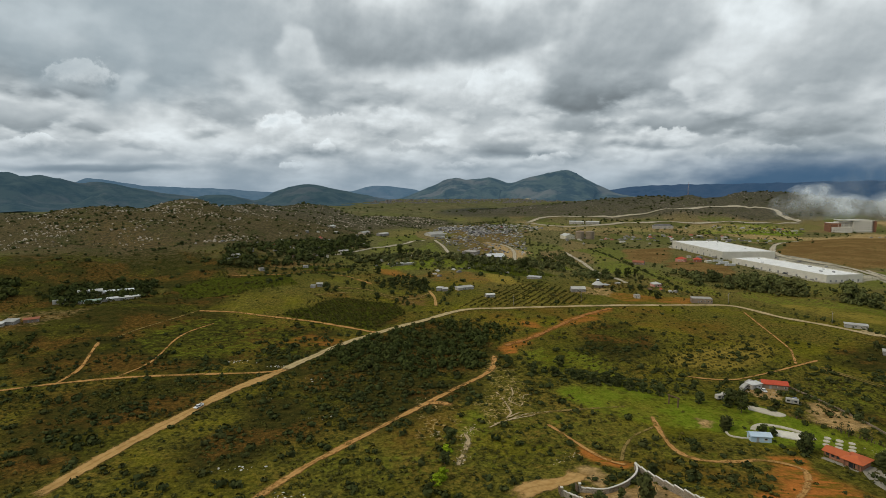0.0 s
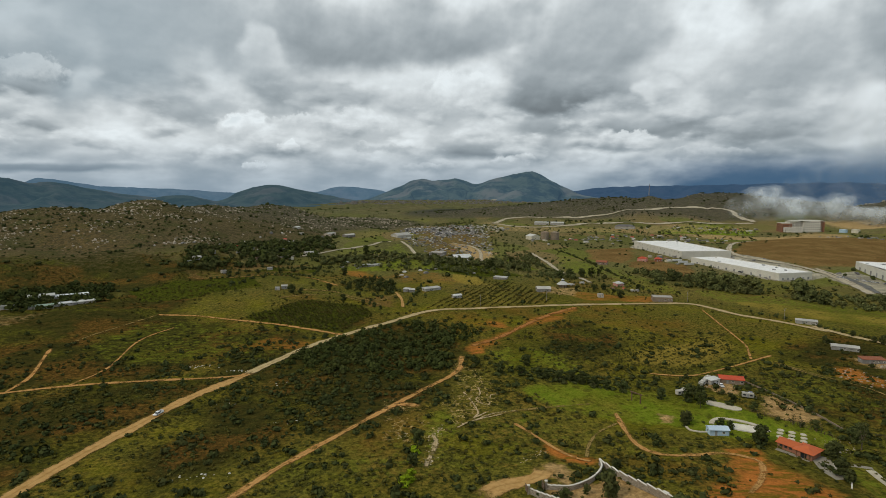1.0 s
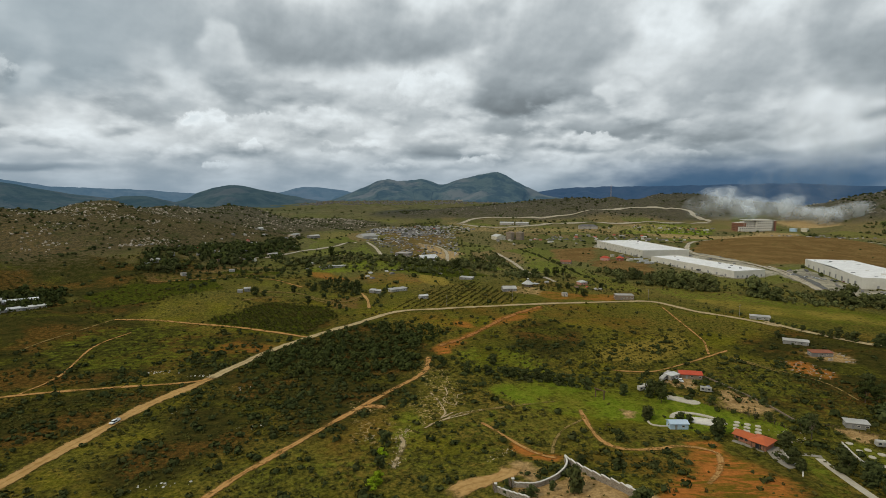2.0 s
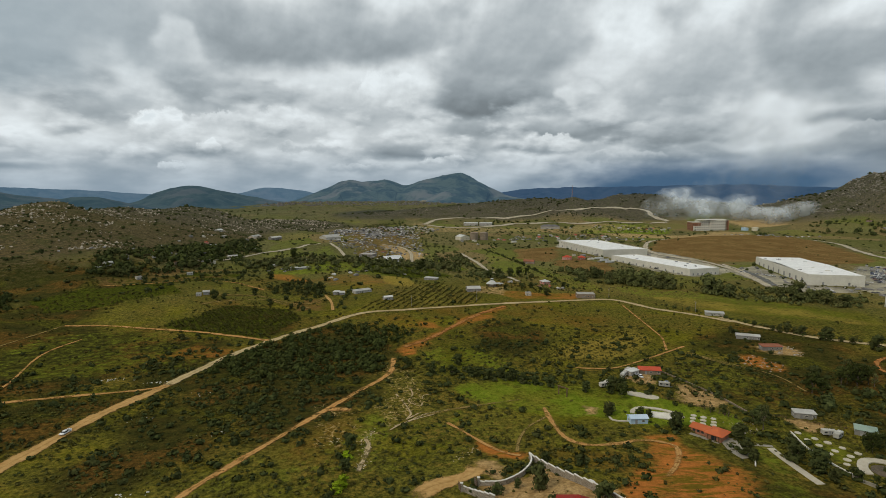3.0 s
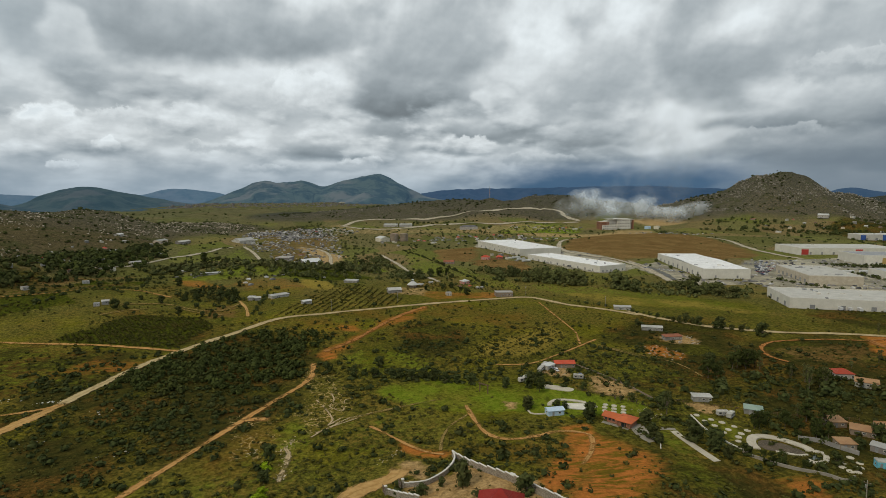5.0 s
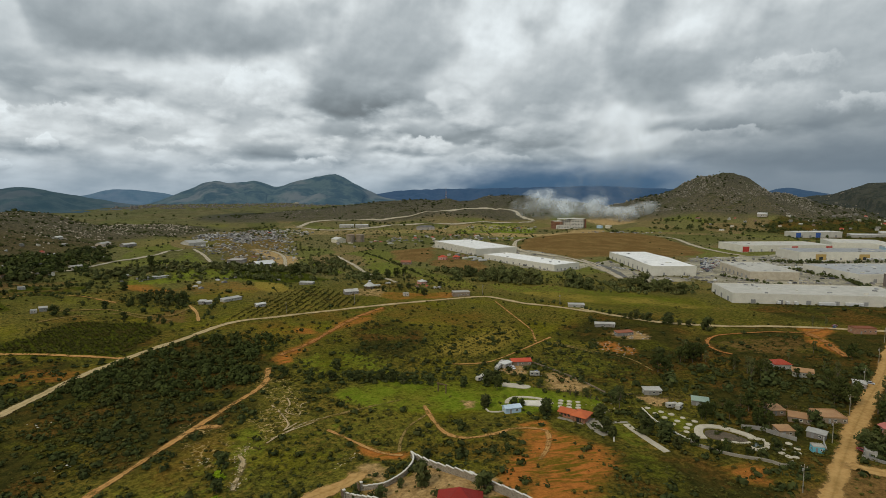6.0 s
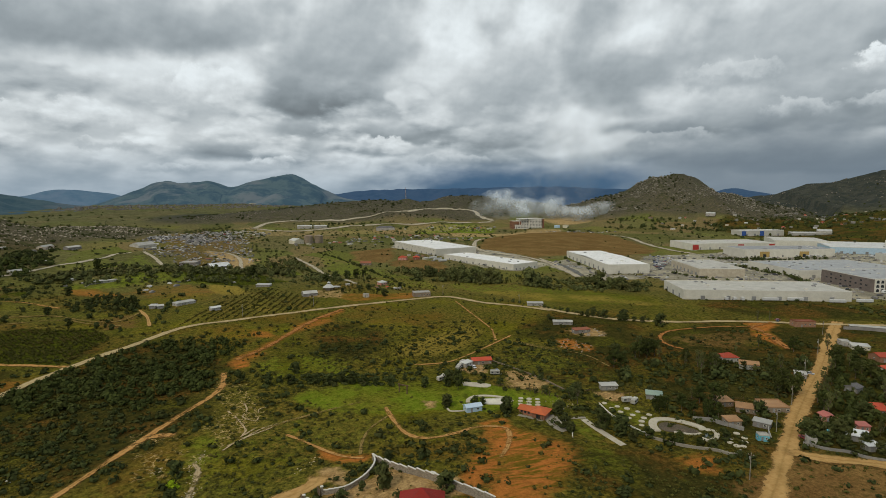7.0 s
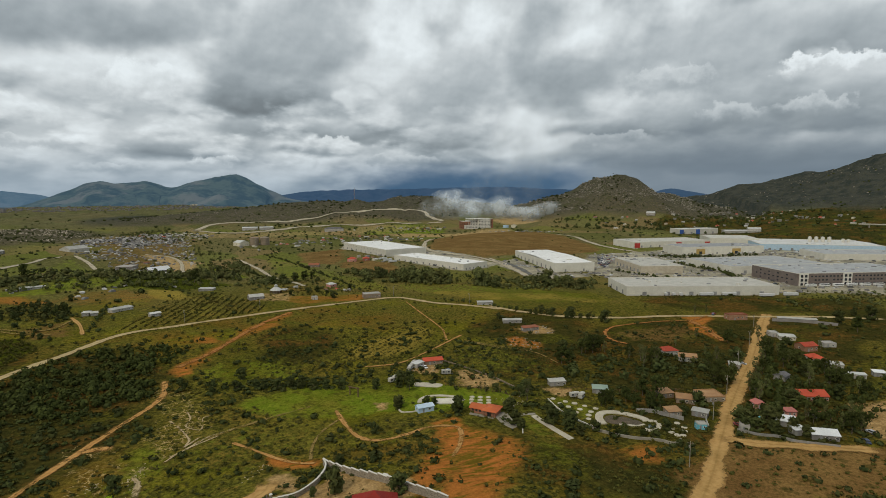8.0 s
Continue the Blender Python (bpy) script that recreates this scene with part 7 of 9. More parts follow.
# ---- factory halls ----
def hall(name, label, x, y, turn, w, d, h, roof, wall=None, docks=(), strips=0, vents=12, category="warehouse", windows=0):
    root = new(name)
    wall = wall or PLANT_WALL
    part("wall", boxed(0, 0, -1.5, w, d, h + 1.5), wall, root)
    bm = bmesh.new()
    ridge = 0.012 * d
    W, D = w / 2 - 0.4, d / 2 - 0.4
    vs = [bm.verts.new(p) for p in ((-W, -D, h + 0.05), (W, -D, h + 0.05), (W, 0, h + ridge), (-W, 0, h + ridge), (W, D, h + 0.05), (-W, D, h + 0.05))]
    bm.faces.new([vs[i] for i in (0, 1, 2, 3)]), bm.faces.new([vs[i] for i in (3, 2, 4, 5)])
    part("roof", bm, roof, root)
    bm = bmesh.new()
    for px, py, sx, sy in ((0, -d / 2 + 0.2, w, 0.4), (0, d / 2 - 0.2, w, 0.4), (-w / 2 + 0.2, 0, 0.4, d - 0.8), (w / 2 - 0.2, 0, 0.4, d - 0.8)):
        block(bm, px, py, h, sx, sy, 0.7)
    part("parapet", bm, TRIM, root)
    r = random.Random(name + str(x))
    for side, n, dw, dh in docks:
        for k in range(n):
            s = (k + 0.5) / n - 0.5
            if side == "front":
                part("dock_door", boxed(s * w * 0.92, -d / 2, 0.2, dw, 0.3, dh, 0.03), DOOR, root)
            else:
                part("dock_door", boxed((-w / 2) if side == "left" else w / 2, s * d * 0.92, 0.2, 0.3, dw, dh, 0.03), DOOR, root)
    for k in range(strips):
        s = (k + 0.5) / strips - 0.5
        part("skylight", boxed(s * w * 0.95, d * 0.24, h + ridge * 0.55, 1.2, d * 0.36, 0.14), ROOFS["bright"], root)
        part("skylight", boxed(s * w * 0.95, -d * 0.24, h + ridge * 0.55, 1.2, d * 0.36, 0.14), ROOFS["bright"], root)
    for k in range(vents):
        sx, sy = r.uniform(1.2, 4.5), r.uniform(1.2, 3.0)
        part("roof_unit", boxed(r.uniform(-0.45, 0.45) * w, r.uniform(-0.42, 0.42) * d, h + 0.02, sx, sy, r.uniform(0.7, 1.8), 0.08), r.choice([STEEL, TRIM, DOOR]), root)
    for k in range(windows):
        window(root, ((k + 0.5) / windows - 0.5) * w * 0.95, -d / 2, h * 0.72, 1.6, 1.2, "front")
    root.matrix_basis = pose(x, y, float(ground_z(x, y)), 0, 0, turn)
    return tagged(root, label, category, "factory halls on the industrial estate")


hall("warehouse", "long white factory hall with a pale ribbed roof", 430.7, 846.2, -89.0, 162, 75, 10.5, PLANT_WHITE, docks=(("front", 8, 3, 3.5),), windows=14, vents=6)
hall("warehouse", "long white warehouse with small dock doors along its side", 421, 654.0, -81.3, 150, 44.3, 7.5, PLANT_WHITE, docks=(("front", 10, 2.6, 3), ("right", 6, 2.2, 2.5)), vents=6)
hall("warehouse", "white factory hall with dark dock bays on its long side", 550.9, 559.2, -23.0, 53.8, 162.6, 10.4, PLANT_WHITE, docks=(("left", 9, 4, 5), ("front", 2, 2, 3)), vents=24)
hall("warehouse", "beige factory hall with a grey roof and loading doors", 619.2, 450.6, -30.6, 53.3, 90, 9.1, PLANT_TAN, WALLS["cream"], docks=(("left", 7, 4, 4),), vents=16)
hall("warehouse", "long low off-white hall beside the green field", 514.9, 323.2, -32.6, 149.7, 57.2, 8.6, PLANT_TAN, docks=(("front", 6, 4, 3.5), ("left", 3, 4, 4)), vents=14)
hall("warehouse", "wide grey-roofed factory hall with white walls", 744.2, 375.5, -22.4, 140.7, 91, 9.2, PLANT_GREY, docks=(("front", 5, 4, 4),), vents=30)
w8 = hall("warehouse", "long white hall with yellow entrance panels", 869.7, 508.6, -25.7, 141.7, 59.1, 11.5, PLANT_GREY, docks=(("front", 6, 2.4, 3),), vents=10)
w9 = hall("warehouse", "long white hall with red entrance panels", 911.6, 634.5, -20.9, 157.5, 72.3, 10.1, PLANT_TAN, docks=(("front", 8, 3, 4),), vents=10)
hall("warehouse", "white factory hall with a pale tan roof", 1054.1, 584.8, -47.6, 85.6, 90, 12.1, PLANT_TAN, vents=6)
hall("warehouse", "huge white and pale blue factory hall", 1087.4, 457.4, -48.8, 186.8, 120, 10.5, PLANT_ROOF, WALLS["blue"], docks=(("front", 10, 4, 4),), vents=26)
hall("warehouse", "wide factory hall with a blue-grey roof", 963.7, 343.1, -40.3, 116.3, 70, 8.3, PLANT_GREY, vents=14)
wb = hall("warehouse", "white hall with blue entrance panels", 1250.8, 780.5, -18.8, 110.2, 35, 12.1, PLANT_ROOF, docks=(("front", 5, 5, 5),), vents=4)
RED_PANEL = mottled("red_panel", (0.42, 0.05, 0.04), (0.36, 0.05, 0.04), scale=0.3)
YELLOW_PANEL = mottled("ochre_panel", (0.42, 0.29, 0.10), (0.36, 0.25, 0.09), scale=0.3)
BLUE_PANEL = mottled("blue_panel", (0.04, 0.09, 0.28), (0.05, 0.11, 0.32), scale=0.3)
for s in (-0.28, 0.16):
    part("entrance_panel", boxed(s * 141, -29.6, 0.1, 15, 0.5, 8.5, 0.05), YELLOW_PANEL, w8, "ochre entrance panel")
    part("entrance_door", boxed(s * 141, -29.8, 0.1, 5, 0.5, 4.5, 0.05), GLASS, w8)
for s in (-0.46, 0.08, 0.46):
    part("entrance_panel", boxed(s * 157, -36.3, 0.1, 11, 0.5, 8.5, 0.05), RED_PANEL, w9, "red entrance panel")
for s in (-0.44, -0.02):
    part("entrance_panel", boxed(s * 110, -17.7, 0.1, 11, 0.5, 11, 0.05), BLUE_PANEL, wb, "blue entrance panel")


def tank(name, label, x, y, z, r, h, mat, category="tank"):
    root = new(name)
    bm = bmesh.new()
    bmesh.ops.create_cone(bm, cap_ends=True, segments=20, radius1=r, radius2=r, depth=h, matrix=Matrix.Translation((0, 0, h / 2)))
    part("shell", bm, mat, root)
    bm = bmesh.new()
    bmesh.ops.create_cone(bm, cap_ends=True, segments=20, radius1=r * 1.04, radius2=r * 0.2, depth=h * 0.12, matrix=Matrix.Translation((0, 0, h * 1.06)))
    part("lid", bm, mat, root)
    bm = bmesh.new()
    for s in (-0.2, 0.2):
        limb(bm, (s, -r - 0.15, 0), (s, -r - 0.15, h), 0.05, 0.05, 5)
    for k in range(int(h / 0.6)):
        limb(bm, (-0.2, -r - 0.15, k * 0.6 + 0.3), (0.2, -r - 0.15, k * 0.6 + 0.3), 0.03, 0.03, 4)
    part("ladder", bm, STEEL, root)
    root.matrix_basis = pose(x, y, z)
    return tagged(root, label, category)


for k in range(4):
    tank("storage_tank", "tall white storage tank on the factory roof", 1081 + k * 7, 452 - k * 7.5, float(ground_z(1087, 457)) + 10.9, 2.9, 9.5, TRIM)
for k in range(2):
    tank("storage_tank", "tall white storage tank on the factory roof", 1117 + k * 6, 414 - k * 6, float(ground_z(1087, 457)) + 10.9, 2.6, 6.5, TRIM)
for k in range(2):
    tank("silo", "brown weathered concrete silo", 272 + k * 19, 1080 - k * 4, float(ground_z(281, 1079)) - 0.3, 8.5, 15, WALLS["brown"], "silo")
tank("water_tank", "light blue round water tank beside the hospital", 985, 1180, float(ground_z(985, 1180)) - 0.2, 8, 7, WALLS["blue"])
tank("water_tank", "pale round water tank beside the hospital", 1008, 1172, float(ground_z(1008, 1172)) - 0.2, 8, 8, WALLS["cream"])


def arch_portal(parent, x, y, z, w, h):
    """A white frontispiece with rows of arched openings."""
    p = part("portal", boxed(x, y, z, w, 1.2, h, 0.1), TRIM, parent, "white arched frontispiece")
    for r_ in range(3):
        for c in range(2):
            bm = bmesh.new()
            cx, cz = x + (c - 0.5) * w * 0.45, z + 0.9 + r_ * (h - 1.2) / 3
            ww, hh = w * 0.28, (h - 1.2) / 3 * 0.72
            ring = [(cx - ww / 2, cz), (cx + ww / 2, cz)] + [(cx + ww / 2 * math.cos(a), cz + hh - ww / 2 + ww / 2 * math.sin(a)) for a in np.linspace(0, math.pi, 9)]
            vs = [bm.verts.new((px, y - 0.68, pz)) for px, pz in ring]
            f = bm.faces.new(vs)
            ex = bmesh.ops.extrude_face_region(bm, geom=[f])
            for v in ex["geom"]:
                if isinstance(v, bmesh.types.BMVert):
                    v.co.y += 0.3
            bmesh.ops.recalc_face_normals(bm, faces=bm.faces)
            part("arched_window", bm, GLASS, p)


def office_hall():
    w, d, h = 150.0, 72.5, 13.5
    root = hall("office_hall", "brown three-storey factory with white arched frontispieces", 713, 270.6, -27.2, w, d, h, PLANT_GREY, WALLS["taupe"], vents=26, category="factory")
    for r_ in range(3):
        for k in range(34):
            x = -w / 2 + 4 + k * (w - 8) / 33
            if min(abs(x + 68), abs(x + 17), abs(x - 36)) > 6.5 and not (r_ == 1 and k % 5 == 3):
                window(root, x, -d / 2, 1.6 + r_ * 4.0, 2.6, 1.7, "front", WALLS["taupe"])
        for k in range(9):
            if r_ == 1 or k % 2:
                window(root, -w / 2, -d / 2 + 8 + k * 7, 1.6 + r_ * 4.0, 3.0, 1.6, "left", WALLS["taupe"])
    for x in (-68, -17, 36):
        arch_portal(root, x, -d / 2 - 0.3, 0, 10.5, h + 0.6)


office_hall()


def hospital():
    root = new("hospital")
    z = float(ground_z(916.8, 1226.9))
    for k, (x, y, w, d, h, mat) in enumerate(((-38, 0, 24, 40, 22, WALLS["rustbrown"]), (-14, 4, 30, 36, 25, TRIM), (22, 0, 44, 40, 30, TRIM), (45.5, 1, 9, 42, 29, WALLS["rustbrown"]), (-24, -14, 44, 20, 11, TRIM))):
        wing = part("wing", boxed(x, y, -2, w, d, h + 2), mat, root, "rust-brown wing" if mat == WALLS["rustbrown"] else "white wing")
        part("roof_slab", boxed(x, y, h, w + 0.8, d + 0.8, 0.7, 0.1), TRIM, wing)
        for r_ in range(int(h / 4.6)):
            cols = max(1, int(w / 5.5))
            for c in range(cols):
                part("window", boxed(x + ((c + 0.5) / cols - 0.5) * w * 0.9, y - d / 2, 2.4 + r_ * 4.6, 2.9, 0.3, 1.5), GLASS, wing)
            for c in range(5):
                part("window", boxed(x - w / 2, y + (c - 2) * d * 0.16, 2.4 + r_ * 4.6, 0.3, 3.2, 1.5), GLASS, wing)
    part("canopy", boxed(-10, -6, 29.5, 46, 34, 0.9, 0.1), TRIM, root, "white roof canopy")
    bm = bmesh.new()
    for x in (-31, -20, -9, 2):
        block(bm, x, -20, 10, 1.0, 1.0, 19.5)
    part("column", bm, TRIM, root)
    root.matrix_basis = pose(916.8, 1226.9, z, 0, 0, -17.7) @ Matrix.Scale(0.88, 4)
    return tagged(root, "white and rust-brown multi-storey hospital with rows of windows", "hospital")


hospital()


# ---- garden restaurant ----
def ribbon(name, course, width, thick, mat, parent=None, lift=0.0, step=1.0):
    """A slab of that width and thickness that follows a course over the ground, as a mesh object."""
    line = resample(course, step)
    tang = np.gradient(line, axis=0)
    tang /= np.linalg.norm(tang, axis=1)[:, None] + 1e-9
    side = np.stack([tang[:, 1], -tang[:, 0]], -1) * width / 2
    l, r = line - side, line + side
    z = ground_z(line[:, 0], line[:, 1]) + lift
    cols = [np.column_stack([l, z - 0.6]), np.column_stack([l, z + thick]), np.column_stack([r, z + thick]), np.column_stack([r, z - 0.6])]
    v = np.stack(cols, 1).reshape(-1, 3)
    n_ = len(line)
    quads = [(j * 4 + i, j * 4 + i + 1, j * 4 + i + 5, j * 4 + i + 4) for j in range(n_ - 1) for i in range(3)]
    quads += [(0, 1, 2, 3), tuple(4 * (n_ - 1) + i for i in (3, 2, 1, 0))]
    me = quad_mesh(name, v, quads, smooth=False)
    me.materials.append(mat)
    ob = new(name, me)
    ob.parent = parent
    return ob


def pad(name, outline, thick, mat, parent=None, lift=0.0):
    """A rounded flat slab over an outline."""
    ring = resample(list(outline) + [outline[0]], 0.6)[:-1]
    z = float(np.max(ground_z(ring[:, 0], ring[:, 1]))) + lift
    bm = bmesh.new()
    f = bm.faces.new([bm.verts.new((x, y, z - 0.8)) for x, y in ring])
    ex = bmesh.ops.extrude_face_region(bm, geom=[f])
    for v in ex["geom"]:
        if isinstance(v, bmesh.types.BMVert):
            v.co.z += thick + 0.8
    bmesh.ops.recalc_face_normals(bm, faces=bm.faces)
    me = bpy.data.meshes.new(name)
    bm.to_mesh(me)
    bm.free()
    me.materials.append(mat)
    ob = new(name, me)
    ob.parent = parent
    return ob


# brown floor, darkened: the shade inside a sunken basin put into the colour
SHADED_BASIN = mottled("shaded_basin_floor", (0.115, 0.085, 0.055), (0.075, 0.06, 0.04), (0.19, 0.15, 0.10), 0.3, bump=0.3)
WATER = mottled("pond_water", (0.03, 0.045, 0.03), (0.04, 0.055, 0.035), scale=0.3, rough=0.08, spec=0.5)
WHITE_BASIN = mottled("white_basin", (0.66, 0.62, 0.52), (0.58, 0.54, 0.45), (0.42, 0.38, 0.31), 0.4)


def restaurant():
    root = new("restaurant")
    part("wall", boxed(-3.2, 0.5, -1.0, 8.0, 6.5, 3.5), WALLS["brick"], root)
    part("wall", boxed(4.2, 0.0, -1.0, 6.6, 8.5, 3.9), WALLS["brick"], root)
    wing = roof_mesh("gable", 8.0, 6.5, 2.5, 0.7)
    bmesh.ops.translate(wing, verts=wing.verts, vec=(-3.2, 0.5, 0))
    part("roof", wing, ROOFS["terracotta"], root)
    main = roof_mesh("hip", 6.6, 8.5, 2.95, 1.0)
    bmesh.ops.translate(main, verts=main.verts, vec=(4.2, 0, 0))
    part("roof", main, ROOFS["terracotta"], root)
    for x in (1.6, 3.3, 5.0, 6.7):
        part("post", boxed(x, -4.9, -0.6, 0.22, 0.22, 3.7), WOOD, root)
    for x in (-5.6, -3.6, -1.6):
        window(root, x, -2.75, 0.9, 1.3, 1.3, "front", WOOD)
    part("door", boxed(4.2, -4.25, 0, 2.4, 0.12, 2.3, 0.02), GLASS, root)
    part("terrace", boxed(0.2, -4.6, -0.7, 13.8, 2.4, 0.75), CONCRETE, root)
    root.matrix_basis = pose(147.6, 190.4, float(ground_z(147, 190)), 0, 0, -60) @ Matrix.Scale(0.86, 4)
    return tagged(root, "red brick restaurant with orange tiled roofs and a terrace", "restaurant")


restaurant()


def pavilion():
    root = new("pavilion")
    bm = bmesh.new()
    bmesh.ops.create_cone(bm, cap_ends=True, segments=16, radius1=6.2, radius2=0.9, depth=3.8, matrix=Matrix.Translation((0, 0, 4.9)))
    part("roof", bm, ROOFS["white"], root)
    bm = bmesh.new()
    bmesh.ops.create_cone(bm, cap_ends=True, segments=12, radius1=1.3, radius2=1.3, depth=1.0, matrix=Matrix.Translation((0, 0, 7.2)))
    part("cupola", bm, GLASS, root)
    bm = bmesh.new()
    bmesh.ops.create_cone(bm, cap_ends=True, segments=12, radius1=1.9, radius2=0.1, depth=1.2, matrix=Matrix.Translation((0, 0, 8.2)))
    part("cupola_roof", bm, ROOFS["white"], root)
    for k in range(12):
        a = k * math.pi / 6
        part("post", boxed(5.6 * math.cos(a), 5.6 * math.sin(a), -0.4, 0.3, 0.3, 3.6), WOOD, root)
    bm = bmesh.new()
    bmesh.ops.create_cone(bm, cap_ends=True, segments=16, radius1=3.8, radius2=3.8, depth=3.3, matrix=Matrix.Translation((0, 0, 1.4)))
    part("wall", bm, WALLS["brown"], root)
    part("porch", boxed(9.0, 0.5, 2.6, 6.4, 5.0, 0.2), ROOFS["white"], root)
    for x, y in ((11.8, -1.6), (11.8, 2.6)):
        part("post", boxed(x, y, -0.4, 0.25, 0.25, 3.0), WOOD, root)
    root.matrix_basis = pose(153.8, 535.0, float(ground_z(153.8, 535)), 0, 0, 5)
    return tagged(root, "round pavilion with a conical white roof and small cupola", "pavilion")


pavilion()


def disc():
    bm = bmesh.new()
    bmesh.ops.create_cone(bm, cap_ends=True, segments=24, radius1=1.25, radius2=1.25, depth=0.5, matrix=Matrix.Translation((0, 0, -0.05)))
    bmesh.ops.bevel(bm, geom=[e for e in bm.edges if e.calc_face_angle(0) > 1], offset=0.06, segments=1, affect="EDGES")
    me = bpy.data.meshes.new("concrete_disc")
    bm.to_mesh(me)
    bm.free()
    me.materials.append(PALE_CONCRETE)
    return tagged(new("concrete_disc", me), "round pale concrete pad set in the lawn", "concrete pad", "round pads on the lawns")


pads = [(153.6, 208.3), (151.4, 205.7), (149.2, 202.8), (156.7, 205.8), (154.4, 202.9), (152.2, 200.1), (160.0, 203.7), (157.9, 200.6), (155.8, 198.0),
        (185.8, 185.6), (184.4, 179.5), (188.3, 179.8), (184.9, 174.5), (190.4, 175.9), (187.2, 169.5), (192.2, 171.1), (183.1, 167.9), (189.2, 164.8), (185.4, 162.7),
        (194.2, 166.3), (182.1, 159.8), (210.8, 135.4), (209.5, 131.1), (205.9, 128.6), (201.8, 126.5), (204.4, 133.2), (200.3, 131.0), (200.1, 128.0)]
first = disc()
first.matrix_basis = pose(*pads[0], float(ground_z(*pads[0])) + 0.06)
for p in pads[1:]:
    copy_thing(first, pose(*p, float(ground_z(*p)) + 0.06) @ Matrix.Scale(rng.uniform(0.9, 1.12), 4))


def garden_pool():
    root = new("garden_pool")
    ribbon("curved_walk", [(128.5, 216.5), (130.4, 219), (135, 221), (141.6, 218.2), (146.5, 212.8), (147.6, 207.0)], 2.0, 0.35, PALE_CONCRETE, root)
    pad("basin", [(137.0, 215.6), (141.5, 213.6), (145.2, 211.0), (145.0, 208.0), (142.2, 206.6), (139, 208.2), (135.4, 210.6), (134.6, 213.6)], 0.25, WHITE_BASIN, root)
    ribbon("rim", [(137.0, 215.6), (141.5, 213.6), (145.2, 211.0), (145.0, 208.0), (142.2, 206.6), (139, 208.2), (135.4, 210.6), (134.6, 213.6), (137.0, 215.6)], 0.5, 0.45, TRIM, root)
    return tagged(root, "drained white kidney-shaped pool with a curved walk", "pool")


def river_pool():
    root = new("river_pool")
    ribbon("curved_walk", [(183.1, 152.3), (185.4, 156.4), (189.2, 159.8), (192.8, 160.9), (196.5, 159.6), (199.7, 156.3), (201.9, 151.3), (202.8, 146.6), (201.4, 143.9)], 3.4, 0.42, PALE_CONCRETE, root)
    ribbon("pond_walk", [(201.4, 143.9), (203.8, 143.0), (204.3, 140.3), (201.8, 138.0), (198.2, 136.2), (194.4, 136.4), (193.6, 139.4)], 2.0, 0.38, PALE_CONCRETE, root)
    ribbon("inner_walk", [(197.8, 142.4), (194.0, 143.0), (191.8, 145.2), (188.6, 148.4)], 1.1, 0.34, PALE_CONCRETE, root)
    pad("basin", [(186.7, 154.6), (190.2, 157.3), (194.6, 156.3), (198.0, 150.4), (198.8, 144.6), (196.8, 143.4), (193.3, 144.5), (190.4, 147.0), (186.8, 150.6)], 0.1, SHADED_BASIN, root)
    pad("pond", [(198.3, 142.0), (201.1, 141.3), (201.2, 139.3), (198.2, 137.9), (195.9, 138.9), (196.1, 140.7)], 0.14, WATER, root)
    return tagged(root, "winding pale pool terrace with a dry basin and dark pond", "pool")


garden_pool()
river_pool()
for name, label, course, width, thick, mat in (
        ("garden_walk", "pale concrete garden walk", [(164.0, 175.7), (162.7, 170), (161.2, 159.2), (160.3, 149.2)], 3.0, 0.10, PALE_CONCRETE),
        ("garden_kerb", "low curved white kerb along the lawn", [(183.2, 186.4), (178.3, 173.1), (176.7, 160.6), (177.2, 151.0)], 0.5, 0.55, TRIM),
        ("driveway", "grey paved driveway beside the restaurant", [(153.5, 186.5), (150.8, 181.0), (149.4, 175.5), (149.6, 170)], 6.0, 0.08, CONCRETE),
        ("driveway_kerb", "pale kerb round the driveway", [(154.0, 180.5), (151.8, 174.5), (150.6, 168.5), (147.0, 163.8)], 0.45, 0.4, TRIM),
        ("garden_walk", "narrow paved path across the garden", [(154.5, 179.5), (160.2, 179.2), (166, 176.8)], 2.0, 0.09, CONCRETE),
        ("garden_border", "wavy stone border round a garden bed", [(116.5, 214.9), (116.3, 211.5), (119.5, 209.6), (124.5, 208.8)], 0.8, 0.4, PALE_CONCRETE),
        ("retaining_wall", "low grey retaining wall below the pool", [(174.6, 151.0), (178.3, 142.0), (182.5, 135.5), (188.6, 129.0), (191.1, 123.6), (196.6, 124.2)], 0.5, 1.1, CONCRETE),
        ("garden_wall", "grey block wall beside the pool garden", [(207.0, 153.5), (212.5, 148.9), (213.9, 143.6), (216.1, 135.7)], 0.4, 1.7, WALLS["grey"]),
        ("yard_wall", "grey block wall along the yard", [(171.0, 268), (174, 265.4), (177.9, 244.1), (180.3, 225.4), (180.1, 207.6)], 0.3, 0.8, WALLS["brown"]),
        ("lane_wall", "low grey wall in front of the lane houses", [(224.6, 116.5), (227.0, 109.2), (231.5, 103.9), (233.0, 97.3), (242.1, 85.5)], 0.35, 1.1, WALLS["grey"]),
        ("plot_wall", "long grey block wall by the field", [(446.4, 209.5), (460.3, 193.8), (468.3, 172.8)], 0.5, 2.2, WALLS["grey"]),
        ("kiosk_wall", "pale wall beside the dirt road", [(216.5, 124.5), (223.0, 129.5), (230.5, 133.5)], 0.4, 1.8, WALLS["white"])):
    tagged(ribbon(name, course, width, thick, mat), label, name.replace("_", " "))
tagged(pad("concrete_court", [(137.5, 236.5), (146.5, 228.5), (150.5, 231.5), (141.0, 240.5)], 0.2, PALE_CONCRETE), "weathered pale concrete court in the garden", "court")


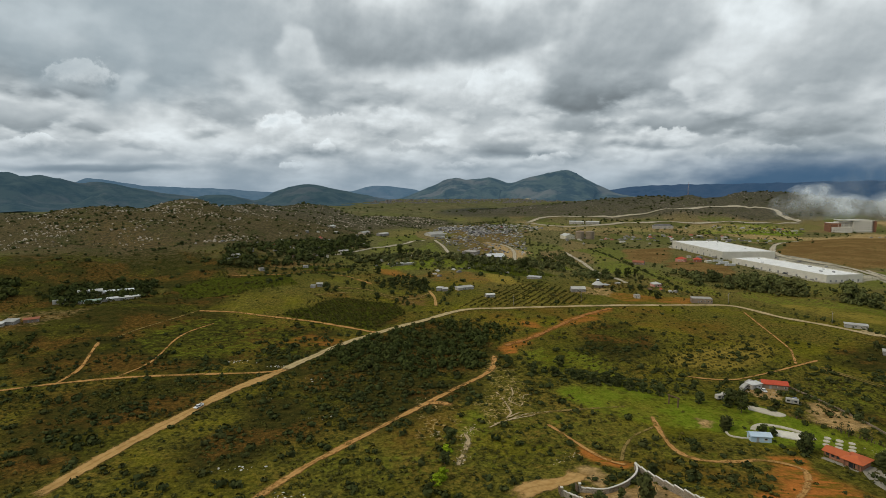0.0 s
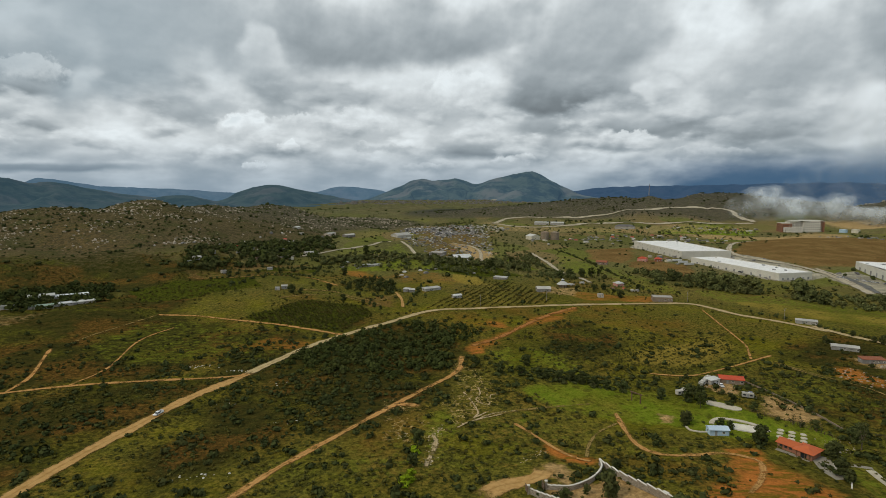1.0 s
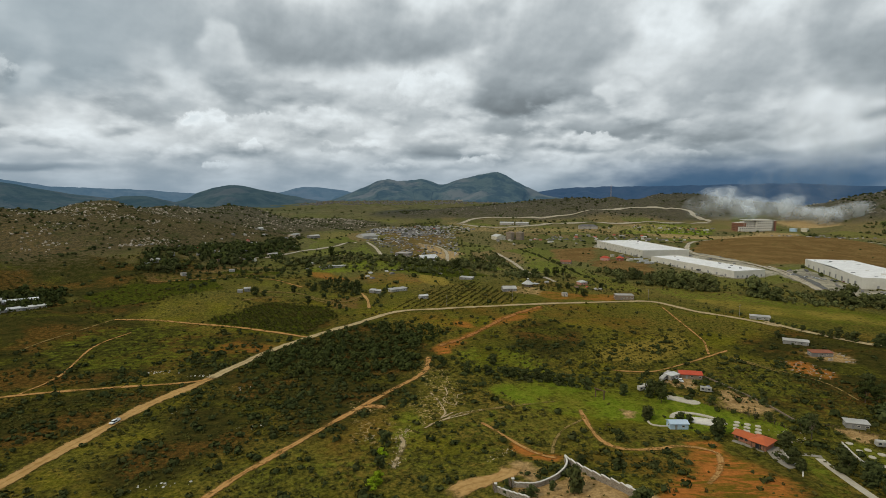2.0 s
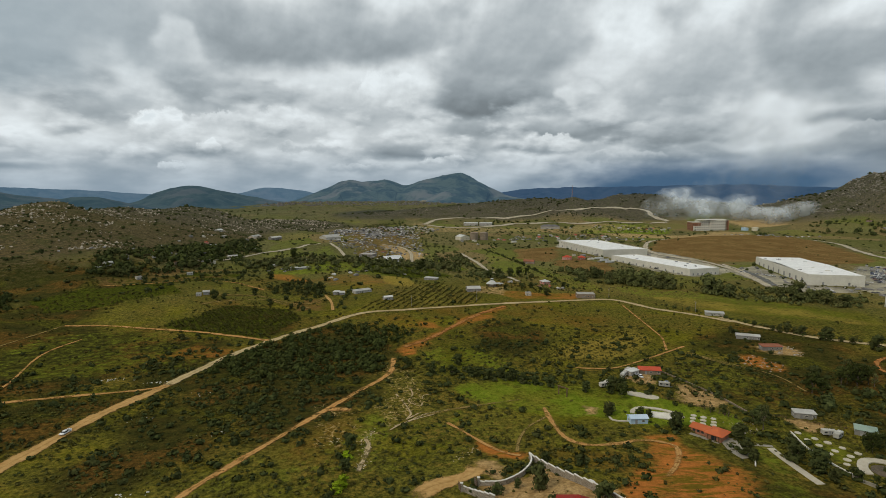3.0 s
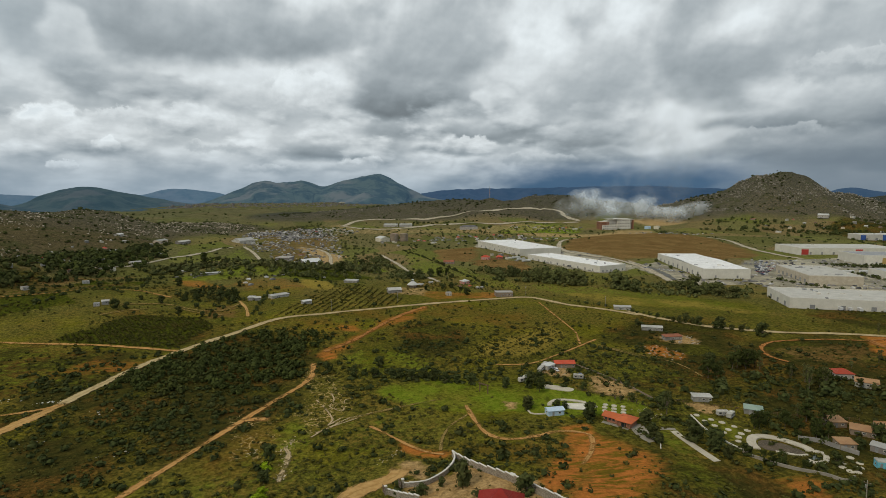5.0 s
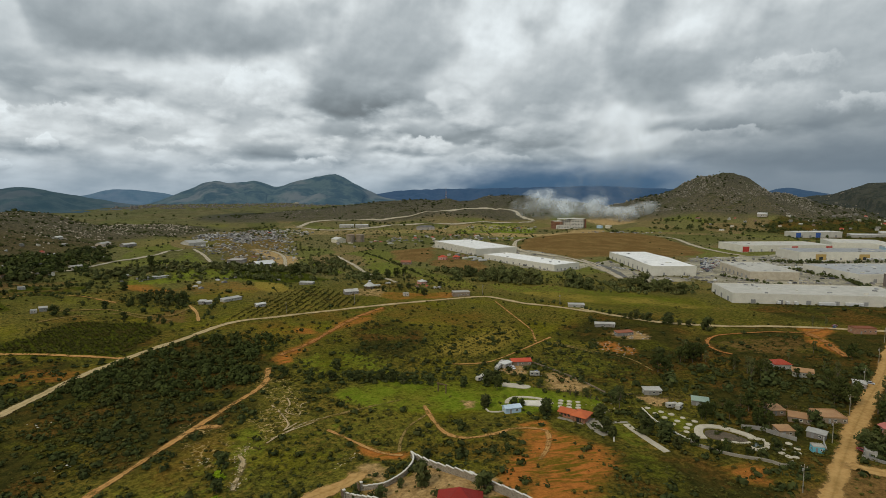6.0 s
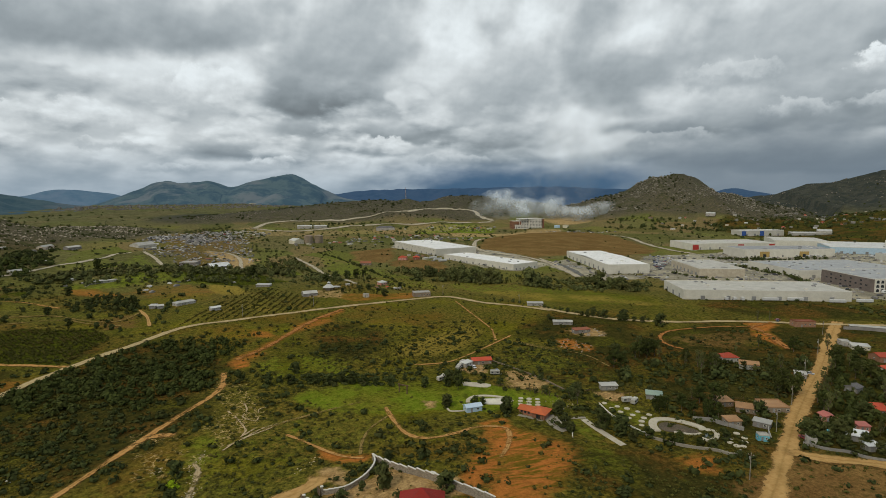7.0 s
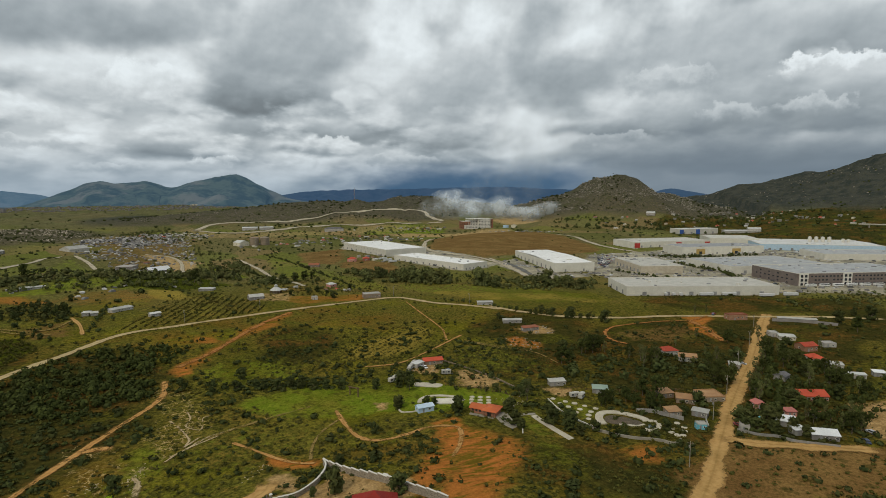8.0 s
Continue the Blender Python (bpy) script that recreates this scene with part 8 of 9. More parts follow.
def fence(name, label, course, gap, height, mat):
    root = new(name)
    line = resample(course, gap)
    for p in line:
        part("post", boxed(p[0], p[1], float(ground_z(*p)) - 0.4, 0.16, 0.16, height + 0.4), mat, root)
    for z in (0.45, 0.95):
        for a, b in zip(line, line[1:]):
            bm = bmesh.new()
            limb(bm, (*a, float(ground_z(*a)) + height * z), (*b, float(ground_z(*b)) + height * z), 0.05, 0.05, 4)
            part("rail", bm, mat, root)
    return tagged(root, label, "fence")


fence("fence", "weathered timber post-and-rail fence beside the garden", [(171.5, 198.5), (166, 208), (162.6, 214.9), (156.5, 223.1), (151, 228)], 2.2, 1.3, WOOD)
fence("fence", "dark timber field fence along the lane", [(184, 205), (205, 188), (225, 172), (250, 158)], 4.0, 1.2, WOOD)


def wooden_frame():
    root = new("wooden_frame")
    for k in (-2.4, 2.4):
        part("post", boxed(k, 0, -0.4, 0.45, 0.45, 4.9, 0.03), WOOD, root)
    part("beam", boxed(0, 0, 4.1, 6.4, 0.4, 0.45, 0.03), WOOD, root)
    root.matrix_basis = pose(106.2, 242.2, float(ground_z(106, 242)), 0, 0, -59)
    return tagged(root, "tall dark timber entrance frame in the meadow", "gateway")


wooden_frame()


# ---- walled yard on the knoll ----
def masonry():
    m, n = material("rubble_masonry", 0.9, 0.2)
    cell = n.node("ShaderNodeTexVoronoi", out=1, vector=n.pos, scale=2.4)
    gap = n.node("ShaderNodeTexVoronoi", {"feature": "DISTANCE_TO_EDGE"}, vector=n.pos, scale=2.4)
    fine = n.noise(n.pos, 6, 3, 0.6)
    val = n.node("ShaderNodeSeparateColor", color=cell).node.outputs[0]
    col = n.mix(val, (0.20, 0.165, 0.12), (0.40, 0.34, 0.26))
    col = n.mix(n.math("MULTIPLY", fine, 0.4), col, (0.16, 0.13, 0.10))
    col = n.mix(n.ramp(gap, 0.06, 0.01), col, (0.42, 0.39, 0.33))
    n.put(col, n.bsdf.inputs["Base Color"])
    bumped(n, n.ramp(gap, 0.0, 0.12), 0.6, 0.2)
    return m


MASONRY = masonry()


def stepped_wall(course, low, high, n, label):
    """A rubble wall in level panels, each with a white cap, stepping up along its course."""
    root = new("stone_wall")
    p = np.array(course, float)
    run = np.concatenate([[0], np.cumsum(np.linalg.norm(np.diff(p, axis=0), axis=1))])
    at_ = lambda s: np.array([np.interp(s * run[-1], run, p[:, 0]), np.interp(s * run[-1], run, p[:, 1])])
    for k in range(n):
        a, b = at_(k / n), at_((k + 1) / n)
        d, mid = b - a, (a + b) / 2
        turn = math.degrees(math.atan2(d[1], d[0]))
        z = float(ground_z(*mid))
        h = low + (high - low) * k / max(1, n - 1)
        panel = part("panel", boxed(0, 0, -1.0, np.linalg.norm(d) + 0.02, 0.45, h + 1.0), MASONRY, root)
        panel.matrix_basis = pose(mid[0], mid[1], z, 0, 0, turn)
        cap = part("cap", boxed(0, 0, h, np.linalg.norm(d) + 0.1, 0.6, 0.2, 0.03), TRIM, panel, "white-painted cap")
    return tagged(root, label, "wall")


stepped_wall([(67.0, 181.2), (69.2, 169.8), (72.2, 162.0), (75.3, 153.9), (79.2, 142.9), (82.3, 134.4), (84.8, 126.8)], 2.0, 2.8, 14, "rubble stone yard wall with a stepped white cap")
curve = resample([(44.4, 166.4), (46.3, 165.3), (51.6, 164.1), (57.8, 167.2), (62.5, 170.8), (66.2, 176.5), (67.0, 181.2)], 1.6)
stepped_wall([tuple(q) for q in curve], 1.5, 2.0, 18, "curved rubble stone wall with a white cap beside the gate")
stepped_wall([(38.7, 165.9), (43.1, 160.3), (46.4, 155.6)], 1.8, 2.4, 6, "stepped stone wall with a white cap by the gate")


def gate():
    root = new("iron_gate")
    for k, (x, y, turn) in enumerate(((37.7, 166.8, 95), (43.2, 167.1, 95))):
        leaf = part("leaf", boxed(0, 0, 0.1, 2.6, 0.1, 2.5, 0.02), WOOD, root, "dark brown panelled leaf")
        leaf.matrix_basis = pose(x, y, float(ground_z(x, y)), 0, 0, turn)
        for s in (-0.85, 0, 0.85):
            part("bar", boxed(s, 0, 0.2, 0.12, 0.16, 2.3), STEEL, leaf)
    for x, y in ((38.1, 165.9), (44.0, 166.4)):
        post = part("gatepost", boxed(x, y, float(ground_z(x, y)) - 0.3, 0.7, 0.7, 3.2, 0.05), MASONRY, root)
        part("cap", boxed(x, y, float(ground_z(x, y)) + 2.9, 0.95, 0.95, 0.25, 0.04), TRIM, post, "white cap stone")
    return tagged(root, "open dark double gate between stone posts", "gate")


gate()
villa = house(65.3, 136.1, -28, 13.0, 12.8, 2.9, "steep", "cream", "deepred")
tagged(villa, "cream house with a steep deep red roof inside the yard")
GRILL = new("garden_shrine")
part("niche", boxed(0, 0, -0.2, 1.6, 0.8, 2.5, 0.05), MASONRY, GRILL)
part("hood", boxed(0, 0, 2.3, 1.9, 1.1, 0.25, 0.05), TRIM, GRILL)
part("opening", boxed(0, -0.42, 0.3, 0.9, 0.1, 1.6), DOOR, GRILL)
GRILL.matrix_basis = pose(76.9, 151.6, float(ground_z(76.9, 151.6)), 0, 0, 120)
tagged(GRILL, "small stone niche standing against the yard wall", "niche")


# ---- utility poles, mast, bridge ----
def utility_pole():
    root = new("utility_pole")
    bm = bmesh.new()
    limb(bm, (0, 0, -0.5), (0, 0, 9.6), 0.17, 0.11, 8)
    part("post", bm, CONCRETE, root)
    part("crossarm", boxed(0, 0, 8.9, 2.0, 0.14, 0.16), WOOD, root)
    for x in (-0.85, 0, 0.85):
        bm = bmesh.new()
        limb(bm, (x, 0, 9.06 if x else 9.6), (x, 0, 9.34 if x else 9.85), 0.07, 0.05, 6)
        part("insulator", bm, TRIM, root)
    bm = bmesh.new()
    limb(bm, (0.32, 0, 7.4), (0.32, 0, 8.3), 0.24, 0.24, 8)
    part("transformer", bm, STEEL, root)
    return tagged(root, "grey utility pole with a crossarm beside the dirt road", "utility pole", "poles along the dirt road")


first = utility_pole()
spots = [(179.9, 109.9), (226.5, 128.3), (262.8, 142.6), (310.0, 162.5), (361.3, 182.7), (415.0, 207.5), (250.0, 470.0), (290.0, 398.0), (120.0, 466.0), (60.0, 456.0)]
first.matrix_basis = pose(*spots[0], float(ground_z(*spots[0])), 0, 0, 115)
for p in spots[1:]:
    copy_thing(first, pose(*p, float(ground_z(*p)), 0, 0, 115))


def mast():
    root = new("radio_mast")
    h, b = 42.0, 2.6
    for k in range(3):
        bm = bmesh.new()
        a = k * 2.0944
        limb(bm, (b * math.cos(a), b * math.sin(a), -2), (0.4 * math.cos(a), 0.4 * math.sin(a), h), 0.32, 0.2, 5)
        part("leg", bm, STEEL, root)
    for z in np.arange(2, h - 2, 3.2):
        bm = bmesh.new()
        for k in range(3):
            a, c = k * 2.0944, (k + 1) * 2.0944
            r0, r1 = b + (0.4 - b) * z / h, b + (0.4 - b) * (z + 3) / h
            limb(bm, (r0 * math.cos(a), r0 * math.sin(a), z), (r1 * math.cos(c), r1 * math.sin(c), z + 3), 0.14, 0.14, 4)
        part("brace", bm, STEEL if int(z) % 2 else RED_PANEL, root)
    root.matrix_basis = pose(810.9, 1811.8, float(ground_z(810.9, 1811.8)))
    return tagged(root, "slender lattice radio mast on the rocky ridge", "mast")


mast()
bridge = new("road_bridge")
part("deck", boxed(0, 0, 6.2, 70, 9, 1.6, 0.1), CONCRETE, bridge)
for x in (-16, 16):
    part("pier", boxed(x, 0, -2, 2.2, 7, 8.2, 0.1), CONCRETE, bridge)
for y in (-4.3, 4.3):
    part("parapet", boxed(0, y, 7.8, 70, 0.3, 1.0), TRIM, bridge)
bridge.matrix_basis = pose(1485, 485, float(ground_z(1485, 485)), 0, 0, -60)
tagged(bridge, "grey concrete road bridge on two piers", "bridge")


# ---- vehicles ----
def vehicle(kind, paint, name, label):
    root = new(name)
    L, W = {"pickup": (5.0, 1.85), "car": (4.3, 1.75), "bus": (11.5, 2.5), "truck": (14.0, 2.6)}[kind]
    if kind in ("pickup", "car"):
        bm = boxed(0, 0, 0.38, L, W, 0.55, 0.12)
        part("body", bm, paint, root)
        cx, cl = (0.35, 2.0) if kind == "pickup" else (-0.15, 2.5)
        bm = bmesh.new()
        bot = [(cx - cl / 2, -W * 0.46), (cx + cl / 2, -W * 0.46), (cx + cl / 2, W * 0.46), (cx - cl / 2, W * 0.46)]
        vs = [bm.verts.new((x, y, 0.92)) for x, y in bot] + [bm.verts.new((cx + (x - cx) * 0.72, y * 0.86, 1.42)) for x, y in bot]
        for f in ((0, 1, 5, 4), (1, 2, 6, 5), (2, 3, 7, 6), (3, 0, 4, 7)):
            bm.faces.new([vs[i] for i in f])
        part("window_glass", bm, GLASS, root)
        part("cabin_roof", boxed(cx, 0, 1.41, cl * 0.73, W * 0.80, 0.09, 0.03), paint, root)
        if kind == "pickup":
            part("bed", boxed(-1.55, 0, 0.9, 1.75, W * 0.82, 0.05), DOOR, root)
            for y in (-W * 0.45, W * 0.45):
                part("bed_side", boxed(-1.55, y, 0.9, 1.8, 0.1, 0.35), paint, root)
            part("tailgate", boxed(-2.44, 0, 0.9, 0.1, W * 0.9, 0.35), paint, root)
        for y in (-0.6, 0.6):
            part("headlight", boxed(L / 2, y, 0.62, 0.06, 0.32, 0.16), TRIM, root)
        spots_, r = ((-1.45, 1.45) if kind == "pickup" else (-1.3, 1.3)), 0.37
    else:
        part("body", boxed(0, 0, 0.7, L, W, 2.5, 0.15), paint, root)
        for y in (-W / 2, W / 2):
            part("window_band", boxed(0.2, y, 1.9, L * 0.86, 0.06, 0.8), GLASS if kind == "bus" else paint, root)
        part("windscreen", boxed(L / 2, 0, 1.7, 0.06, W * 0.85, 1.1), GLASS, root)
        spots_, r = (-L * 0.3, L * 0.32), 0.5
    for x in spots_:
        for y in (-W / 2 + 0.1, W / 2 - 0.1):
            bm = bmesh.new()
            bmesh.ops.create_cone(bm, cap_ends=True, segments=14, radius1=r, radius2=r, depth=0.24, matrix=Matrix.Translation((x, y, r)) @ pose(0, 0, 0, 90))
            wheel = part("wheel", bm, RUBBER, root)
            bm = bmesh.new()
            bmesh.ops.create_cone(bm, cap_ends=True, segments=10, radius1=r * 0.55, radius2=r * 0.55, depth=0.27, matrix=Matrix.Translation((x, y, r)) @ pose(0, 0, 0, 90))
            part("rim", bm, STEEL, wheel)
    return tagged(root, label, {"pickup": "pickup truck", "car": "car", "bus": "bus", "truck": "truck"}[kind])


def paint(name, c):
    return mottled(name, c, tuple(v * 0.9 for v in c), scale=0.6, rough=0.3, spec=0.5)


pickup = vehicle("pickup", paint("white_paint", (0.75, 0.75, 0.74)), "pickup_truck", "white pickup truck driving along the dirt road")
pickup.matrix_basis = pose(-112.8, 242.1, float(ground_z(-112.8, 242.1)) + 0.15, 0, 0, 252)
cars = [vehicle("car", paint(n_ + "_paint", c), "car", l) for n_, c, l in (("pearl", (0.72, 0.72, 0.72), "white parked car"), ("silver", (0.42, 0.43, 0.45), "silver parked car"), ("maroon", (0.22, 0.03, 0.03), "dark red parked car"), ("navy", (0.04, 0.06, 0.14), "dark blue parked car"), ("black", (0.03, 0.03, 0.032), "black parked car"))]
for c, w in zip(cars, ("standing in the factory car park",) * 5):
    c["label"] = c["label"] + " " + w
lot = []
for row in range(5):
    for k in range(13):
        s, q = k / 12.0, row / 4.0
        lot.append((590 + 112 * s + (18 - 26 * s) * q - 4, 494 + 72 * s - 2 + (26 + 4 * s) * q, 125 + rng.uniform(-4, 4)))
for k in range(18):
    lot.append((486 + 1.5 * k, 590 - 3.6 * k, 158))
for k in range(10):
    lot.append((612 + 7 * k, 300 - 3.6 * k, 153))
lot += [(x + rng.uniform(-3, 3), y + rng.uniform(-3, 3), rng.uniform(0, 360)) for x, y in [(432, 247), (229.6, 118.0), (314.5, 163.1), (254.2, 79.5), (266.4, 81.5), (425, 243), (160, 262), (165, 250), (168, 244), (158, 256)]]
placed = 0
for x, y, a in lot:
    if placed > 20 and rng.random() < 0.22:
        continue
    src = cars[int(rng.integers(0, 9)) % 5 if rng.random() < 0.6 else int(rng.integers(0, 2))]
    m = pose(x, y, float(ground_z(x, y)) + 0.03, 0, 0, a)
    if "group" not in src:
        src.matrix_basis = m
        src["group"] = "parked cars"
    else:
        copy_thing(src, m)
    placed += 1
for src in cars:
    if "group" not in src:
        src.matrix_basis = pose(640, 500, float(ground_z(640, 500)) + 0.03, 0, 0, 125)
        src["group"] = "parked cars"
bus = vehicle("bus", paint("bus_white", (0.74, 0.74, 0.72)), "bus", "white bus parked in front of the brown factory")
bus.matrix_basis = pose(636, 262, float(ground_z(636, 262)), 0, 0, -27)
bus["group"] = "parked buses"
for k in range(1, 6):
    copy_thing(bus, pose(636 + 14.0 * k, 262 - 7.2 * k, float(ground_z(636 + 14 * k, 262 - 7.2 * k)), 0, 0, -27))
truck = vehicle("truck", paint("trailer_grey", (0.55, 0.55, 0.54)), "truck", "pale box truck parked at the loading side")
truck["group"] = "parked trucks"
truck.matrix_basis = pose(470, 322, float(ground_z(470, 322)), 0, 0, 60)
for x, y, a in ((476, 318, 60), (482, 314, 60), (500, 296, -32), (520, 285, -32), (545, 262, -32), (566, 250, -32), (455, 335, 20), (700, 470, -30), (720, 462, -30), (880, 470, 60), (888, 466, 60), (896, 462, 60), (960, 420, 45), (966, 414, 45), (372, 700, 8), (374, 720, 8), (376, 740, 8)):
    copy_thing(truck, pose(x, y, float(ground_z(x, y)), 0, 0, a))


# ---- caravans and rubble round the garden ----
def caravan():
    root = new("caravan")
    part("body", boxed(0, 0, 0.55, 5.2, 2.2, 2.1, 0.2), WALLS["white"], root)
    part("roof_hatch", boxed(0.4, 0, 2.63, 0.8, 0.7, 0.14, 0.03), TRIM, root)
    for x in (-1.5, 1.3):
        part("window", boxed(x, -1.12, 1.4, 1.1, 0.06, 0.7), GLASS, root)
    part("door", boxed(0.0, -1.13, 0.6, 0.7, 0.06, 1.8), DOOR, root)
    for y in (-0.95, 0.95):
        bm = bmesh.new()
        bmesh.ops.create_cone(bm, cap_ends=True, segments=14, radius1=0.36, radius2=0.36, depth=0.22, matrix=Matrix.Translation((-0.3, y, 0.36)) @ pose(0, 0, 0, 90))
        part("wheel", bm, RUBBER, root)
    part("drawbar", boxed(3.2, 0, 0.5, 1.4, 0.12, 0.12), STEEL, root)
    return tagged(root, "weathered white caravan parked in the garden yard", "caravan", "caravans in the garden yard")


first = caravan()
spots = [(155.0, 267.5, 40), (151.5, 263.5, 44), (148.0, 260.0, 48), (131.5, 249.0, 10), (135.5, 251.5, 20), (161.5, 243.0, -30), (196.5, 181.5, -20), (198.5, 179.0, 25)]
first.matrix_basis = pose(*spots[0][:2], float(ground_z(*spots[0][:2])), 0, 0, spots[0][2])
for x, y, a in spots[1:]:
    copy_thing(first, pose(x, y, float(ground_z(x, y)), 0, 0, a))


RUBBLE = mottled("broken_masonry", (0.36, 0.31, 0.24), (0.24, 0.19, 0.13), (0.48, 0.45, 0.39), 0.5)


def rubble(outline, n, size, words):
    """Broken blocks and scrap tipped on the ground, too many to count."""
    x, y = in_outline(n / max(1.0, float(np.prod(np.ptp(np.array(outline, float), axis=0)))), outline)
    lumps_ = [(ICO_V * (0.5 + 0.7 * rng.random((len(ICO_V), 1))) * (1, 0.7, 0.5) + (0, 0, 0.15), ICO_F) for _ in range(5)]
    return scatter("rubble", words, lumps_, x, y, size * (0.2 + 1.0 * rng.random(len(x)) ** 2.5), RUBBLE, category="rubble")


rubble([(262, 302), (282, 300), (286, 284), (276, 270), (264, 282)], 130, 1.1, "pale broken blocks and scrap tipped below the red bank")
rubble([(232, 286), (252, 286), (252, 264), (240, 254), (230, 270)], 120, 0.9, "stones and rubble strewn over the eroded red bank")
rubble([(149, 262), (168, 262), (170, 244), (158, 242)], 60, 0.6, "pale garden clutter round the red-roofed shed")
rubble([(162, 200), (175, 200), (174, 188), (163, 190)], 50, 0.7, "pale stones of a terraced garden bed")
rubble([(608, 1290), (717, 1370), (843, 1380), (830, 1258), (751, 1160), (656, 1180)], 260, 3.0, "pale monuments and paving scattered over the green park")


def painted_tyre():
    bm = bmesh.new()
    ring = [bm.verts.new((0.42 * math.cos(a), 0, 0.42 * math.sin(a) + 0.05)) for a in np.linspace(0, 2 * math.pi, 17)[:-1]]
    face = bm.faces.new(ring)
    bmesh.ops.inset_region(bm, faces=[face], thickness=0.17)
    bmesh.ops.delete(bm, geom=[face], context="FACES_ONLY")
    ex = bmesh.ops.extrude_face_region(bm, geom=bm.faces[:])
    for v in ex["geom"]:
        if isinstance(v, bmesh.types.BMVert):
            v.co.y += 0.24
    bmesh.ops.recalc_face_normals(bm, faces=bm.faces)
    me = bpy.data.meshes.new("painted_tyre")
    bm.to_mesh(me)
    bm.free()
    me.materials.append(TRIM)
    return tagged(new("painted_tyre", me), "white-painted old tyre half sunk along the lane", "tyre", "painted tyres along the lane")


first = painted_tyre()
spots = [(225.0, 116.3), (224.8, 113.8), (224.8, 111.8), (225.9, 110.3), (227.4, 108.6), (228.8, 107.3), (229.8, 105.8), (231.2, 104.5)]
first.matrix_basis = pose(*spots[0], float(ground_z(*spots[0])), 0, 0, -50)
for p in spots[1:]:
    copy_thing(first, pose(*p, float(ground_z(*p)), 0, 0, -50))
tank("water_tank", "small blue plastic water tank beside the lane houses", 241.4, 115.7, float(ground_z(241.4, 115.7)), 0.8, 2.6, WALLS["teal"])


# ---- small settlements ----
def cottage(w, d, h, form, wall, roof):
    root = new("cottage")
    bm = boxed(0, 0, -1.5, w, d, h + 1.5)
    gable_fill(bm, form, w, d, h)
    part("wall", bm, WALLS[wall], root)
    part("roof", roof_mesh(form, w, d, h + 0.004, 0.0 if form == "flat" else 0.35), ROOFS[roof], root)
    part("door", boxed(-w * 0.2, -d / 2, 0, 1.1, 0.14, 2.1, 0.02), DOOR, root)
    part("window", boxed(w * 0.2, -d / 2, h * 0.38, 1.5, 0.14, 1.1), GLASS, root)
    return tagged(root, f"small {WORDS[wall]} cottage with a {TOPS[roof]} roof", "house")


models = [cottage(*r) for r in ((11, 8, 3.2, "gable", "white", "metal"), (9, 8, 3.0, "flat", "grey", "concrete"), (14, 9, 3.4, "gable", "cream", "metal"), (10, 7, 5.6, "flat", "cream", "concrete"), (12, 8, 3.2, "shed", "brown", "rust"), (16, 7, 3.0, "shed", "grey", "metal"), (9, 7, 3.0, "shed", "white", "white"), (12, 10, 6.0, "flat", "grey", "concrete"), (10, 8, 3.0, "hip", "pink", "red"))]


def settle(outline, n, group, turn, scale=1.0, kinds=9, gap=13):
    p = np.array(outline, float)
    lo, hi = p.min(0), p.max(0)
    got, spots_ = 0, []
    while got < n:
        q = lo + (hi - lo) * rng.random(2)
        if float(inside(q[:1], q[1:], outline, 4)[0]) < 0.5 or any(np.hypot(*(q - s)) < gap * scale for s in spots_) or not off_roads(q[:1], q[1:], 6)[0]:
            got += 0.05
            continue
        spots_.append(q)
        src = models[int(rng.integers(0, kinds))]
        m = pose(q[0], q[1], float(ground_z(*q)), 0, 0, turn + 90 * int(rng.integers(0, 4)) + rng.uniform(-12, 12)) @ Matrix.Scale(scale * rng.uniform(0.8, 1.25), 4)
        if src["group"] if "group" in src else False:
            copy_thing(src, m)["group"] = group
        else:
            src.matrix_basis = m
            src["group"] = group
        got += 1


settle(COVER["town"][3], 30, "houses of the small town", 20, 0.6)
settle([(-20, 1330), (70, 1390), (190, 1480), (260, 1380), (200, 1250), (60, 1290)], 130, "houses of the small town", 20, 0.7, 8, 9)
settle(WOODS["belt_west"][2], 16, "houses among the western trees", 40, 0.9)
settle([(300, 1120), (420, 1060), (560, 1020), (620, 1100), (520, 1180), (380, 1200)], 16, "houses by the highway", 0, 1.0)
settle([(1080, 1000), (1250, 900), (1500, 760), (1650, 800), (1500, 1000), (1250, 1120)], 30, "houses below the domed hill", 30, 1.15)
settle([(1500, 560), (1700, 420), (1900, 380), (1950, 600), (1700, 760)], 24, "houses on the eastern slope", 10, 1.2)
settle([(1641, 984), (1940, 880), (1840, 640), (1611, 722), (1473, 882)], 34, "houses at the foot of the eastern mountain", 25, 1.0)
settle([(560, 1330), (700, 1290), (860, 1240), (860, 1300), (700, 1360)], 14, "houses by the hospital", 0, 0.9)
settle([(-100, 690), (-60, 722), (-20, 705), (-40, 655), (-90, 650)], 8, "huts beside the creek", 15, 0.55)
settle([(200, 1000), (300, 975), (420, 1000), (400, 1090), (240, 1110)], 16, "houses by the silos", 10, 0.75)
settle([(160, 560), (200, 548), (236, 520), (226, 500), (176, 512)], 6, "houses near the round pavilion", 5, 0.5, gap=9)
settle([(-250, 880), (-180, 960), (-120, 960), (-150, 860), (-210, 830)], 10, "houses above the western trees", 30, 0.8)
settle([(380, 700), (395, 790), (360, 800), (335, 700)], 6, "sheds beside the white hall", -80, 0.8)


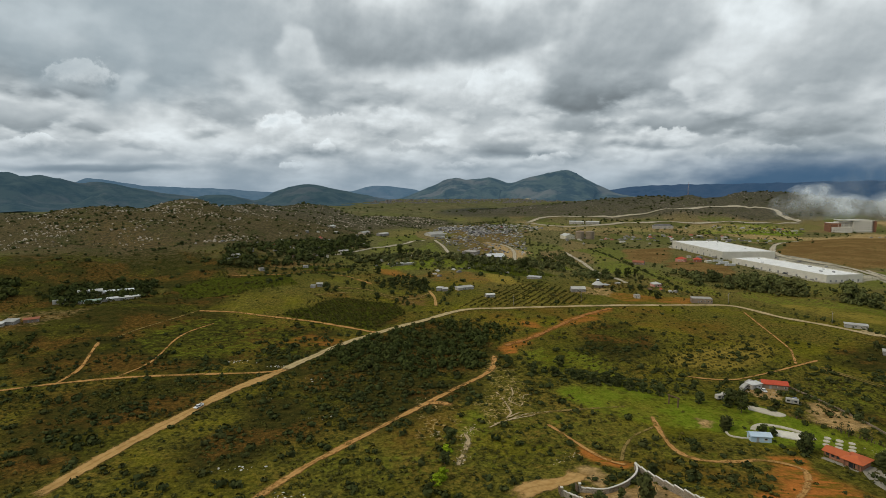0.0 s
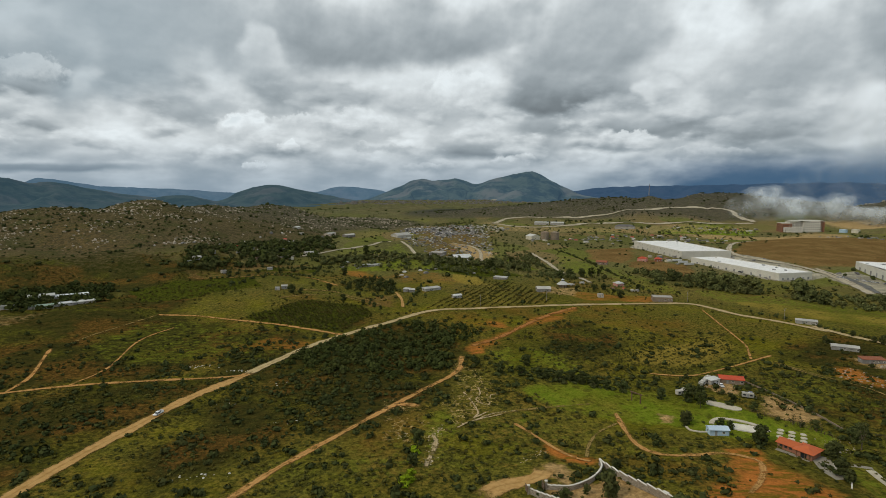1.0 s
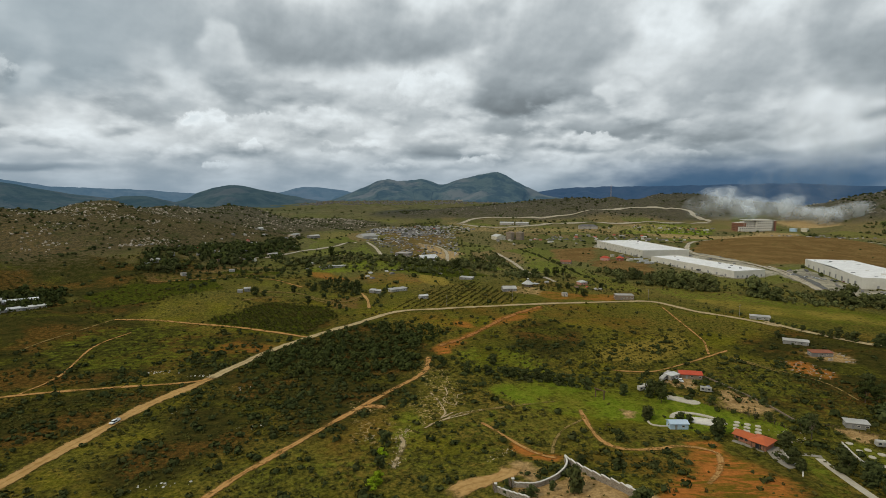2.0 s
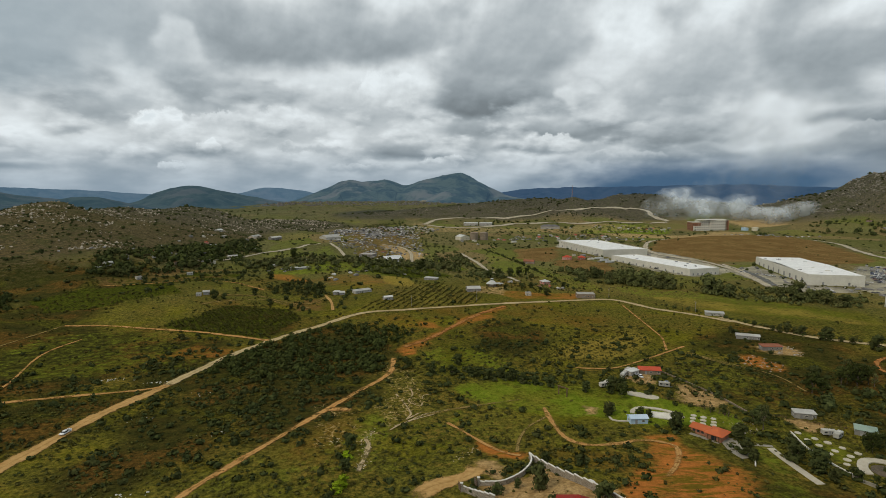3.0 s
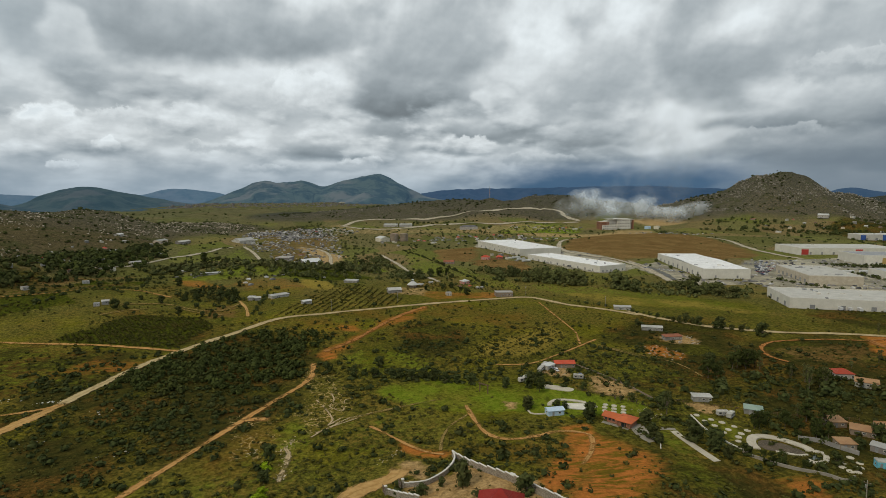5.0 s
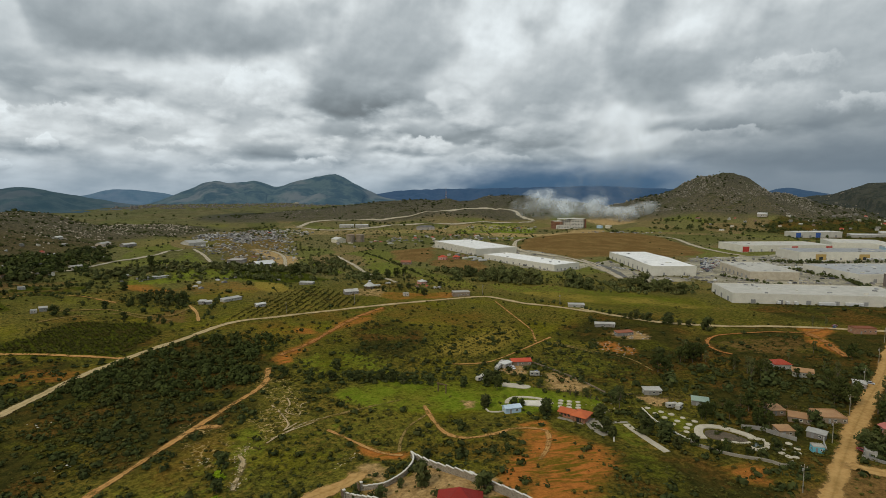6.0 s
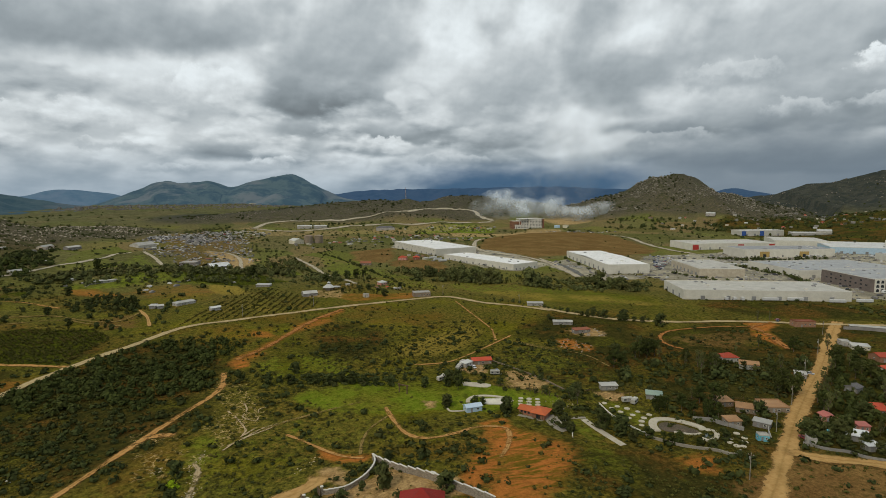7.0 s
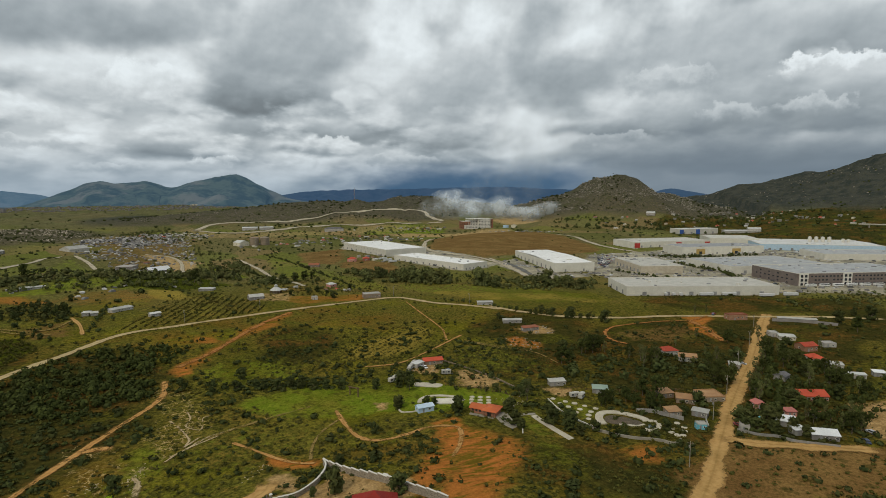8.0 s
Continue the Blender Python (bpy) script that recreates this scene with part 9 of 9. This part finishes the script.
def far_town(name, label, outline, n, size):
    """Uncountable small houses of a town on the far plain."""
    x, y = in_outline(n / max(1.0, float(np.prod(np.ptp(np.array(outline, float), axis=0)))), outline)
    cube = np.array([(sx, sy, z) for z in (0, 1.0) for sx, sy in ((-1, -0.8), (1, -0.8), (1, 0.8), (-1, 0.8))], float)
    faces = np.array([(4, 5, 6), (4, 6, 7), (0, 1, 5), (0, 5, 4), (1, 2, 6), (1, 6, 5), (2, 3, 7), (2, 7, 6), (3, 0, 4), (3, 4, 7)])
    ob = scatter(name, label, [(cube, faces)], x, y, size * (0.6 + 0.8 * rng.random(len(x))), WALLS["grey"] if size > 4.5 else WALLS["cream"], 0.8, 0.0, "town")
    return ob


far_town("far_town", "pale houses of a town spread over the far plain", [(-420, 3050), (150, 3100), (700, 3150), (800, 3500), (200, 3550), (-400, 3500)], 650, 4.6)
far_town("hillside_town", "pale houses at the foot of the mountain", [(520, 3500), (820, 3480), (820, 3620), (560, 3640)], 200, 4.5)


def island_paint(name, tones, spread):
    """Paint that differs from piece to piece."""
    m, n = material(name, 0.7, 0.3)
    isl = n.node("ShaderNodeNewGeometry", out=8)
    col = n.mix(n.ramp(isl, 0.0, 0.45), tones[0], tones[1])
    col = n.mix(n.ramp(isl, 0.5, 0.85), col, tones[2])
    col = n.mix(n.ramp(isl, spread, spread + 0.02), col, tones[3])
    n.put(n.mix(0.4, col, n.mix(n.noise(n.pos, 0.7, 3, 0.6), (0.5, 0.5, 0.5), (1.4, 1.4, 1.4)), "MULTIPLY"), n.bsdf.inputs["Base Color"])
    return m


SCRAP = island_paint("scrap_paint", ((0.05, 0.05, 0.055), (0.20, 0.19, 0.18), (0.30, 0.28, 0.25), (0.48, 0.47, 0.45)), 0.86)


def scrap_rows(name, label, outline, step, gap, turn, size, keep=0.75):
    """Rows of wrecks and stacked parts, too many and too far to count."""
    p = np.array(outline, float)
    c, span = p.mean(0), np.ptp(p, 0).max() * 0.75
    u, v = np.meshgrid(np.arange(-span, span, step), np.arange(-span, span, gap))
    u, v = u.ravel() + rng.normal(size=u.size) * 0.8, v.ravel() + rng.normal(size=u.size) * 0.7
    a = radians(turn)
    x, y = c[0] + u * math.cos(a) - v * math.sin(a), c[1] + u * math.sin(a) + v * math.cos(a)
    m = (inside(x, y, outline, 6) > 0.5) & (rng.random(len(x)) < keep * np.clip(0.8 + 1.2 * grain(x, y, 40, 91, 2), 0.1, 1)) & off_roads(x, y, 4)
    hull = np.array([(-1, -0.45, 0), (1, -0.45, 0), (1, 0.45, 0), (-1, 0.45, 0), (-1, -0.45, 0.35), (1, -0.45, 0.32), (1, 0.45, 0.32), (-1, 0.45, 0.35), (-0.6, -0.4, 0.66), (0.35, -0.4, 0.66), (0.35, 0.4, 0.66), (-0.6, 0.4, 0.66)], float)
    fs = []
    for i, j in ((0, 4), (4, 8)):
        for k in range(4):
            q = (k + 1) % 4
            fs += [(i + k, i + q, j + q), (i + k, j + q, j + k)]
    fs += [(8, 9, 10), (8, 10, 11)]
    return scatter(name, label, [(hull, np.array(fs))], x[m], y[m], size * (0.7 + 0.6 * rng.random(m.sum())), SCRAP, 1.0, 0.0, "scrap")


scrap_rows("scrap_yard", "rows of old vehicles and scrap in a dusty yard", COVER["town"][3], 6.5, 10, 20, 2.0, 0.7)
scrap_rows("scrap_yard", "tightly packed rows of wrecked vehicles", [(-12, 1297), (102, 1350), (173, 1511), (150, 1242), (88, 1148), (-6, 1085)], 4.5, 8, 20, 2.6, 0.95)


for outline, words in (([(-330, 700), (-250, 770), (-170, 740), (-150, 700), (-230, 680)], "clutter of sheds and vehicles below the western trees"), ([(-40, 620), (40, 660), (120, 650), (60, 600), (-20, 590)], "scattered huts and vehicles beside the valley plots"), ([(300, 1090), (420, 1040), (600, 990), (640, 1060), (500, 1130), (360, 1150)], "lorries and yards along the highway"), ([(820, 1080), (980, 960), (1040, 1000), (900, 1120)], "vehicles parked near the hospital")):
    scrap_rows("yard_clutter", words, outline, 11, 16, 25, 2.6, 0.5)


for outline, words, turn in ((COVER["plant_east"][3], "cars, trailers and containers in the factory yards", -27), (COVER["plant_mid"][3], "cars and trailers in the yard between halls", 55), (COVER["plant_west"][3], "trailers and cars beside the white halls", 75)):
    scrap_rows("parked_rows", words, outline, 5.5, 17, turn, 2.3, 0.5)


# ---- smoke from a field fire ----
def smoke_material(name, dense):
    m = bpy.data.materials.new(name)
    m.use_nodes = True
    n = Nodes(m.node_tree)
    gen = n.node("ShaderNodeTexCoord", out=3)
    pos = n.node("ShaderNodeNewGeometry", out=0)
    rim = n.node("ShaderNodeSeparateXYZ", i0=gen).node.outputs[2]
    warp = n.vmath("ADD", pos, n.vmath("MULTIPLY", n.noise(pos, 0.02, 2, 0.5, colour=True), (40, 40, 40)))
    wisp = n.noise(n.vmath("MULTIPLY", warp, (1.0, 1.0, 0.7)), 0.022, 4, 0.5)
    alpha = n.math("MULTIPLY", n.math("POWER", n.ramp(rim, 0.05, 1.0), 1.3), n.ramp(wisp, 0.30, 0.68, 0.10 * dense, dense))
    diff = n.node("ShaderNodeBsdfDiffuse", color=(0.76, 0.83, 0.89))
    clear_ = n.node("ShaderNodeBsdfTransparent")
    mixed = n.node("ShaderNodeMixShader", i0=alpha, i1=clear_, i2=diff)
    n.node("ShaderNodeOutputMaterial", i0=mixed)
    return m


def smoke():
    bm0 = bmesh.new()
    bmesh.ops.create_icosphere(bm0, subdivisions=3, radius=1.0)
    bmesh.ops.delete(bm0, geom=[v for v in bm0.verts if v.co.z < 0.02], context="VERTS")
    for v in bm0.verts:
        v.co *= 1 + 0.16 * noise.noise(v.co * 2.3)
    shell = bpy.data.meshes.new("puff")
    bm0.to_mesh(shell)
    bm0.free()
    shell.polygons.foreach_set("use_smooth", np.ones(len(shell.polygons), bool))
    shell.materials.append(smoke_material("drifting_smoke", 0.42))
    thin = shell.copy()
    thin.materials.clear()
    thin.materials.append(smoke_material("thin_smoke", 0.075))
    root = new("smoke_plume")
    r = random.Random(4)
    a, b = Vector((950, 1500, 34)), Vector((1200, 1275, 30))

    def puff(q, wide, high, mesh):
        ob = new("puff", mesh)
        ob.parent = root
        ob.matrix_basis = look(q, q + Vector((q.x, q.y, 0)), r.uniform(-14, 14)) @ Matrix.Diagonal((wide, high, 26, 1))

    for k in range(17):
        s = (k + 0.5 * r.random()) / 17
        bank = 8 + 54 * abs(math.sin(6.4 * s + 0.75)) * (1 - 0.35 * s)
        q = a.lerp(b, s) + Vector((r.uniform(-22, 22), r.uniform(-22, 22), r.uniform(0.3, 1.0) * bank))
        puff(q, r.uniform(42, 70), r.uniform(28, 46) * (1.0 - 0.25 * s), shell)
    for s, up, wide, high in ((0.16, 50, 44, 50), (0.36, 54, 50, 56), (0.66, 80, 110, 90), (0.82, 150, 130, 130), (0.95, 240, 150, 150)):
        puff(a.lerp(b, s) + Vector((0, 0, up)), wide, high, thin)
    return tagged(root, "low white plume of smoke drifting from a field fire", "smoke")


smoke()
SANDSTONE = mottled("pale_sandstone", (0.40, 0.33, 0.21), (0.48, 0.40, 0.27), (0.28, 0.22, 0.13), 0.6)
# pale rock showing through the scrub
for course, n_ in (([(5.9, 189.2), (8.9, 199.2), (7.8, 208.9), (12.3, 219.4)], 70), ([(-4.0, 213.1), (-1.9, 213.8)], 26), ([(41.4, 186.2), (49.1, 195.4), (51.5, 196.0)], 30)):
    line = resample(course, 0.4)
    pick = line[rng.integers(0, len(line), n_)] + rng.normal(size=(n_, 2)) * 1.3
    rocks = [(ICO_V * (0.6 + 0.6 * rng.random((len(ICO_V), 1))) * (1, 0.8, 0.4) + (0, 0, 0.1), ICO_F) for _ in range(5)]
    scatter("field_stones", "pale weathered stones showing through the scrub", rocks, pick[:, 0], pick[:, 1], 0.15 + 0.4 * rng.random(n_) ** 2, SANDSTONE, category="stones")
STONE_PALE = mottled("bleached_rock", (0.46, 0.44, 0.39), (0.58, 0.55, 0.49), (0.3, 0.28, 0.24), 0.8)
# loose white rocks in the scrub
for x, y, n_ in ((-123.3, 307.8, 16), (-116.6, 307.3, 16), (-95.1, 297.7, 14), (-87.7, 251.1, 8), (-51.1, 230.2, 10), (-68.2, 277.6, 8), (-48.8, 168.2, 14), (-73.0, 186.3, 14)):
    pick = np.array((x, y)) + rng.normal(size=(n_, 2)) * (4.0, 1.2)
    scatter("white_rocks", "group of pale grey rocks lying in the scrub", rocks, pick[:, 0], pick[:, 1], 0.2 + 0.6 * rng.random(n_) ** 2, STONE_PALE, category="rocks")
